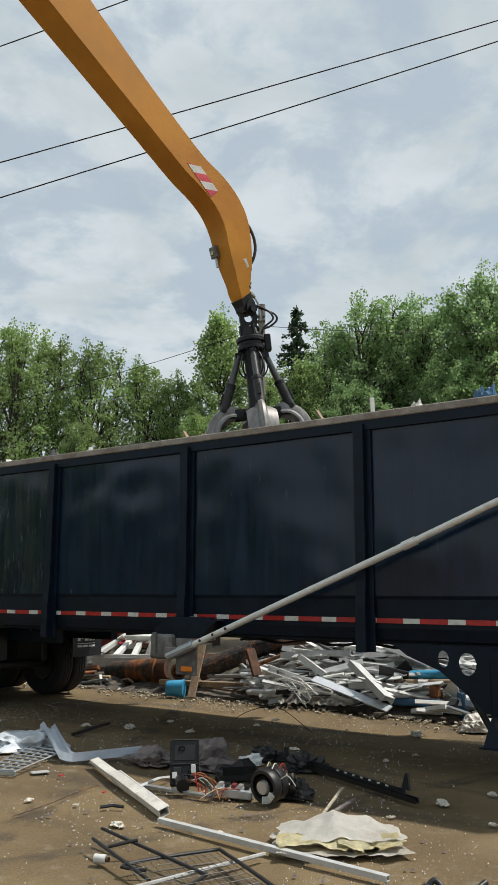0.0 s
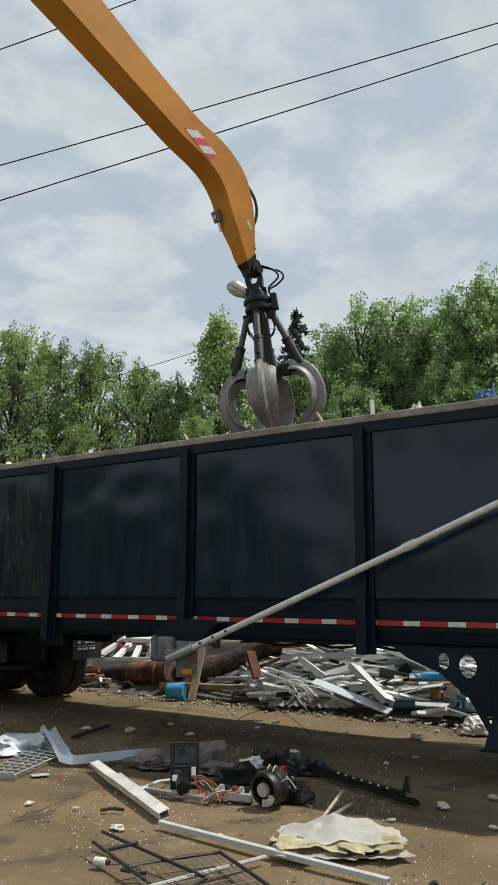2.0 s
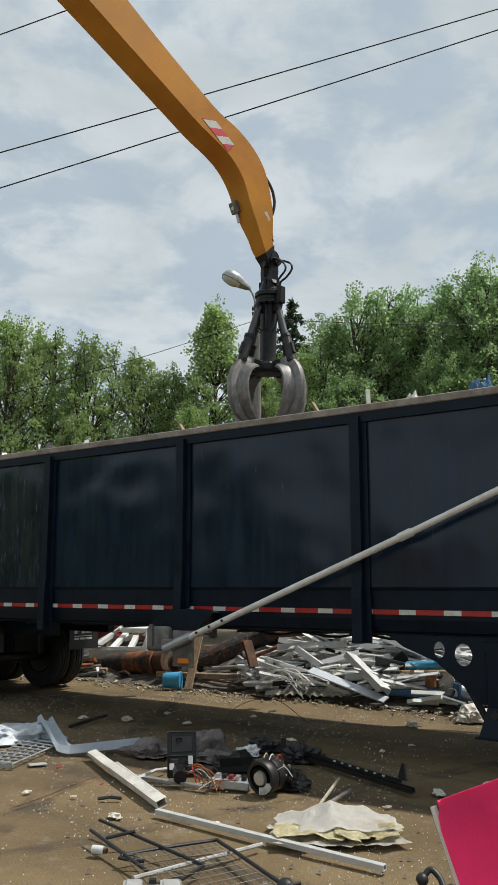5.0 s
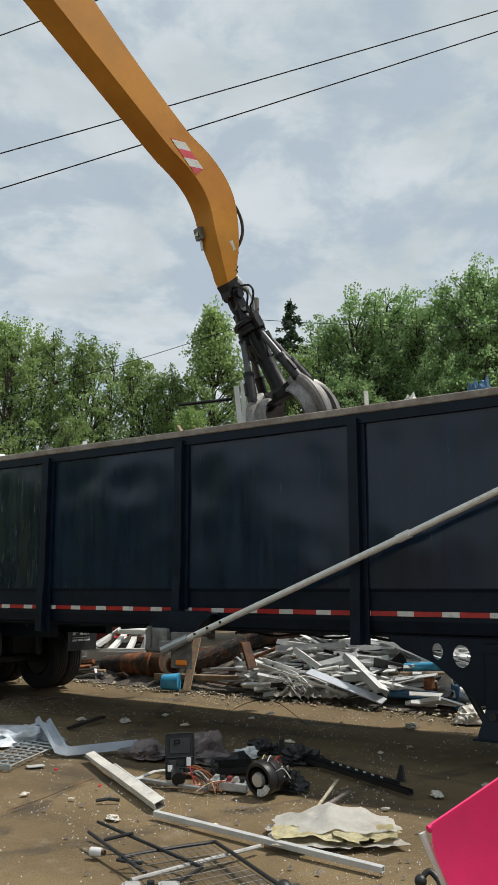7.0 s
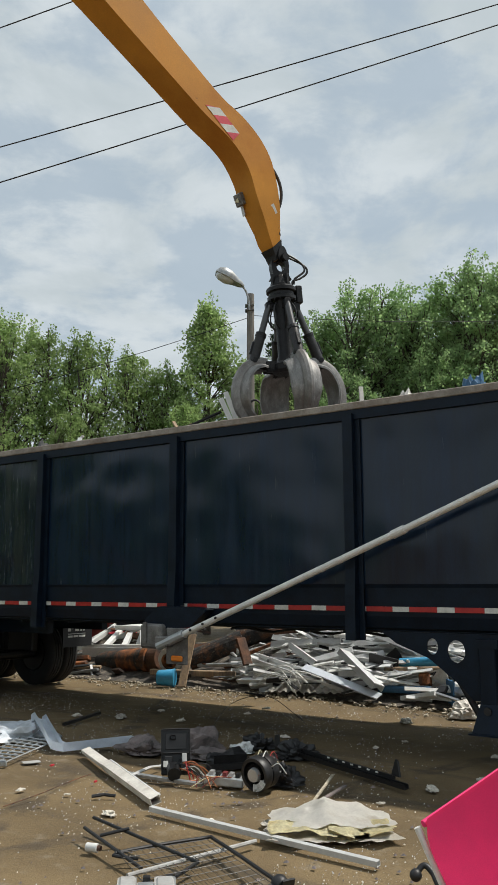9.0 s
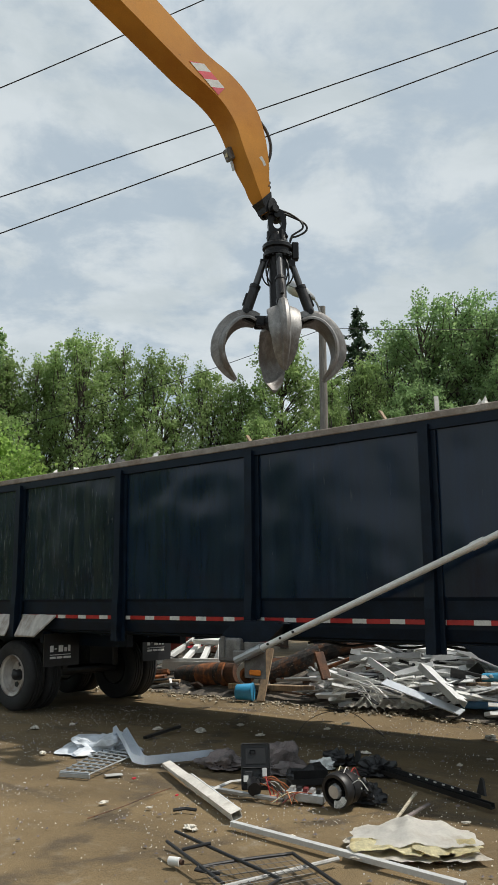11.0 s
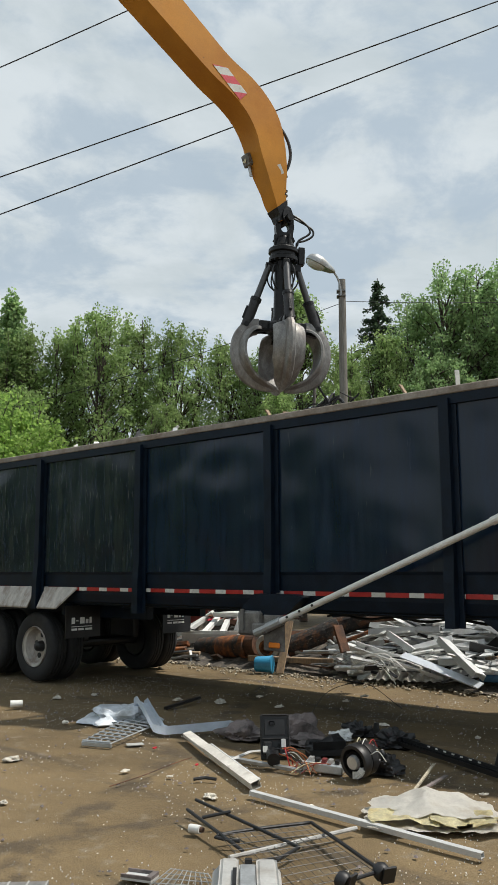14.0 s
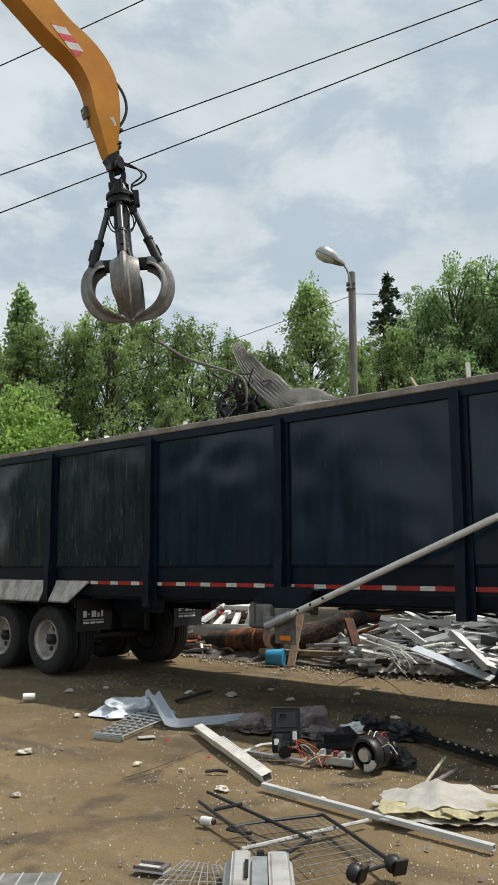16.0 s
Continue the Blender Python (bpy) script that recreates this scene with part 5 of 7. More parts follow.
scrap_bar('steel_tube', (-0.6, 4.0, 0.38), (0.25, 4.1, 0.39), 0.04, 0.04, M_STEEL, 'tube', 'grey steel tube in the heap')
scrap_bar('timber', (1.33, 3.25, 0.17), (2.99, 3.3, 0.22), 0.1, 0.09, M_WOOD, 'beam', 'weathered timber lying before the heap')
scrap_bar('plank', (2.12, 3.35, 0.79), (2.23, 2.95, 0.02), 0.13, 0.025, M_WOOD, 'beam', 'weathered plank leaning on the scrap heap')
scrap_bar('conduit', (2.12, 3.5, 0.29), (2.93, 3.5, 0.35), 0.06, 0.06, M_STEEL, 'tube', 'grey conduit pipe on the heap')
scrap_bar('timber', (2.99, 3.5, 0.48), (3.43, 3.7, 0.67), 0.1, 0.05, M_RUSTRED, 'beam', 'rusty steel bar in the heap')
scrap_bar('steel_tube', (2.88, 3.2, 0.12), (3.39, 3.3, 0.31), 0.03, 0.03, M_STEEL, 'tube', 'grey steel tube in the heap')
scrap_bar('steel_tube', (2.7, 3.15, 0.17), (3.15, 3.2, 0.21), 0.025, 0.025, M_STEEL, 'tube', 'grey steel tube in the heap')
scrap_bar('gutter_length', (3.43, 3.7, 0.65), (4.55, 3.9, 0.73), 0.14, 0.09, M_PALE, 'channel', 'pale grey gutter length thrown on the heap')
scrap_bar('gutter_length', (3.94, 3.8, 0.42), (5.16, 4.2, 0.81), 0.15, 0.09, M_PALE, 'channel', 'pale grey gutter length thrown on the heap')
scrap_bar('gutter_length', (5.12, 4.0, 0.81), (5.82, 3.8, 0.64), 0.14, 0.09, M_PALE, 'channel', 'pale grey gutter length thrown on the heap')
scrap_bar('gutter_length', (3.32, 3.4, 0.47), (5.0, 3.2, 0.15), 0.16, 0.09, M_PALE, 'channel', 'pale grey gutter length thrown on the heap')
scrap_bar('gutter_length', (4.1, 3.6, 0.4), (4.8, 3.8, 0.61), 0.12, 0.09, M_PALE, 'channel', 'pale grey gutter length thrown on the heap')
scrap_bar('gutter_length', (3.77, 3.7, 0.65), (4.32, 3.5, 0.43), 0.08, 0.09, M_PALE, 'channel', 'pale grey gutter length thrown on the heap')
scrap_bar('gutter_length', (4.54, 3.5, 0.29), (5.55, 3.5, 0.43), 0.11, 0.09, M_PALE, 'channel', 'pale grey gutter length thrown on the heap')
scrap_bar('gutter_length', (4.4, 4.1, 0.69), (5.86, 3.9, 0.65), 0.13, 0.09, M_PALE, 'channel', 'pale grey gutter length thrown on the heap')
scrap_bar('gutter_length', (3.39, 3.3, 0.25), (4.33, 3.25, 0.17), 0.09, 0.09, M_PALE, 'channel', 'pale grey gutter length thrown on the heap')
scrap_bar('gutter_length', (5.41, 3.4, 0.29), (6.19, 3.4, 0.42), 0.09, 0.09, M_PALE, 'channel', 'pale grey gutter length thrown on the heap')
scrap_bar('gutter_length', (4.02, 3.9, 0.54), (5.26, 3.7, 0.5), 0.1, 0.09, M_PALE, 'channel', 'pale grey gutter length thrown on the heap')
scrap_bar('gutter_length', (4.81, 3.7, 0.48), (5.25, 3.9, 0.58), 0.1, 0.09, M_PALE, 'channel', 'pale grey gutter length thrown on the heap')
scrap_bar('gutter_length', (3.22, 3.7, 0.32), (3.64, 4.1, 0.66), 0.07, 0.09, M_PALE, 'channel', 'pale grey gutter length thrown on the heap')
scrap_bar('gutter_length', (3.66, 4.6, 0.81), (4.22, 4.8, 0.91), 0.14, 0.09, M_PALE, 'channel', 'pale grey gutter length thrown on the heap')
scrap_bar('gutter_length', (2.83, 4.6, 0.69), (3.31, 4.9, 0.89), 0.12, 0.09, M_PALE, 'channel', 'pale grey gutter length thrown on the heap')
scrap_bar('gutter_length', (3.98, 4.5, 0.74), (4.92, 4.6, 0.86), 0.14, 0.09, M_PALE, 'channel', 'pale grey gutter length thrown on the heap')
scrap_bar('gutter_length', (4.97, 3.4, 0.22), (5.36, 3.5, 0.35), 0.07, 0.09, M_PALE, 'channel', 'pale grey gutter length thrown on the heap')
scrap_bar('gutter_length', (3.9, 3.3, 0.27), (4.71, 3.2, 0.14), 0.08, 0.09, M_PALE, 'channel', 'pale grey gutter length thrown on the heap')
scrap_bar('gutter_length', (5.52, 3.9, 0.6), (5.56, 4.2, 0.74), 0.1, 0.09, M_PALE, 'channel', 'pale grey gutter length thrown on the heap')
scrap_bar('gutter_length', (5.28, 4.6, 0.66), (6.18, 4.8, 0.81), 0.3, 0.09, M_PALE, 'channel', 'pale grey gutter length thrown on the heap')
scrap_bar('gutter_length', (5.64, 4.4, 0.53), (6.5, 4.6, 0.72), 0.25, 0.09, M_PALE, 'channel', 'pale grey gutter length thrown on the heap')
scrap_bar('white_channel', (4.79, 3.5, 0.61), (5.56, 3.05, 0.22), 0.19, 0.09, M_PALE, 'channel', 'wide white metal channel lying on the heap')
scrap_bar('bent_sheet', (4.25, 3.3, 0.4), (5.6, 3.0, 0.11), 0.13, 0.02, M_PALEBLUE, 'beam', 'bluish bent metal flashing on the heap')
scrap_bar('gutter_length', (3.04, 4.2, 0.81), (4.39, 4.5, 0.94), 0.1, 0.05, M_RUST, 'channel', 'dark rusty bar across the heap')
scrap_bar('gutter_length', (4.32, 3.9, 0.6), (5.58, 4.0, 0.75), 0.05, 0.03, M_BLACK, 'beam', 'black slotted rail in the heap')
scrap_bar('blue_pipe', (5.59, 3.7, 0.49), (6.19, 3.7, 0.54), 0.13, 0.13, M_BLUE, 'tube', 'blue plastic pipe in the heap')
scrap_bar('brown_pipe', (5.42, 3.55, 0.4), (6.25, 3.55, 0.45), 0.08, 0.08, M_WOOD, 'tube', 'tan cardboard tube in the heap')
scrap_bar('painted_pipe', (5.45, 3.3, 0.17), (6.2, 3.3, 0.2), 0.1, 0.1, M_DKBLUE, 'tube', 'dark blue painted pipe on the ground')
scrap_bar('steel_beam', (5.63, 3.5, 0.3), (6.19, 3.5, 0.31), 0.1, 0.1, M_RUST, 'beam', 'rusty steel beam in the heap')
scrap_bar('rust_block', (6.02, 3.4, 0.31), (6.17, 3.4, 0.33), 0.16, 0.16, M_RUSTRED, 'beam', 'rusty steel block in the heap')
scrap_bar('slatted_strip', (3.48, 2.95, -0.0), (3.84, 2.85, -0.07), 0.1, 0.02, M_BLACK, 'beam', 'black slatted plastic strip on the dirt')
scrap_bar('rusty_bracket', (3.03, 3.4, 0.76), (3.21, 3.35, 0.37), 0.16, 0.05, M_RUST, 'beam', 'rusty steel bracket in the heap')
scrap_bar('steel_panel', (5.15, 3.6, 0.51), (5.6, 3.6, 0.44), 0.03, 0.22, M_BLACK, 'beam', 'black perforated steel panel in the heap')
scrap_bar('steel_panel', (5.53, 3.8, 0.62), (5.3, 3.8, 0.44), 0.03, 0.18, M_BLACK, 'beam', 'black perforated steel panel in the heap')
scrap_bar('clay_piece', (-0.94, 3.6, 0.23), (-0.57, 3.7, 0.27), 0.12, 0.08, M_RUSTRED, 'beam', 'orange clay pipe pieces in the heap')
scrap_bar('clay_piece', (-0.77, 3.4, 0.17), (-0.44, 3.5, 0.2), 0.1, 0.07, M_RUSTRED, 'beam', 'orange clay pipe pieces in the heap')
scrap_bar('timber', (-0.71, 3.35, 0.13), (0.02, 3.4, 0.16), 0.06, 0.05, M_WOOD, 'beam', 'weathered timber lying before the heap')
big_pipe((-0.27, 3.75, 0.18), (1.0, 3.6, 0.33), 0.195)
rough_pipe((1.93, 3.5, 0.35), (2.63, 4.0, 0.69), 0.16)
rough_pipe((2.35, 4.3, 0.68), (2.83, 4.6, 0.85), 0.18)
bucket((1.78, 2.9, 0.12), (2.22, 3.13, 0.13), 0.138)
pipe_ring((1.61, 3.45, 0.37))
grey_cabinet((6.13, 3.45, 0.05), (6.59, 3.45, 0.41))
white_bag((6.92, 2.7, 0.04))
flat_panel((3.72, 3.15, -0.01), (4.98, 3.2, 0.14))
wire_tangle((3.94, 3.15, 0.23))
red_panel((-2.7, 5.2, -0.1), (-1.5, 5.2, 0.7))
red_bits((-0.41, 4.7, 0.78))


def window_frame(c, rag):
    """A white window frame with two mullions thrown on the heap, its lower edge on the scrap below."""
    th = thing("discarded_sash", TRAILER, "white vinyl window frame thrown on the scrap heap", "window frame")
    a, b, d, e = (Vector(p) for p in c)
    for p, q in ((a, b), (b, d), (d, e), (e, a), (a.lerp(e, 0.36), b.lerp(d, 0.36)), (a.lerp(e, 0.68), b.lerp(d, 0.68))):
        part("rail", beam_between(p, q, 0.10, 0.07), M_WHITE, th)
    part("sill", beam_between(a - Vector((0, 0.06, 0.10)), e - Vector((0, 0.06, 0.10)), 0.06, 0.17), M_WHITE, th)
    for p in (a, e):
        part("broken_leg", beam_between(p, (p.x + 0.05, p.y + 0.25, 0.02), 0.06, 0.05), M_WHITE, th)
    m = TRAILER @ Vector(rag)
    crumple("red_rag", (0.20, 0.10, 0.09), M_REDP, "crumpled red plastic sheet on the heap", "plastic", pose(m.x, m.y, m.z), 4.9, rough=0.7)


window_frame(((-0.88, 3.9, 0.45), (-0.88, 4.7, 0.80), (-0.20, 4.7, 0.81), (0.55, 3.9, 0.50)), (-0.56, 4.55, 0.65))


# ---- things lying in the yard ----
def make_downspout():
    th = thing("downspout", pose(0, 0, 0), "dented white metal downspout lying on the dirt", "downspout")
    p, q = Vector((-1.47, 8.42, 0.055)), Vector((-0.62, 6.56, 0.045))
    bm = hollow_between(p.lerp(q, 0.35), q, 0.078, 0.06, 0.004, 0.35)
    part("tube", bm, M_PAPER, th)
    part("crushed_end", beam_between(p, p.lerp(q, 0.352), 0.082, 0.035, None, 0.25), M_PAPER, th)
    part("seam", beam_between(p.lerp(q, 0.36) + Vector((0.03, 0.02, 0.044)), q + Vector((0.03, 0.02, 0.036)), 0.012, 0.006), M_PALE, th)


def make_ground_bars():
    bm = hollow_between((-0.64, 6.40, 0.032), (0.80, 5.17, 0.03), 0.037, 0.034, 0.004, 0.1)
    single("white_bar", bm, M_PALE, "straight white aluminium bar on the dirt", "bar")
    bm = hollow_between((-1.0, 7.60, 0.02), (-0.30, 7.15, 0.02), 0.035, 0.025, 0.003, 0.2)
    single("metal_strip", bm, M_STEEL, "grey metal strip on the dirt", "strip")
    single("metal_strip", tube([(-0.95, 7.42, 0.02), (-0.78, 7.66, 0.05), (-0.70, 7.86, 0.02)], 0.014, 6), M_PALE, "short bent pale metal strip", "strip")
    single("rubber_strip", tube([(-1.14, 6.84, 0.012), (-1.05, 6.87, 0.018), (-0.96, 6.85, 0.012)], 0.013, 6), M_BLACK, "short black rubber strip on dirt", "strip")
    single("wood_sliver", beam_between((0.52, 6.50, 0.02), (0.75, 7.10, 0.10), 0.02, 0.012), M_BITS, "pale splintered wood sliver", "wood")
    single("wood_sliver", beam_between((0.62, 6.62, 0.03), (0.83, 6.95, 0.05), 0.03, 0.012), M_CLOTH, "dark splintered wood sliver", "wood")
    single("black_rod", beam_between((-2.02, 10.1, 0.02), (-1.72, 10.75, 0.05), 0.05, 0.03), M_BLACK, "black plastic rod on the ground", "rod")
    single("white_pipe_end", tube([(-3.93, 10.15, 0.042), (-3.80, 10.21, 0.042)], 0.042, 16), M_WHITE, "short white plastic pipe end", "pipe")
    single("white_bar", beam_between((2.25, 6.12, 0.02), (2.6, 6.05, 0.02), 0.05, 0.03), M_WHITE, "short white aluminium bar on the dirt", "bar")
    # long thin wires trodden into the dirt
    single("loose_wire", tube(smooth_line([(-1.75, 6.6, 0.004), (-1.55, 6.9, 0.02), (-1.42, 7.35, 0.004), (-1.28, 7.6, 0.012)], 5), 0.004, 4), M_RUST, "thin rusty wire on the dirt", "wire")
    single("loose_wire", tube(smooth_line([(-0.35, 9.3, 0.01), (-0.1, 10.2, 0.22), (0.35, 10.6, 0.25), (0.75, 10.3, 0.01)], 6), 0.004, 4), M_BLACK, "thin black wire arching over dirt", "wire")


def make_trim():
    """A folded pale-blue gutter length with milky plastic film over its end."""
    th = thing("bent_trim", pose(0, 0, 0), "bent pale blue metal trim trailing on the dirt", "metal trim")
    fold = [Vector(p) for p in ((-2.20, 9.50, 0.16), (-2.12, 9.32, 0.22), (-1.80, 8.66, 0.05), (-1.72, 8.60, 0.04), (-1.07, 8.86, 0.06))]
    line = [p.lerp(q, k / 4) for p, q in zip(fold, fold[1:]) for k in range(4)] + fold[-1:]
    bm = bmesh.new()
    prev = None
    for i, (p, a, b) in enumerate(frames_along(line)):
        w = 0.06 + 0.004 * math.sin(i * 0.9)
        up = Vector((0, 0, 1))
        row = [bm.verts.new(p + a * x * w + up * z) for x, z in ((-1, 0.035), (-0.95, -0.02), (0, -0.018), (0.93, -0.02), (1, 0.06))]
        if prev:
            for k in range(4):
                bm.faces.new((prev[k], prev[k + 1], row[k + 1], row[k]))
        prev = row
    bmesh.ops.solidify(bm, geom=list(bm.faces), thickness=0.006)
    for v in bm.verts:
        v.co.z = max(v.co.z, 0.004)
    part("strip", bm, M_PALEBLUE, th)
    crumple("plastic_film", (0.36, 0.34, 0.15), M_FILM, "crumpled milky plastic film on the dirt", "plastic film", pose(-2.38, 9.42, 0, 0, 0, 20), 2.2, rough=0.55)


def make_grate(name, c0, c1, c2, c3, nu, nv, r, mat, label, z=0.03):
    """A flat wire grid between four corners."""
    th = thing(name, pose(0, 0, 0), label, "grate")
    c = [Vector((*p, z)) for p in (c0, c1, c2, c3)]
    for i in range(nu + 1):
        t = i / nu
        part("bar", tube([c[0].lerp(c[1], t), c[3].lerp(c[2], t)], r, 5), mat, th)
    for i in range(nv + 1):
        t = i / nv
        a, b = c[0].lerp(c[3], t), c[1].lerp(c[2], t)
        a.z += r * 1.2; b.z += r * 1.2
        part("cross_bar", tube([a, b], r, 5), mat, th)
    return th


def make_control_box():
    th = thing("appliance_casing", pose(-0.54, 7.50, 0, 0, 0, 8), "broken black plastic appliance casing with wires hanging out", "casing")
    tilt = pose(0, 0, 0, -16, 0, 0)
    part("shell", box((-0.125, 0.0, 0.02), (0.125, 0.03, 0.40), tilt, 0.012), M_BLACK, th)
    for lo, hi in (((-0.125, -0.022, 0.03), (-0.115, -0.003, 0.39)), ((0.115, -0.022, 0.03), (0.125, -0.003, 0.39)), ((-0.112, -0.022, 0.385), (0.112, -0.003, 0.395)), ((-0.112, -0.03, 0.19), (0.112, -0.003, 0.20))):
        part("wall", box(lo, hi, tilt, 0.004), M_BLACK, th)
    for lo, hi, mat in (((-0.09, -0.012, 0.225), (0.09, -0.004, 0.36), M_BLACK), ((-0.10, -0.05, 0.06), (-0.03, -0.004, 0.17), M_BLACK), ((0.03, -0.045, 0.05), (0.10, -0.004, 0.15), M_GREASE), ((-0.05, -0.018, 0.30), (0.0, -0.0125, 0.34), M_GREASE)):
        part("module", box(lo, hi, tilt, 0.008 if hi[0] - lo[0] < 0.1 else 0.003), mat, th)
    part("solenoid", tube([(-0.03, -0.06, 0.09), (-0.03, -0.22, 0.07)], 0.055, 16), M_GREASE, th, smooth=True)
    part("white_label", box((-0.11, -0.084, 0.08), (-0.07, -0.081, 0.13), tilt), M_REFL, th)
    part("terminal", box((0.05, -0.05, 0.12), (0.09, -0.02, 0.19), tilt, 0.004), M_PALE, th)
    rng = random.Random(3)
    for k in range(9):
        p = Vector((rng.uniform(-0.05, 0.09), -0.08, rng.uniform(0.06, 0.14)))
        q = Vector((rng.uniform(0.08, 0.34), rng.uniform(-0.30, -0.08), 0.012))
        mid = p.lerp(q, 0.5) + Vector((rng.uniform(-0.05, 0.05), -0.05, rng.uniform(0.02, 0.09)))
        part("wire", tube(smooth_line([p, mid, q, q + Vector((rng.uniform(-0.1, 0.1), -0.04, 0.004))], 4), 0.0055, 5), (M_COPPER, M_RED, M_REFL, M_BLACK)[k % 4], th)
    crumple("rag", (0.20, 0.14, 0.06), M_CLOTH, "crumpled grimy grey sheet on dirt", "cloth", pose(-0.32, 8.35, 0), 1.1, rough=0.7)
    crumple("rag", (0.20, 0.20, 0.10), M_CLOTH, "crumpled grimy grey sheet on dirt", "cloth", pose(-0.95, 8.6, 0, 0, 0, 40), 3.1, rough=0.7)
    crumple("rag", (0.22, 0.12, 0.17), M_CLOTH, "folded grimy striped sheet on dirt", "cloth", pose(-0.38, 8.7, 0, 0, 0, 10), 6.6, rough=0.5)


def make_motor():
    th = thing("fan_motor", pose(0.17, 7.04, 0.138, 0, 0, -40) @ Matrix.Scale(0.83, 4), "black fan motor with a silver strip and torn wiring", "motor")
    rot = Matrix.Rotation(radians(6), 4, "X")
    part("drum", lathe([(0.125, -0.11), (0.155, -0.11), (0.162, -0.09), (0.162, -0.02), (0.15, 0.0), (0.10, 0.0)], 34, rot), M_BLACK, th, smooth=True)
    part("ring", lathe([(0.12, 0.002), (0.158, 0.002), (0.158, 0.09), (0.15, 0.10), (0.12, 0.10)], 34, rot), M_BLACK, th, "black motor ring", smooth=True)
    part("end_bell", lathe([(0.001, 0.10), (0.13, 0.102), (0.12, 0.17), (0.06, 0.19), (0.001, 0.19)], 28, rot), M_BLACK, th, smooth=True)
    part("core", lathe([(0.001, -0.09), (0.07, -0.09), (0.07, -0.04), (0.001, -0.04)], 22, rot), M_GREASE, th)
    for k in range(26):
        a = k * math.tau / 26
        part("blade", box((-0.003, -0.105, 0.075), (0.003, -0.02, 0.099), rot @ Matrix.Rotation(a, 4, "Y")), M_GREASE, th)
    part("blower_hub", lathe([(0.001, -0.13), (0.06, -0.13), (0.07, -0.09), (0.001, -0.09)], 22, rot), M_ALU, th, "bare aluminium blower hub", smooth=True)
    for k in range(11):
        a = radians(205 + k * 7)
        part("fin", box((-0.004, -0.118, 0.085), (0.004, -0.015, 0.150), rot @ Matrix.Rotation(a - radians(90), 4, "Y")), M_WHITE, th)
    for k in range(6):
        a = k * math.tau / 6
        part("bolt", tube([(0.14 * math.cos(a), 0.10, 0.14 * math.sin(a)), (0.14 * math.cos(a), 0.12, 0.14 * math.sin(a))], 0.010, 6), M_STEEL, th)
    rng = random.Random(8)
    for k in range(10):
        a = rng.uniform(0.2, 2.9)
        p = Vector((0.15 * math.cos(a), rng.uniform(-0.05, 0.1), 0.16 * math.sin(a)))
        q = p + Vector((rng.uniform(-0.15, 0.15), rng.uniform(0.0, 0.2), -0.05))
        part("wire", tube(smooth_line([p, p.lerp(q, 0.5) + Vector((0, 0, 0.06)), q], 4), 0.005, 5), (M_BLACK, M_REFL, M_FOAM, M_RED)[k % 4], th)
    crumple("broken_plastic", (0.13, 0.10, 0.12), M_BLACK, "broken black plastic part on dirt", "plastic", pose(0.34, 7.25, 0), 7.1, rough=0.8)
    bd = thing("circuit_housing", pose(-0.12, 7.24, 0, 0, 0, -12), "grey metal circuit housing with loose wires", "circuit housing")
    part("tray", box((-0.16, -0.07, 0.0), (0.16, 0.07, 0.07), pose(0, 0, 0, 0, 4, 0), 0.008), M_STEEL, bd)
    for k in range(5):
        part("component", box((-0.13 + k * 0.055, -0.04, 0.065), (-0.095 + k * 0.055, 0.03, 0.10), pose(0, 0, 0, 0, 4, 0)), (M_ALU, M_BLACK, M_RED_METAL)[k % 3], bd)
    for k in range(12):
        p = Vector((rng.uniform(-0.2, 0.1), -0.06, 0.07))
        q = Vector((rng.uniform(-0.3, 0.0), rng.uniform(-0.2, -0.1), 0.01))
        part("wire", tube(smooth_line([p, p.lerp(q, 0.5) + Vector((0, -0.02, 0.04)), q], 4), 0.004, 5), (M_RED_METAL, M_CLOTH, M_COPPER, M_FOAM)[k % 4], bd)
    cv = thing("black_cover", pose(-0.12, 7.95, 0, 0, 0, 15), "broken black plastic cover lying on dirt", "cover")
    bm = box((-0.17, -0.12, 0.0), (0.17, 0.12, 0.11), pose(0, 0, 0, 6, -8, 0), 0.03)
    bmesh.ops.subdivide_edges(bm, edges=list(bm.edges), cuts=3, use_grid_fill=True)
    for v in bm.verts:
        v.co += Vector(noise.noise_vector(v.co * 9)) * 0.045
        v.co.z = max(v.co.z, 0.0)
    part("shell", bm, M_BLACK, cv)
    part("lip", box((-0.22, -0.16, 0.0), (0.22, -0.142, 0.05)), M_BLACK, cv)
    part("rib", box((-0.15, -0.146, 0.05), (0.15, -0.141, 0.12)), M_GREASE, cv)
    crumple("broken_plastic", (0.16, 0.09, 0.10), M_BLACK, "broken black plastic part on dirt", "plastic", pose(0.20, 8.75, 0), 8.8, rough=0.9)
    crumple("broken_plastic", (0.12, 0.10, 0.07), M_PALE, "broken grey plastic part on dirt", "plastic", pose(0.02, 8.55, 0), 2.8, rough=0.7)
    crumple("broken_plastic", (0.17, 0.10, 0.11), M_BLACK, "broken black plastic part on dirt", "plastic", pose(0.52, 8.25, 0), 4.4, rough=0.9)


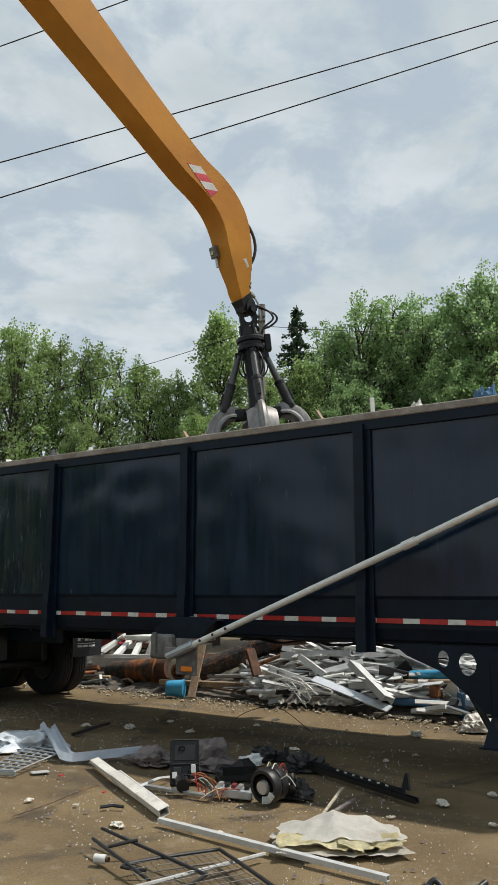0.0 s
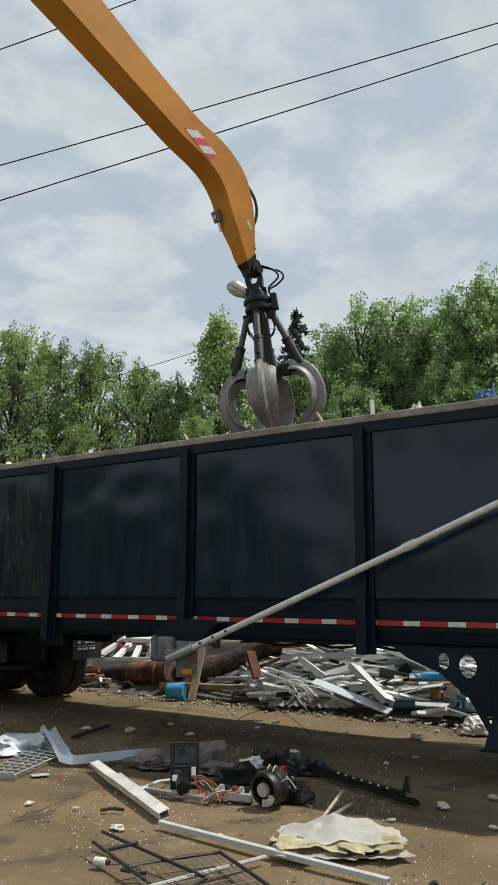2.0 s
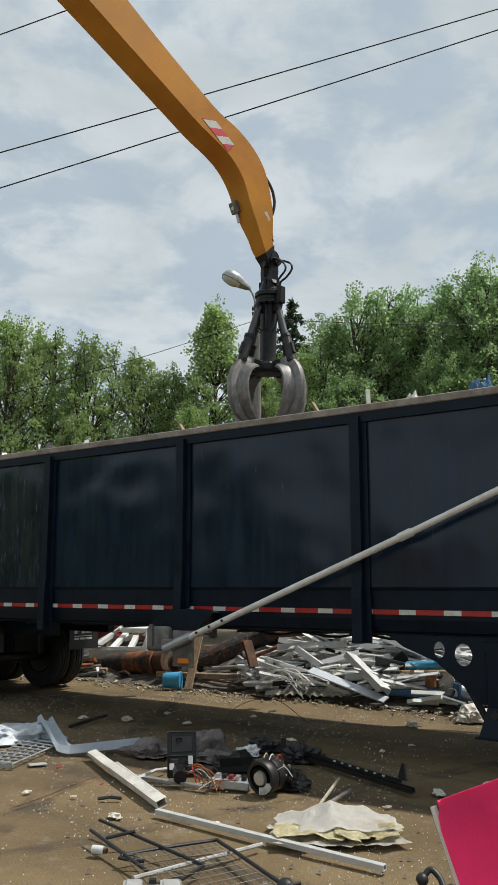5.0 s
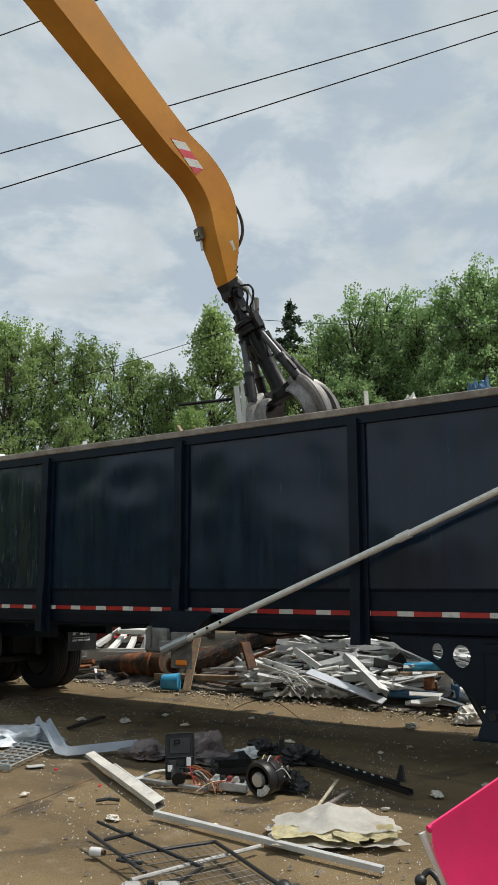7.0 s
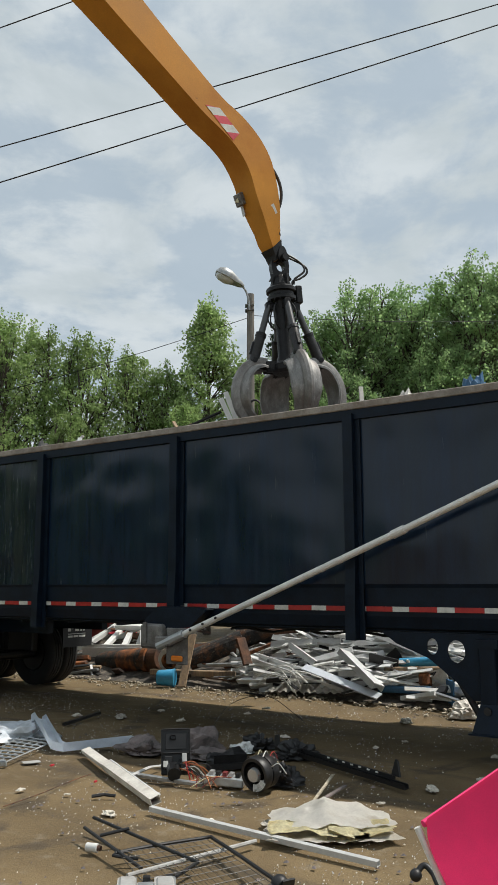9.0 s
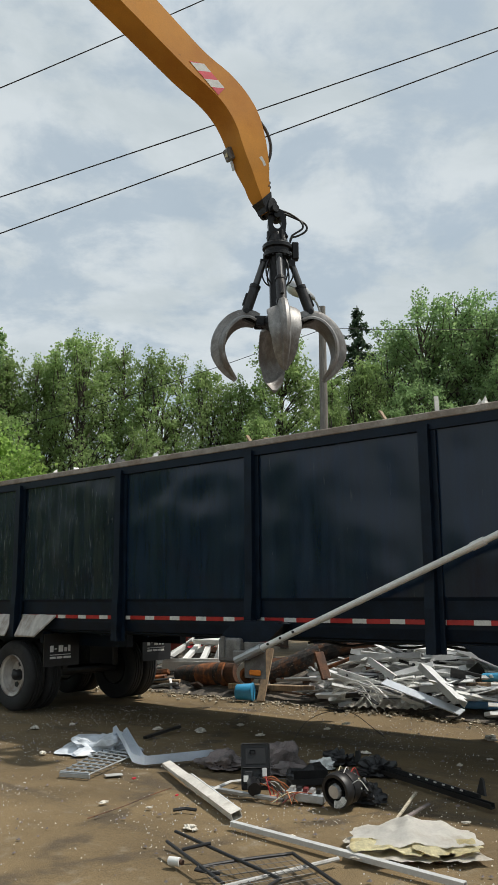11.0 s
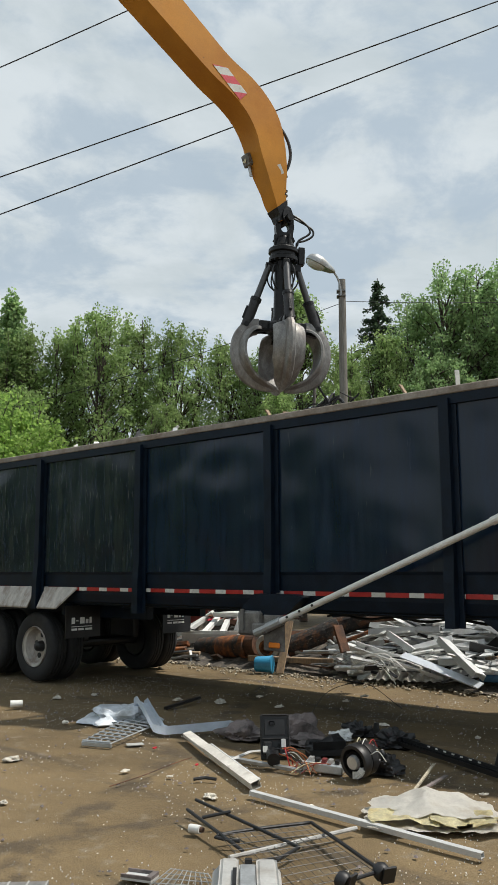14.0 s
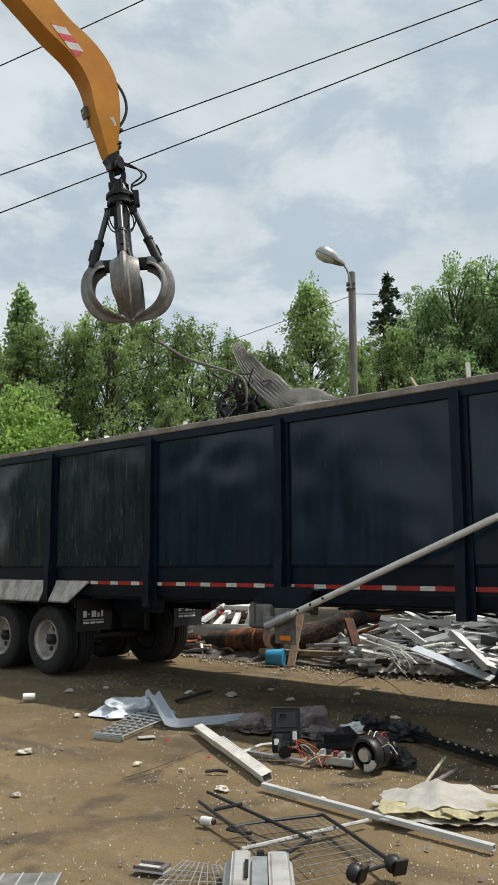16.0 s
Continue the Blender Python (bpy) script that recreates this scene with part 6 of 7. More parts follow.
def make_rail():
    th = thing("bumper_rail", pose(0, 0, 0), "long black plastic rail with slots and an upright tab", "rail")
    p, q = Vector((0.36, 8.52, 0.05)), Vector((1.31, 6.93, 0.04))
    part("rail", channel_between(p, q, 0.042, 0.04, 0.008, 0.2), M_BLACK, th)
    part("upper_rail", beam_between(p.lerp(q, 0.1) + Vector((0.035, 0.025, 0.03)), p.lerp(q, 0.9) + Vector((0.035, 0.025, 0.03)), 0.018, 0.03), M_BLACK, th)
    for k in range(7):
        c = p.lerp(q, 0.42 + k * 0.06) + Vector((0.025, 0.015, 0.036))
        part("slot", beam_between(c, c + (q - p).normalized() * 0.03, 0.008, 0.012), M_REFL, th)
    c = p.lerp(q, 0.9) + Vector((0.04, 0.03, 0.04))
    bm = prism([(-0.05, 0.0), (0.05, 0.0), (0.03, 0.12), (0.005, 0.13)], 0.02, Matrix.Translation(c) @ pose(0, 0, 0, 0, 0, -60))
    part("tab", bm, M_BLACK, th)
    c = p
    part("tab", prism([(-0.04, 0.0), (0.04, 0.0), (0.02, 0.12), (-0.02, 0.11)], 0.02, Matrix.Translation(c) @ pose(0, 0, 0, 0, 0, -40)), M_BLACK, th)


def make_insulation():
    """A torn foil-faced foam panel: a ridged top sheet, foam slabs and a lower skin."""
    th = thing("insulation_panel", pose(0.60, 5.86, 0, 0, 0, 0) @ Matrix.Diagonal((0.93, 1, 1, 1)), "torn white-faced insulation panel with yellow foam", "insulation panel")
    def sheet(name, x0, x1, y0, y1, fz, mat, thick, seed, n=26):
        bm = bmesh.new()
        rows = []
        for j in range(13):
            row = []
            for k in range(n):
                u, v = k / (n - 1), j / 12
                x = x0 + (x1 - x0) * u
                y = y0 + (y1 - y0) * v
                jag = 0.065 * noise.noise((x * 9, y * 9, seed))
                z = fz(u, v) + 0.035 * abs(noise.noise((x * 5 + seed, y * 5, 0))) + 0.014 * noise.noise((x * 17, y * 17, seed)) - 0.008
                row.append(bm.verts.new((x + (jag if k in (0, n - 1) else 0), y + (jag if j in (0, 12) else 0), max(z, 0.006 + thick))))
            rows.append(row)
        for a, b in zip(rows, rows[1:]):
            for k in range(n - 1):
                bm.faces.new((a[k], a[k + 1], b[k + 1], b[k]))
        bmesh.ops.solidify(bm, geom=list(bm.faces), thickness=thick)
        return part(name, bm, mat, th, smooth=True)
    def ridge(u, v):
        peak = max(0.0, 1 - abs(u - 0.46 - 0.06 * (v - 0.5)) / 0.40)
        fold = max(0.0, 1 - abs(u - 0.80) / 0.12)
        return 0.055 + 0.105 * peak ** 1.3 * (0.25 + 0.75 * v) + 0.03 * fold * v
    sheet("top_facing", -0.44, 0.45, -0.10, 0.36, ridge, M_FACING, 0.006, 1.5)
    sheet("foam_slab", -0.42, 0.10, -0.185, 0.05, lambda u, v: 0.056 + 0.015 * math.sin(u * 5) + 0.01 * v, M_FOAM, 0.035, 3.5)
    sheet("foam_slab", -0.05, 0.42, -0.205, 0.05, lambda u, v: 0.052 + 0.018 * math.sin(u * 7 + 1) + 0.01 * v, M_FOAM, 0.03, 5.5)
    sheet("bottom_facing", -0.45, 0.46, -0.25, 0.30, lambda u, v: 0.012 + 0.05 * abs(u - 0.5) * (1 - v), M_PAPER, 0.005, 9.5)


def make_rack():
    """A black tube frame with a wire mesh, tipped on the ground, on two rollers."""
    th = thing("wire_cart", pose(0, 0, 0), "black tubular cart frame with wire mesh tipped over", "cart")
    rails = [[(-0.97, 5.92, 0.10), (-0.24, 5.16, 0.05)], [(-1.0, 5.76, 0.08), (-0.56, 5.10, 0.04)], [(-0.60, 5.30, 0.03), (-0.74, 5.34, 0.05), (-0.24, 5.58, 0.06), (-0.14, 5.52, 0.06), (0.20, 4.74, 0.08)],
             [(-0.88, 5.62, 0.07), (-0.70, 5.66, 0.10)], [(-0.24, 5.16, 0.05), (-0.36, 4.95, 0.04)], [(0.0, 4.62, 0.05), (0.20, 4.72, 0.08)]]
    for r in rails:
        pts = smooth_line(r, 4) if len(r) > 2 else r
        part("frame_tube", tube(pts, 0.011, 8), M_BLACK, th, smooth=True)
    a, b, c, d = (Vector(p) for p in ((-0.72, 5.33, 0.05), (-0.20, 5.56, 0.055), (0.18, 4.76, 0.06), (-0.35, 4.45, 0.04)))
    for k in range(13):
        t = k / 12
        part("mesh_wire", tube([a.lerp(b, t), d.lerp(c, t)], 0.002, 4), M_BLACK, th)
    for k in range(11):
        t = k / 10
        part("mesh_wire", tube([a.lerp(d, t) + Vector((0, 0, 0.004)), b.lerp(c, t) + Vector((0, 0, 0.004))], 0.002, 4), M_BLACK, th)
    for p, turn in (((0.21, 4.72, 0.075), 30), ((0.01, 4.62, 0.06), 60)):
        bm = lathe([(0.001, -0.026), (0.038, -0.026), (0.046, -0.013), (0.046, 0.018), (0.036, 0.034), (0.001, 0.034)], 20)
        part("roller", bm, M_BLACK, th, "black plastic roller", smooth=True, m=pose(*p, 20, 0, turn))
        part("bracket", box((-0.015, -0.042, -0.04), (0.06, -0.028, 0.048)), M_BLACK, th, m=pose(*p, 20, 0, turn))
    single("grey_rod", tube([(-0.62, 4.95, 0.05), (0.10, 5.62, 0.03)], 0.014, 8), M_GREYPL, "grey plastic rod under the cart", "rod", smooth=True)
    bh = thing("white_housing", pose(-0.47, 4.54, 0, 0, 0, 6), "white plastic appliance housing with a grey insert", "housing")
    part("shell", box((-0.19, -0.30, 0.0), (0.17, 0.22, 0.09), pose(0, 0, 0, 0, 0, 0), 0.035), M_GREYPL, bh)
    part("ridge", box((-0.15, -0.31, 0.10), (-0.05, 0.20, 0.125), None, 0.018), M_GREYPL, bh)
    part("ridge", box((0.04, -0.31, 0.10), (0.15, 0.18, 0.12), None, 0.018), M_GREYPL, bh)
    part("insert", box((-0.045, -0.30, 0.10), (0.035, 0.12, 0.115), None, 0.004), M_STEEL, bh, "grey insert")
    for x in (-0.12, -0.02, 0.10):
        part("notch", box((x, 0.19, 0.09), (x + 0.04, 0.226, 0.112)), M_BLACK, bh)
    part("slot", box((-0.08, -0.25, 0.136), (-0.06, 0.0, 0.139)), M_BLACK, bh)


def make_handle():
    """A curled black tube with a ball grip, lying by the cart."""
    th = thing("grab_handle", pose(0.96, 4.9, 0), "curled black tube handle with a ball grip", "handle")
    bm = bmesh.new()
    bmesh.ops.create_uvsphere(bm, u_segments=18, v_segments=12, radius=0.034)
    part("ball_grip", bm, M_BLACK, th, smooth=True, m=pose(0, 0, 0.055))
    part("tube", tube(smooth_line([(0.0, 0.0, 0.06), (0.05, 0.015, 0.10), (0.09, -0.02, 0.07), (0.11, -0.09, 0.03), (0.20, -0.06, 0.04), (0.34, 0.05, 0.08)], 5), 0.017, 10), M_BLACK, th, smooth=True)
    part("collar", tube([(0.105, -0.09, 0.03), (0.15, -0.08, 0.035)], 0.024, 10), M_GREASE, th)


def make_small():
    can = thing("spool", pose(-0.91, 5.53, 0.027, 0, 0, 70) @ Matrix.Scale(0.76, 4), "small white plastic spool with a dark cap", "spool")
    part("drum", lathe([(0.001, -0.05), (0.035, -0.05), (0.035, 0.05), (0.001, 0.05)], 16), M_WHITE, can, smooth=True)
    part("cap", lathe([(0.001, -0.08), (0.02, -0.08), (0.022, -0.051), (0.001, -0.051)], 12), M_RUST, can)
    tr = thing("small_tray", pose(-1.08, 4.74, 0, 0, 0, -14), "small grey-green plastic tray on the dirt", "tray")
    part("base", box((-0.09, -0.05, 0.0), (0.09, 0.05, 0.012)), M_PALE, tr)
    for lo, hi in (((-0.09, 0.04, 0.0125), (0.09, 0.05, 0.03)), ((-0.09, -0.05, 0.0125), (0.09, -0.04, 0.03)), ((0.06, -0.039, 0.0125), (0.09, 0.039, 0.03))):
        part("edge", box(lo, hi), M_CLOTH, tr)
    cl = thing("clear_panel", pose(-1.78, 4.47, 0, 0, 0, 8), "scuffed clear plastic ribbed panel on dirt", "panel")
    part("sheet", box((-0.26, -0.10, 0.0), (0.26, 0.10, 0.02), None, 0.004), M_CASTING, cl)
    for k in range(6):
        part("rib", box((-0.25 + k * 0.1, -0.10, 0.0202), (-0.242 + k * 0.1, 0.10, 0.023)), M_GREYPL, cl)
    make_grate("fence_mesh", (-0.93, 4.86), (-1.02, 4.50), (-0.60, 4.50), (-0.72, 4.80), 5, 9, 0.003, M_STEEL, "flattened thin grey wire mesh on dirt", 0.012)
    make_grate("shelf_grate", (-2.40, 8.06), (-2.11, 7.98), (-1.88, 9.02), (-2.27, 9.32), 4, 9, 0.009, M_STEEL, "grey moulded shelf grate on the dirt", 0.04)
    single("grate_lip", box((-0.16, -0.012, 0.0), (0.16, 0.012, 0.045), pose(-2.255, 8.02, 0, 0, 0, -15), 0.006), M_STEEL, "grey lip of a shelf grate", "grate")
    single("plastic_scrap", box((-0.08, -0.05, 0.0), (0.08, 0.05, 0.006), pose(-1.92, 8.15, 0, 0, 0, 25)), M_GREYPL, "flat grey plastic scrap on the dirt", "plastic")
    rng = random.Random(21)
    spots = [(-2.84, 7.43, 0.085), (-2.39, 6.11, 0.045), (-2.94, 9.2, 0.06), (-1.45, 10.7, 0.11), (-2.01, 10.85, 0.07), (-0.94, 6.38, 0.07), (0.48, 9.31, 0.06), (1.52, 7.0, 0.08),
             (1.95, 10.2, 0.13), (-1.75, 7.1, 0.045), (-1.35, 6.95, 0.03), (1.35, 8.7, 0.05), (2.0, 7.3, 0.06), (0.35, 11.3, 0.06), (1.7, 9.0, 0.04), (-0.7, 10.4, 0.07), 
             (-1.0, 11.2, 0.06), (0.1, 10.9, 0.05), (1.05, 6.6, 0.035), (1.75, 6.4, 0.04), (-3.6, 10.9, 0.07), (-3.2, 11.2, 0.06), (2.4, 8.2, 0.06), (-0.2, 6.2, 0.03), ]
    for i, (x, y, r) in enumerate(spots):
        ob = crumple("rubble_piece", (r * 0.8, r * 0.5, r * 0.34), M_CONC, "pale broken rubble piece on the dirt", "rubble", pose(x, y, 0, 0, 0, rng.uniform(0, 180)), 1.7 * i, rough=0.6)
        ob["group"] = "loose rubble pieces"
    single("red_scrap", beam_between((-1.70, 7.95, 0.01), (-1.68, 7.98, 0.015), 0.025, 0.01), M_REDP, "small red plastic scrap on dirt", "plastic")
    single("red_scrap", beam_between((-1.20, 7.32, 0.01), (-1.185, 7.34, 0.015), 0.018, 0.01), M_REDP, "small red plastic scrap on dirt", "plastic")


def scatter_chips():
    """Crumbs of plastic and plaster all over the yard."""
    rng = np.random.default_rng(4)
    for name, mat, n, lo, hi, label in (("white_chips", M_CONC, 5200, 0.002, 0.0075, "white crumbs scattered over the dirt"), ("dark_chips", M_CLOTH, 1500, 0.005, 0.02, "dark crumbs scattered over the dirt"), ("glass_chips", M_FILM, 3500, 0.002, 0.0055, "glassy crumbs scattered over the dirt")):
        x, y = rng.uniform(-5.5, 4.5, n * 3), 3.6 + 9.5 * rng.uniform(0, 1, n * 3) ** 1.15
        keep = [i for i in range(n * 3) if noise.noise((x[i] * 0.8, y[i] * 0.8, 5)) + 0.5 * noise.noise((x[i] * 2.5, y[i] * 2.5, 9)) + rng.uniform(-0.45, 0.45) > 0.12][:n]
        r = lo + (hi - lo) * rng.uniform(0, 1, len(keep)) ** 2.5
        a = rng.uniform(0, math.tau, len(keep))
        v, f = [], []
        for j, i in enumerate(keep):
            px, py, q = x[i], y[i], r[j] * (0.8 + y[i] / 14)
            c, s = math.cos(a[j]), math.sin(a[j])
            b = len(v)
            v += [(px + q * c, py + q * s, -0.004), (px - q * s * 0.7, py + q * c * 0.7, -0.004), (px - q * c, py - q * s, -0.004), (px + q * s * 0.7, py - q * c * 0.7, -0.004), (px + q * 0.2, py + q * 0.1, q * 0.5)]
            f += [(b, b + 1, b + 4), (b + 1, b + 2, b + 4), (b + 2, b + 3, b + 4), (b + 3, b, b + 4)]
        me = bpy.data.meshes.new(name)
        me.from_pydata(v, [], f)
        me.materials.append(mat)
        tagged(new(name, me), label, "crumbs", kind="stuff")


make_downspout()
make_ground_bars()
make_trim()
make_control_box()
make_motor()
make_rail()
make_insulation()
make_rack()
make_handle()
make_small()
scatter_chips()


# ---- load in the trailer ----
M_ZINC = material("dull_zinc", (0.66, 0.65, 0.62), 0.55, 0.0, 0.12, 6, 60, 0.1, (0.33, 0.31, 0.28), 0.6, 2.5)
def make_load():
    bm = bmesh.new()
    rows = []
    for j in range(11):
        row = []
        for k in range(90):
            s, y = S0 + 0.1 + k * (S1 - S0 - 0.2) / 89, 0.12 + j * (WIDE - 0.24) / 10
            z = 2.95 + 0.28 * noise.noise((s * 0.9, y * 0.9, 3)) + 0.14 * noise.noise((s * 4, y * 4, 8))
            row.append(bm.verts.new((s, y, min(z, 3.3))))
        rows.append(row)
    for a, b in zip(rows, rows[1:]):
        for k in range(89):
            bm.faces.new((a[k], a[k + 1], b[k + 1], b[k]))
    single("scrap_load", bm, M_CLOTH, "mixed scrap filling the open trailer", "scrap", kind="stuff", m=TRAILER)
    rng = random.Random(31)
    def stick(name, p, q, w, h, mat, label):
        p, q = TRAILER @ Vector(p), TRAILER @ Vector(q)
        bm = beam_between(p, q, w, h)
        o = p.copy()
        for v in bm.verts:
            v.co -= o
        single(name, bm, mat, label, "scrap", "pieces on the load", m=Matrix.Translation(o))
    stick("trim_offcut", (1.2, 0.9, 3.2), (1.75, 1.2, 3.78), 0.06, 0.03, M_WHITE, "white trim offcut poking above the rail")
    stick("trim_offcut", (2.6, 1.0, 3.1), (3.1, 1.4, 3.72), 0.09, 0.05, M_WHITE, "white trim offcut poking above the rail")
    stick("wood_offcut", (3.85, 1.2, 3.3), (3.42, 1.3, 3.82), 0.05, 0.02, M_WOOD, "orange wood offcut poking above the rail")
    stick("black_bar", (3.2, 1.0, 3.66), (4.5, 1.1, 3.62), 0.035, 0.035, M_GREASE, "dark bent bar lying across the load")
    stick("wood_splinter", (6.0, 1.2, 3.25), (5.60, 1.25, 3.84), 0.055, 0.02, M_WOOD, "pale splintered board poking above the rail")
    stick("wood_splinter", (6.42, 1.2, 3.2), (6.36, 1.25, 3.90), 0.05, 0.02, M_PAPER, "pale splintered board poking above the rail")
    stick("trim_offcut", (0.4, 0.8, 3.2), (0.15, 0.9, 3.66), 0.08, 0.04, M_PALE, "grey trim offcut poking above the rail")
    stick("trim_offcut", (2.1, 0.8, 3.2), (2.0, 0.9, 3.68), 0.06, 0.04, M_PALE, "grey trim offcut poking above the rail")
    stick("wood_offcut", (4.05, 1.1, 3.3), (3.85, 1.2, 3.72), 0.10, 0.03, M_WOOD, "brown wood offcut poking above the rail")
    stick("black_bar", (3.7, 1.0, 3.45), (4.3, 1.2, 3.68), 0.04, 0.04, M_GREASE, "dark bent bar lying across the load")
    stick("trim_offcut", (4.4, 1.0, 3.3), (4.15, 1.2, 3.70), 0.12, 0.03, M_PALE, "grey trim offcut poking above the rail")
    for i, (s, y, r, mat) in enumerate(((7.75, 1.2, 0.20, M_DKBLUE), (6.9, 1.3, 0.22, M_PAPER), (5.0, 1.4, 0.25, M_PALE), (2.9, 1.5, 0.22, M_FILM), (0.9, 1.2, 0.20, M_CASTING), (-0.9, 1.2, 0.20, M_GREYPL))):
        p = TRAILER @ Vector((s, y, 3.18))
        crumple("crushed_scrap", (r, r * 0.7, 0.46 if i else 0.52), mat, "crushed scrap showing over the trailer rail", "scrap", pose(*p), 2.9 * i + 0.3, rough=0.45)


def corrugated(w, h, waves, bend, mat, name, label):
    """A ribbed roofing sheet, bent along its length."""
    bm = bmesh.new()
    n = waves * 4
    rows = []
    for j in range(11):
        v = j / 10
        row = []
        for k in range(n + 1):
            u = k / n
            y = 0.03 * math.sin(u * waves * math.tau) + bend * (v - 0.5) ** 2 * 2
            fan = 1 - 0.25 * v
            row.append(bm.verts.new(((u - 0.5) * w * fan, y, (v - 0.5) * h + 0.05 * math.sin(u * 6))))
        rows.append(row)
    for a, b in zip(rows, rows[1:]):
        for k in range(n):
            bm.faces.new((a[k], a[k + 1], b[k + 1], b[k]))
    bmesh.ops.solidify(bm, geom=list(bm.faces), thickness=0.006)
    return single(name, bm, mat, label, "metal sheet", smooth=True)


def curled_sheet(mat, name, label):
    """A ribbed sheet torn to a point: it stands at its tip, curls over and runs out flat, the corner at the origin."""
    def bend(p0, p1, p2, v):
        return Vector(p0) * (1 - v) ** 2 + Vector(p1) * 2 * v * (1 - v) + Vector(p2) * v * v
    bm = bmesh.new()
    rows = []
    nv, nu = 18, 40
    lay = pose(0, 0, 0, -38, 0, 0) @ Matrix.Diagonal((1.25, 1.25, 1.45, 1))
    for j in range(nv + 1):
        v = j / nv
        hi, lo = bend((0.10, 0.10, 1.52), (0.25, 0.0, 0.30), (1.32, 0.25, 0.10), v), bend((-0.04, 0.0, 1.42), (-0.10, -0.15, -0.25), (1.15, 0.0, -0.45), v)
        jag = 0.06 * noise.noise((v * 7, 1.0, 2.0))
        row = []
        for k in range(nu + 1):
            u = k / nu
            p = hi.lerp(lo, u) + Vector((jag * (1 - u), 0.04 * math.sin(u * 8 * math.tau), jag * (1 - u)))
            row.append(bm.verts.new(lay @ p))
        rows.append(row)
    for a, b in zip(rows, rows[1:]):
        for k in range(nu):
            bm.faces.new((a[k], a[k + 1], b[k + 1], b[k]))
    bmesh.ops.solidify(bm, geom=list(bm.faces), thickness=0.006)
    return single(name, bm, mat, label, "metal sheet", smooth=True)


def make_tangle():
    rng = random.Random(44)
    th = thing("scrap_tangle", pose(0, 0, 0), "tangled black cables and bent metal parts", "scrap")
    for k in range(46):
        a = Vector((rng.gauss(0, 0.15), rng.gauss(0, 0.14), rng.gauss(-0.14, 0.14)))
        pts = [a]
        for _ in range(4):
            a = a + Vector((rng.gauss(0, 0.13), rng.gauss(0, 0.10), rng.gauss(0, 0.11)))
            pts.append(a)
        part("strand", tube(smooth_line(pts, 4), rng.choice((0.006, 0.009, 0.014, 0.022)), 6), rng.choice((M_BLACK, M_GREASE, M_BLACK, M_BLACK, M_CYL)), th)
    for k in range(20):
        p = Vector((rng.gauss(0, 0.2), rng.gauss(0, 0.12), rng.gauss(-0.18, 0.12)))
        r = rng.uniform(0.05, 0.12)
        bm = box((-r, -r * 0.6, -r * 0.5), (r, r * 0.6, r * 0.5), pose(*p, rng.uniform(-60, 60), rng.uniform(-60, 60), rng.uniform(0, 180)), 0.01)
        part("lump", bm, rng.choice((M_BLACK, M_CLOTH, M_GREASE, M_BLACK)), th)
    ring = [(0.1 + 0.09 * math.cos(a), 0.0, 0.16 + 0.11 * math.sin(a)) for a in [i * math.tau / 16 for i in range(17)]]
    part("ring", tube(ring, 0.022, 8), M_BLACK, th, smooth=True)
    return th


def make_boards():
    th = thing("board_bundle", pose(0, 0, 0), "white grooved boards standing in the load", "boards")
    for k in range(4):
        part("board", box((k * 0.075 - 0.15, -0.02 + 0.01 * k, -0.5), (k * 0.075 - 0.085, 0.01 + 0.01 * k, 0.28 + 0.05 * (k % 2)), pose(0, 0, 0, 0, -10 + 3 * k, 0)), M_WHITE, th)
    part("bent_rod", tube(smooth_line([(0.1, 0, -0.3), (0.16, 0, 0.05), (0.28, 0, 0.12), (0.36, 0, -0.05), (0.3, 0, -0.3)], 4), 0.015, 6), M_BLACK, th)
    part("rod", tube([(-0.9, 0, -0.05), (-0.2, 0, 0.08)], 0.02, 6), M_GREASE, th)
    return th


make_load()
TANGLE = make_tangle()
SHEET = curled_sheet(M_ZINC, "corrugated_sheet", "bent grey corrugated metal sheet dragged from the load")
SHEET_B = corrugated(0.55, 0.55, 7, 0.10, M_ZINC, "corrugated_sheet", "small bent corrugated metal sheet in the load")
PIPE = single("bent_pipe", tube(smooth_line([(-1.15, 0, 0.62), (-0.75, 0, 0.36), (-0.3, 0, 0.2), (0.0, 0, 0.08), (0.1, 0, -0.1), (0.1, 0, -0.4)], 5), 0.022, 10), M_POLE, "long bent dark pipe sticking out of the load", "pipe", smooth=True)
BOARDS = make_boards()


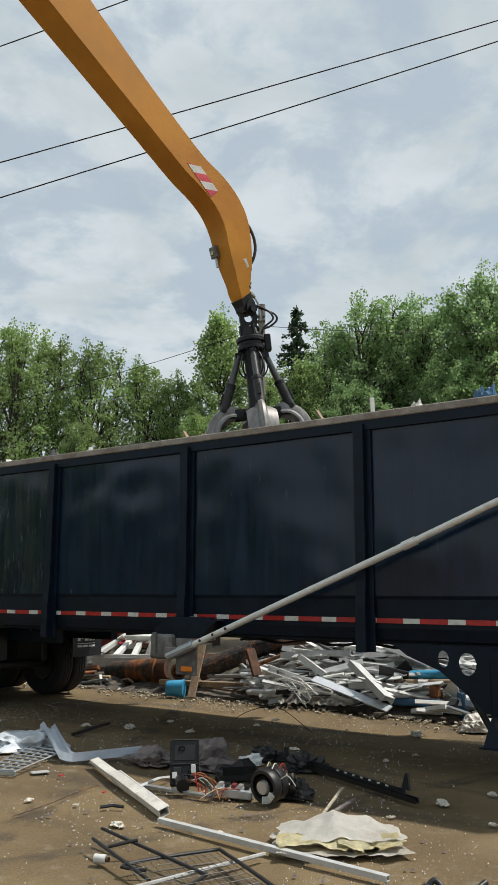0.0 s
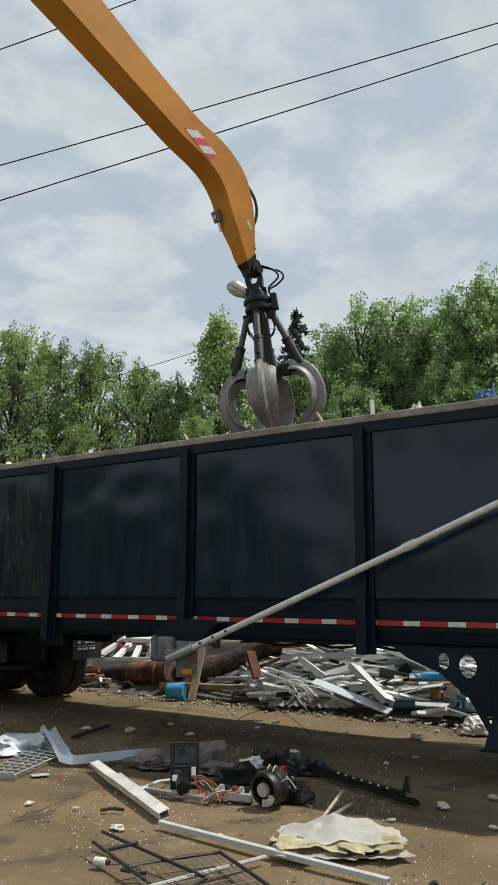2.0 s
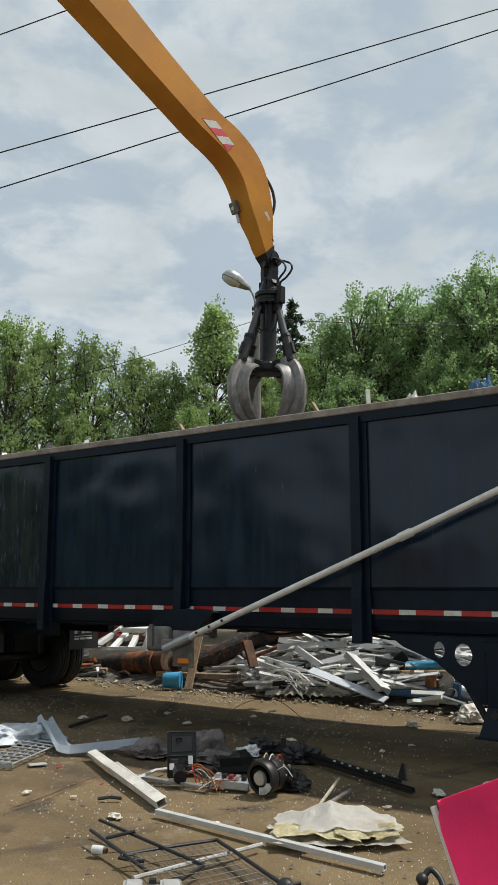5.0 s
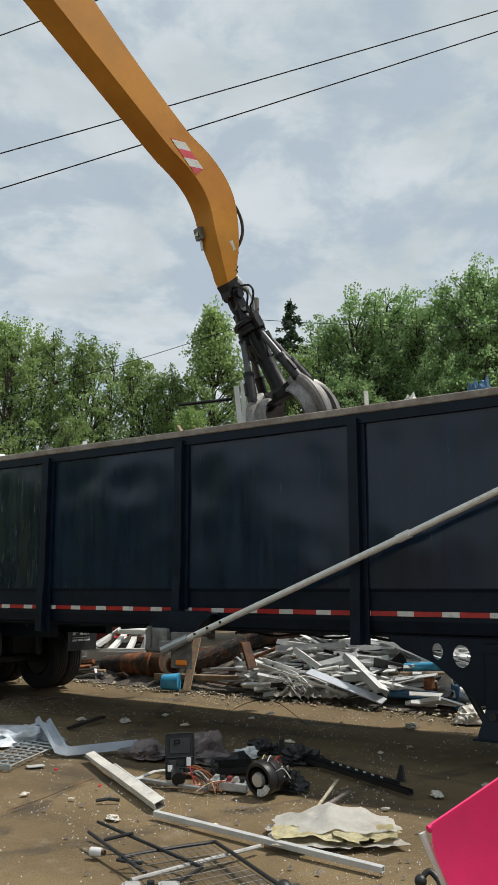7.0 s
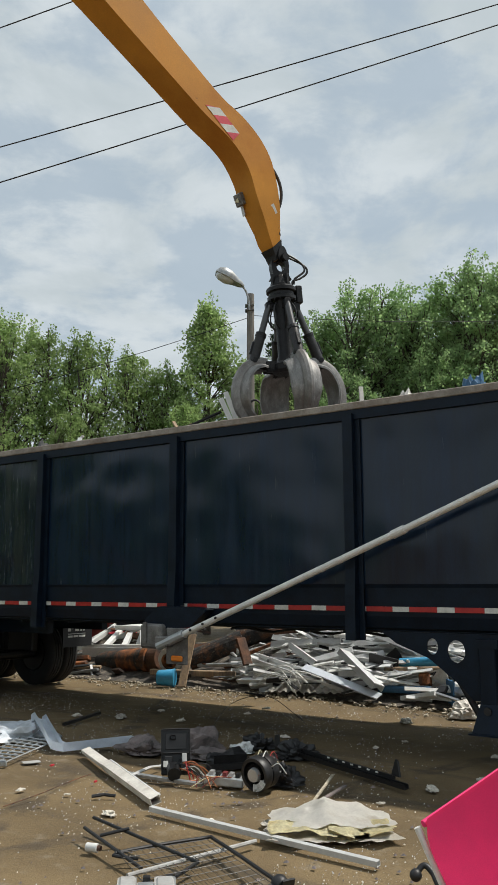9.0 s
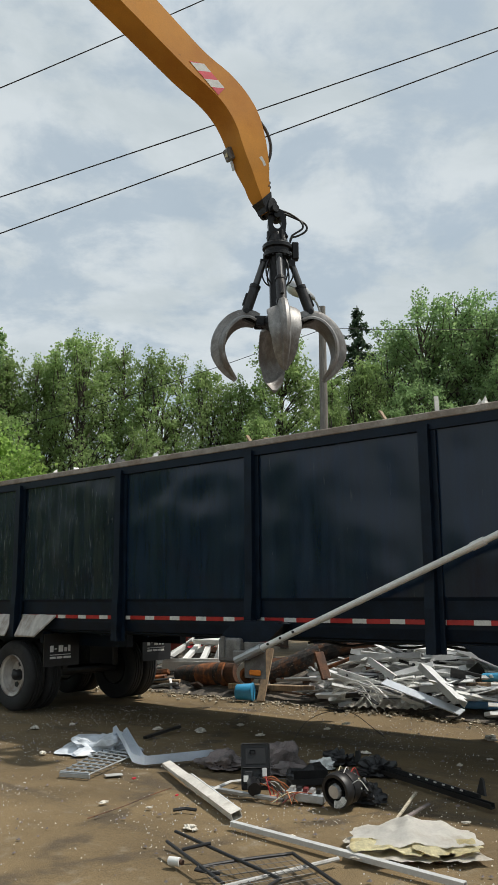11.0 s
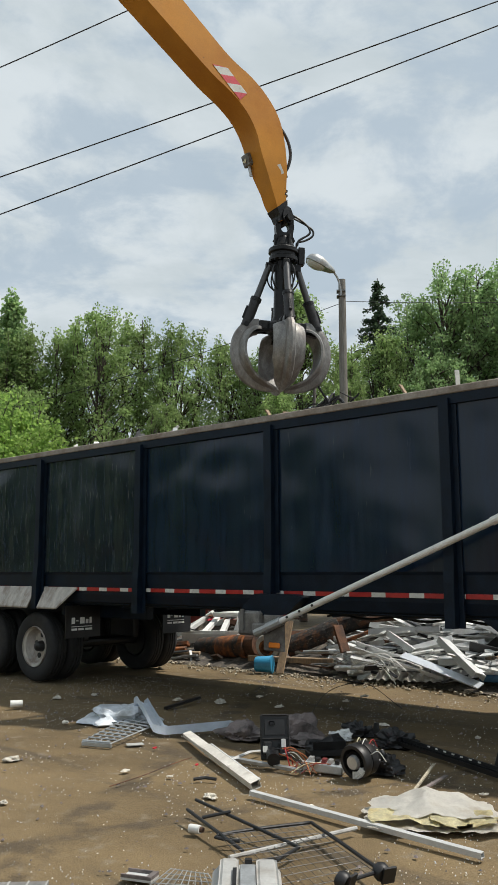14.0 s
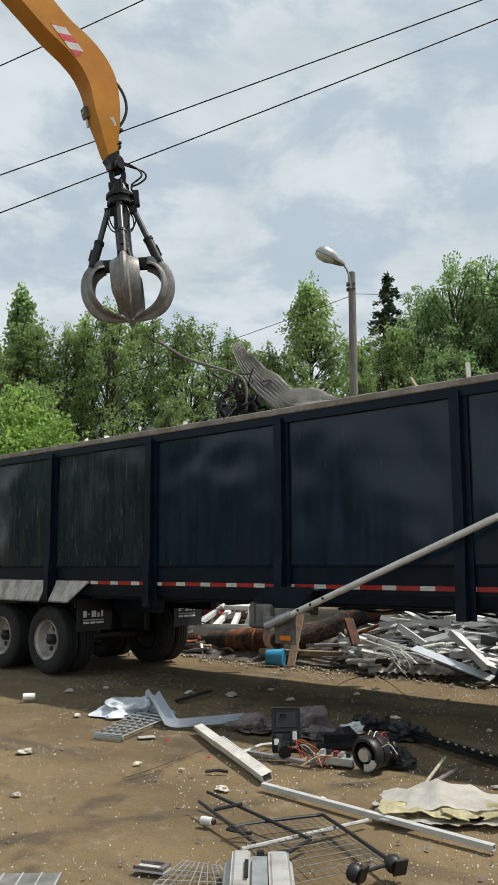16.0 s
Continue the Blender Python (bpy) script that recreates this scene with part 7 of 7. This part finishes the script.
# ---- pink folding chair ----
def make_chair():
    """Back panel in the x, z plane: x to its width, the seat towards -y; legs reach the ground at z = 0."""
    th = thing("folding_chair", pose(0, 0, 0), "pink fabric folding chair with white tube frame", "chair")
    def cloth(name, c0, c1, c2, c3, sag):
        bm = bmesh.new()
        a, b, c, d = (Vector(p) for p in (c0, c1, c2, c3))
        nrm = (b - a).cross(d - a).normalized()
        rows = []
        for j in range(13):
            v = j / 12
            row = []
            for k in range(13):
                u = k / 12
                p = a.lerp(b, u).lerp(d.lerp(c, u), v)
                p.x *= 1 - 0.14 * max(0.0, (v - 0.8) / 0.2) ** 2.5
                row.append(bm.verts.new(p + nrm * sag * math.sin(math.pi * u) * math.sin(math.pi * v)))
            rows.append(row)
        for r0, r1 in zip(rows, rows[1:]):
            for k in range(12):
                bm.faces.new((r0[k], r0[k + 1], r1[k + 1], r1[k]))
        bmesh.ops.solidify(bm, geom=list(bm.faces), thickness=0.006)
        return part(name, bm, M_PINK, th, smooth=True)
    cloth("back_panel", (-0.27, 0.0, 0.42), (0.27, 0.0, 0.42), (0.25, 0.16, 0.94), (-0.25, 0.16, 0.94), -0.025)
    cloth("seat", (-0.26, -0.44, 0.40), (0.26, -0.44, 0.40), (0.27, 0.0, 0.36), (-0.27, 0.0, 0.36), -0.03)
    for s in (-1, 1):
        x = 0.275 * s
        part("frame_tube", tube(smooth_line([(x, -0.5, 0.0), (x, -0.2, 0.2), (x * 0.96, 0.02, 0.40), (x * 0.88, 0.185, 0.92)], 4), 0.012, 8), M_WHITE, th, "white painted tube", smooth=True)
        part("frame_tube", tube([(x * 0.93, 0.12, 0.0), (x * 0.93, -0.45, 0.41)], 0.012, 8), M_WHITE, th, smooth=True)
        part("arm_tube", tube(smooth_line([(x * 1.06, -0.42, 0.58), (x * 1.06, -0.1, 0.62), (x * 1.06, 0.08, 0.64)], 4), 0.013, 8), M_WHITE, th, smooth=True)
        part("arm_post", tube([(x * 1.06, -0.40, 0.58), (x, -0.40, 0.38)], 0.011, 8), M_WHITE, th)
    part("top_tube", tube([(-0.225, 0.172, 0.925), (0.225, 0.172, 0.925)], 0.012, 8), M_PINK, th)
    part("foot_bar", tube([(-0.275, -0.5, 0.012), (0.275, -0.5, 0.012)], 0.012, 8), M_WHITE, th)
    return th


CHAIR = make_chair()


def local(s, y, z, lean=0.0, turn=0.0):
    """A pose in the trailer's axes that faces the camera, leaning to the side."""
    p = TRAILER @ Vector((s, y, z))
    return Matrix.Translation(p) @ pose(0, 0, 0, 0, lean, turn)


def key_load():
    hid = 2.75
    walk(TANGLE, [(0.0, local(4.4, 1.0, hid)), (12.6, local(4.35, 1.0, hid)), (13.0, local(4.35, 1.0, 3.1)), (13.5, local(4.4, 1.0, 3.55)), (14.0, local(4.7, 1.0, 3.5)), (14.5, local(5.02, 1.0, 3.94, 10)),
                  (15.0, local(4.05, 1.0, 4.0, -10)), (15.5, local(3.5, 1.0, 3.95, -20)), (16.0, local(2.98, 1.0, 3.88, -24))])
    walk(SHEET, [(0.0, local(4.35, 0.8, 2.99, 85)), (12.6, local(4.35, 0.8, 2.99, 85)), (13.5, local(4.65, 0.8, 3.09, 85)), (14.0, local(4.70, 0.8, 3.19, 84)), (14.5, local(5.3, 0.8, 4.12, 82)),
                 (14.8, local(4.75, 0.8, 4.5, 76)), (15.0, local(4.25, 0.8, 4.0, 32)), (15.1, local(4.15, 0.8, 3.84, 6)), (15.2, local(4.15, 0.8, 3.80, 2)), (15.4, local(4.03, 0.8, 3.75, 0)), (15.6, local(3.98, 0.8, 3.71, -2)), (16.0, local(3.62, 0.8, 3.36, -20))])
    walk(SHEET_B, [(0.0, local(5.6, 1.2, hid - 0.3, 80, 10)), (12.6, local(5.6, 1.2, hid - 0.3, 80, 10)), (13.5, local(5.3, 1.2, 3.2, 80, 10)), (14.0, local(5.4, 1.2, 3.2, 80, 10)), (14.5, local(5.9, 1.2, 3.5, 76, 10)),
                   (15.0, local(5.3, 1.2, 3.5, 70, 5)), (15.5, local(4.75, 1.2, 3.5, 74, 5)), (16.0, local(4.15, 1.2, 3.5, 78, 0))])
    walk(PIPE, [(0.0, local(4.2, 0.9, 2.3, 40)), (12.6, local(4.2, 0.9, 2.3, 40)), (13.5, local(4.2, 0.9, 3.2, 70)), (14.0, local(4.4, 0.9, 3.3, 75)), (14.5, local(4.4, 0.9, 3.9, 72)), (15.0, local(3.9, 0.9, 3.95, 30)),
                (15.5, local(3.4, 0.9, 4.05, 12)), (16.0, local(3.08, 0.9, 4.12, 0))])
    walk(BOARDS, [(0.0, local(4.9, 1.3, 2.8)), (4.7, local(4.9, 1.3, 2.8)), (6.0, local(4.85, 1.3, 3.6, 6)), (7.0, local(4.6, 1.3, 3.95, 4)), (8.0, local(4.68, 1.3, 3.95, -6)), (9.0, local(4.52, 1.3, 3.8, -14)), (9.4, local(4.4, 1.3, 3.5, -24)),
                  (10.0, local(4.42, 1.3, 3.74, -50)), (11.4, local(4.4, 1.3, 3.0, -45)), (16.0, local(4.3, 1.3, 2.9, -40))])


def key_chair():
    rest = pose(1.13, 2.92, 0.09, 0, 0, 28) @ pose(0, 0, 0, 0, -20, 0)
    walk(CHAIR, [(0.0, pose(2.5, 2.9, 0, 0, 0, -100)), (4.3, pose(2.5, 2.9, 0, 0, 0, -100)), (4.5, pose(1.85, 2.9, 0.16, 0, -6, -75)), (4.6, pose(1.42, 2.92, 0.14, 0, -12, -50)), (4.7, pose(1.17, 2.90, 0.0, 0, -14, -25)),
                 (5.0, pose(1.16, 2.92, 0.08, 0, -17, 5)), (5.4, rest), (16.0, rest)])


EXTRA = [key_load, key_chair]


# ---- what moves ----
# seconds, place of the stick's pin, lift of the stick in degrees
PIN_ROWS = [
    (0.0, -0.03, 10.50, 5.24, 1.75),
    (0.5, -0.02, 10.50, 5.44, 1.00),
    (1.0, 0.18, 10.50, 5.81, -3.00),
    (1.5, 0.23, 10.50, 5.85, -4.00),
    (2.0, 0.05, 10.50, 5.80, -3.25),
    (2.5, 0.12, 10.50, 5.80, -3.50),
    (3.0, 0.17, 10.50, 5.73, -3.25),
    (3.5, 0.18, 10.50, 5.67, -2.75),
    (4.0, 0.33, 10.49, 5.72, -3.75),
    (4.5, 0.40, 10.49, 5.81, -4.25),
    (7.0, -0.12, 9.95, 5.16, 2.50),
    (7.5, 0.17, 9.94, 5.24, 0.00),
    (8.0, 0.52, 9.92, 5.19, -1.25),
    (8.5, 0.47, 9.92, 5.24, -1.75),
    (9.0, 0.50, 9.91, 5.56, -3.75),
    (9.5, 0.17, 9.91, 6.34, -7.75),
    (10.0, -0.30, 9.90, 6.82, -8.50),
    (12.5, -0.52, 9.79, 5.51, 3.50),
    (13.0, -0.36, 9.83, 5.70, 1.25),
    (13.5, -0.40, 9.86, 5.97, -0.50),
    (14.0, -0.54, 9.89, 5.90, 0.50),
    (14.5, -1.05, 9.99, 6.47, -1.00),
    (15.0, -1.49, 10.14, 6.64, -0.50),
    (15.5, -1.99, 10.36, 6.64, 2.25),
    (16.0, -2.97, 10.54, 6.95, 3.75),
]
# seconds, lean to the side, turn of the rotator, opening of the claws, all in degrees
CLAW_ROWS = [
    (0.0, 6, 4, 15), (0.5, 2, 0, 15), (1.0, 0, -6, 7), (1.5, -3, -21, 2), (2.0, 8, -14, 14), (2.5, 4, -12, 14), (3.0, -4, -19, 9), (3.5, -4, -23, 6),
    (4.0, -2, -32, 2), (4.5, -5, -46, 2), (5.4, 5, -50, 10), (6.2, 18, -60, 12), (7.0, 26, -64, 8), (7.5, 25, -62, 8), (8.0, 15, -40, 9), (8.5, 16, -20, 8),
    (9.0, 4, 16, 20), (9.5, 1, 22, 34), (10.0, 1, 20, 42), (10.8, 0, 10, 38), (11.6, 0, 8, 28), (12.5, 1, 10, 14), (13.0, -8, 22, 1), (13.5, -3, 20, 1), (14.0, -2, 16, 0),
    (14.5, 13, 15, 0), (15.0, 14, 12, 0), (15.5, 6, 10, 0), (16.0, 6, 10, 0),
]


def claw_parts(angle, opening):
    """Poses of a claw, its barrel and its rod in the grapple's space."""
    turn = Matrix.Rotation(angle, 4, "Z")
    hinge = turn @ pose(HINGE_R, 0, HINGE_Z, 0, -opening, 0)
    o = radians(opening)
    ex = HINGE_R + LUG[0] * math.cos(o) - LUG[1] * math.sin(o)
    ez = HINGE_Z + LUG[0] * math.sin(o) + LUG[1] * math.cos(o)
    lean = math.degrees(math.atan2(CYL_TOP[0] - ex, CYL_TOP[1] - ez))
    barrel = turn @ pose(ex, 0, ez, 0, lean, 0)
    rod = turn @ pose(CYL_TOP[0], 0, CYL_TOP[1], 0, lean, 0)
    return hinge, barrel, rod


def key_handler():
    walk(STICK, [(t, pose(x, y, z, 0, 0, 180 + BOOM_TURN) @ pose(0, 0, 0, 0, -r, 0)) for t, x, y, z, r in PIN_ROWS])
    ts = [r[0] for r in PIN_ROWS]
    rows = []
    for t, lean, turn, _ in CLAW_ROWS:
        x, y, z = (float(np.interp(t, ts, [r[k] for r in PIN_ROWS])) for k in (1, 2, 3))
        rows.append((t, pose(x, y, z, 0, -lean, 0) @ pose(0, 0, 0, 0, 0, turn - 90)))
    walk(GRAPPLE, rows)
    for angle, tine, barrel, rod in TINES:
        keys = [(t, claw_parts(angle, o)) for t, _, _, o in CLAW_ROWS]
        for k, ob in enumerate((tine, barrel, rod)):
            walk(ob, [(t, m[k]) for t, m in keys])


def motions():
    key_handler()
    for key in EXTRA:
        key()


motions()
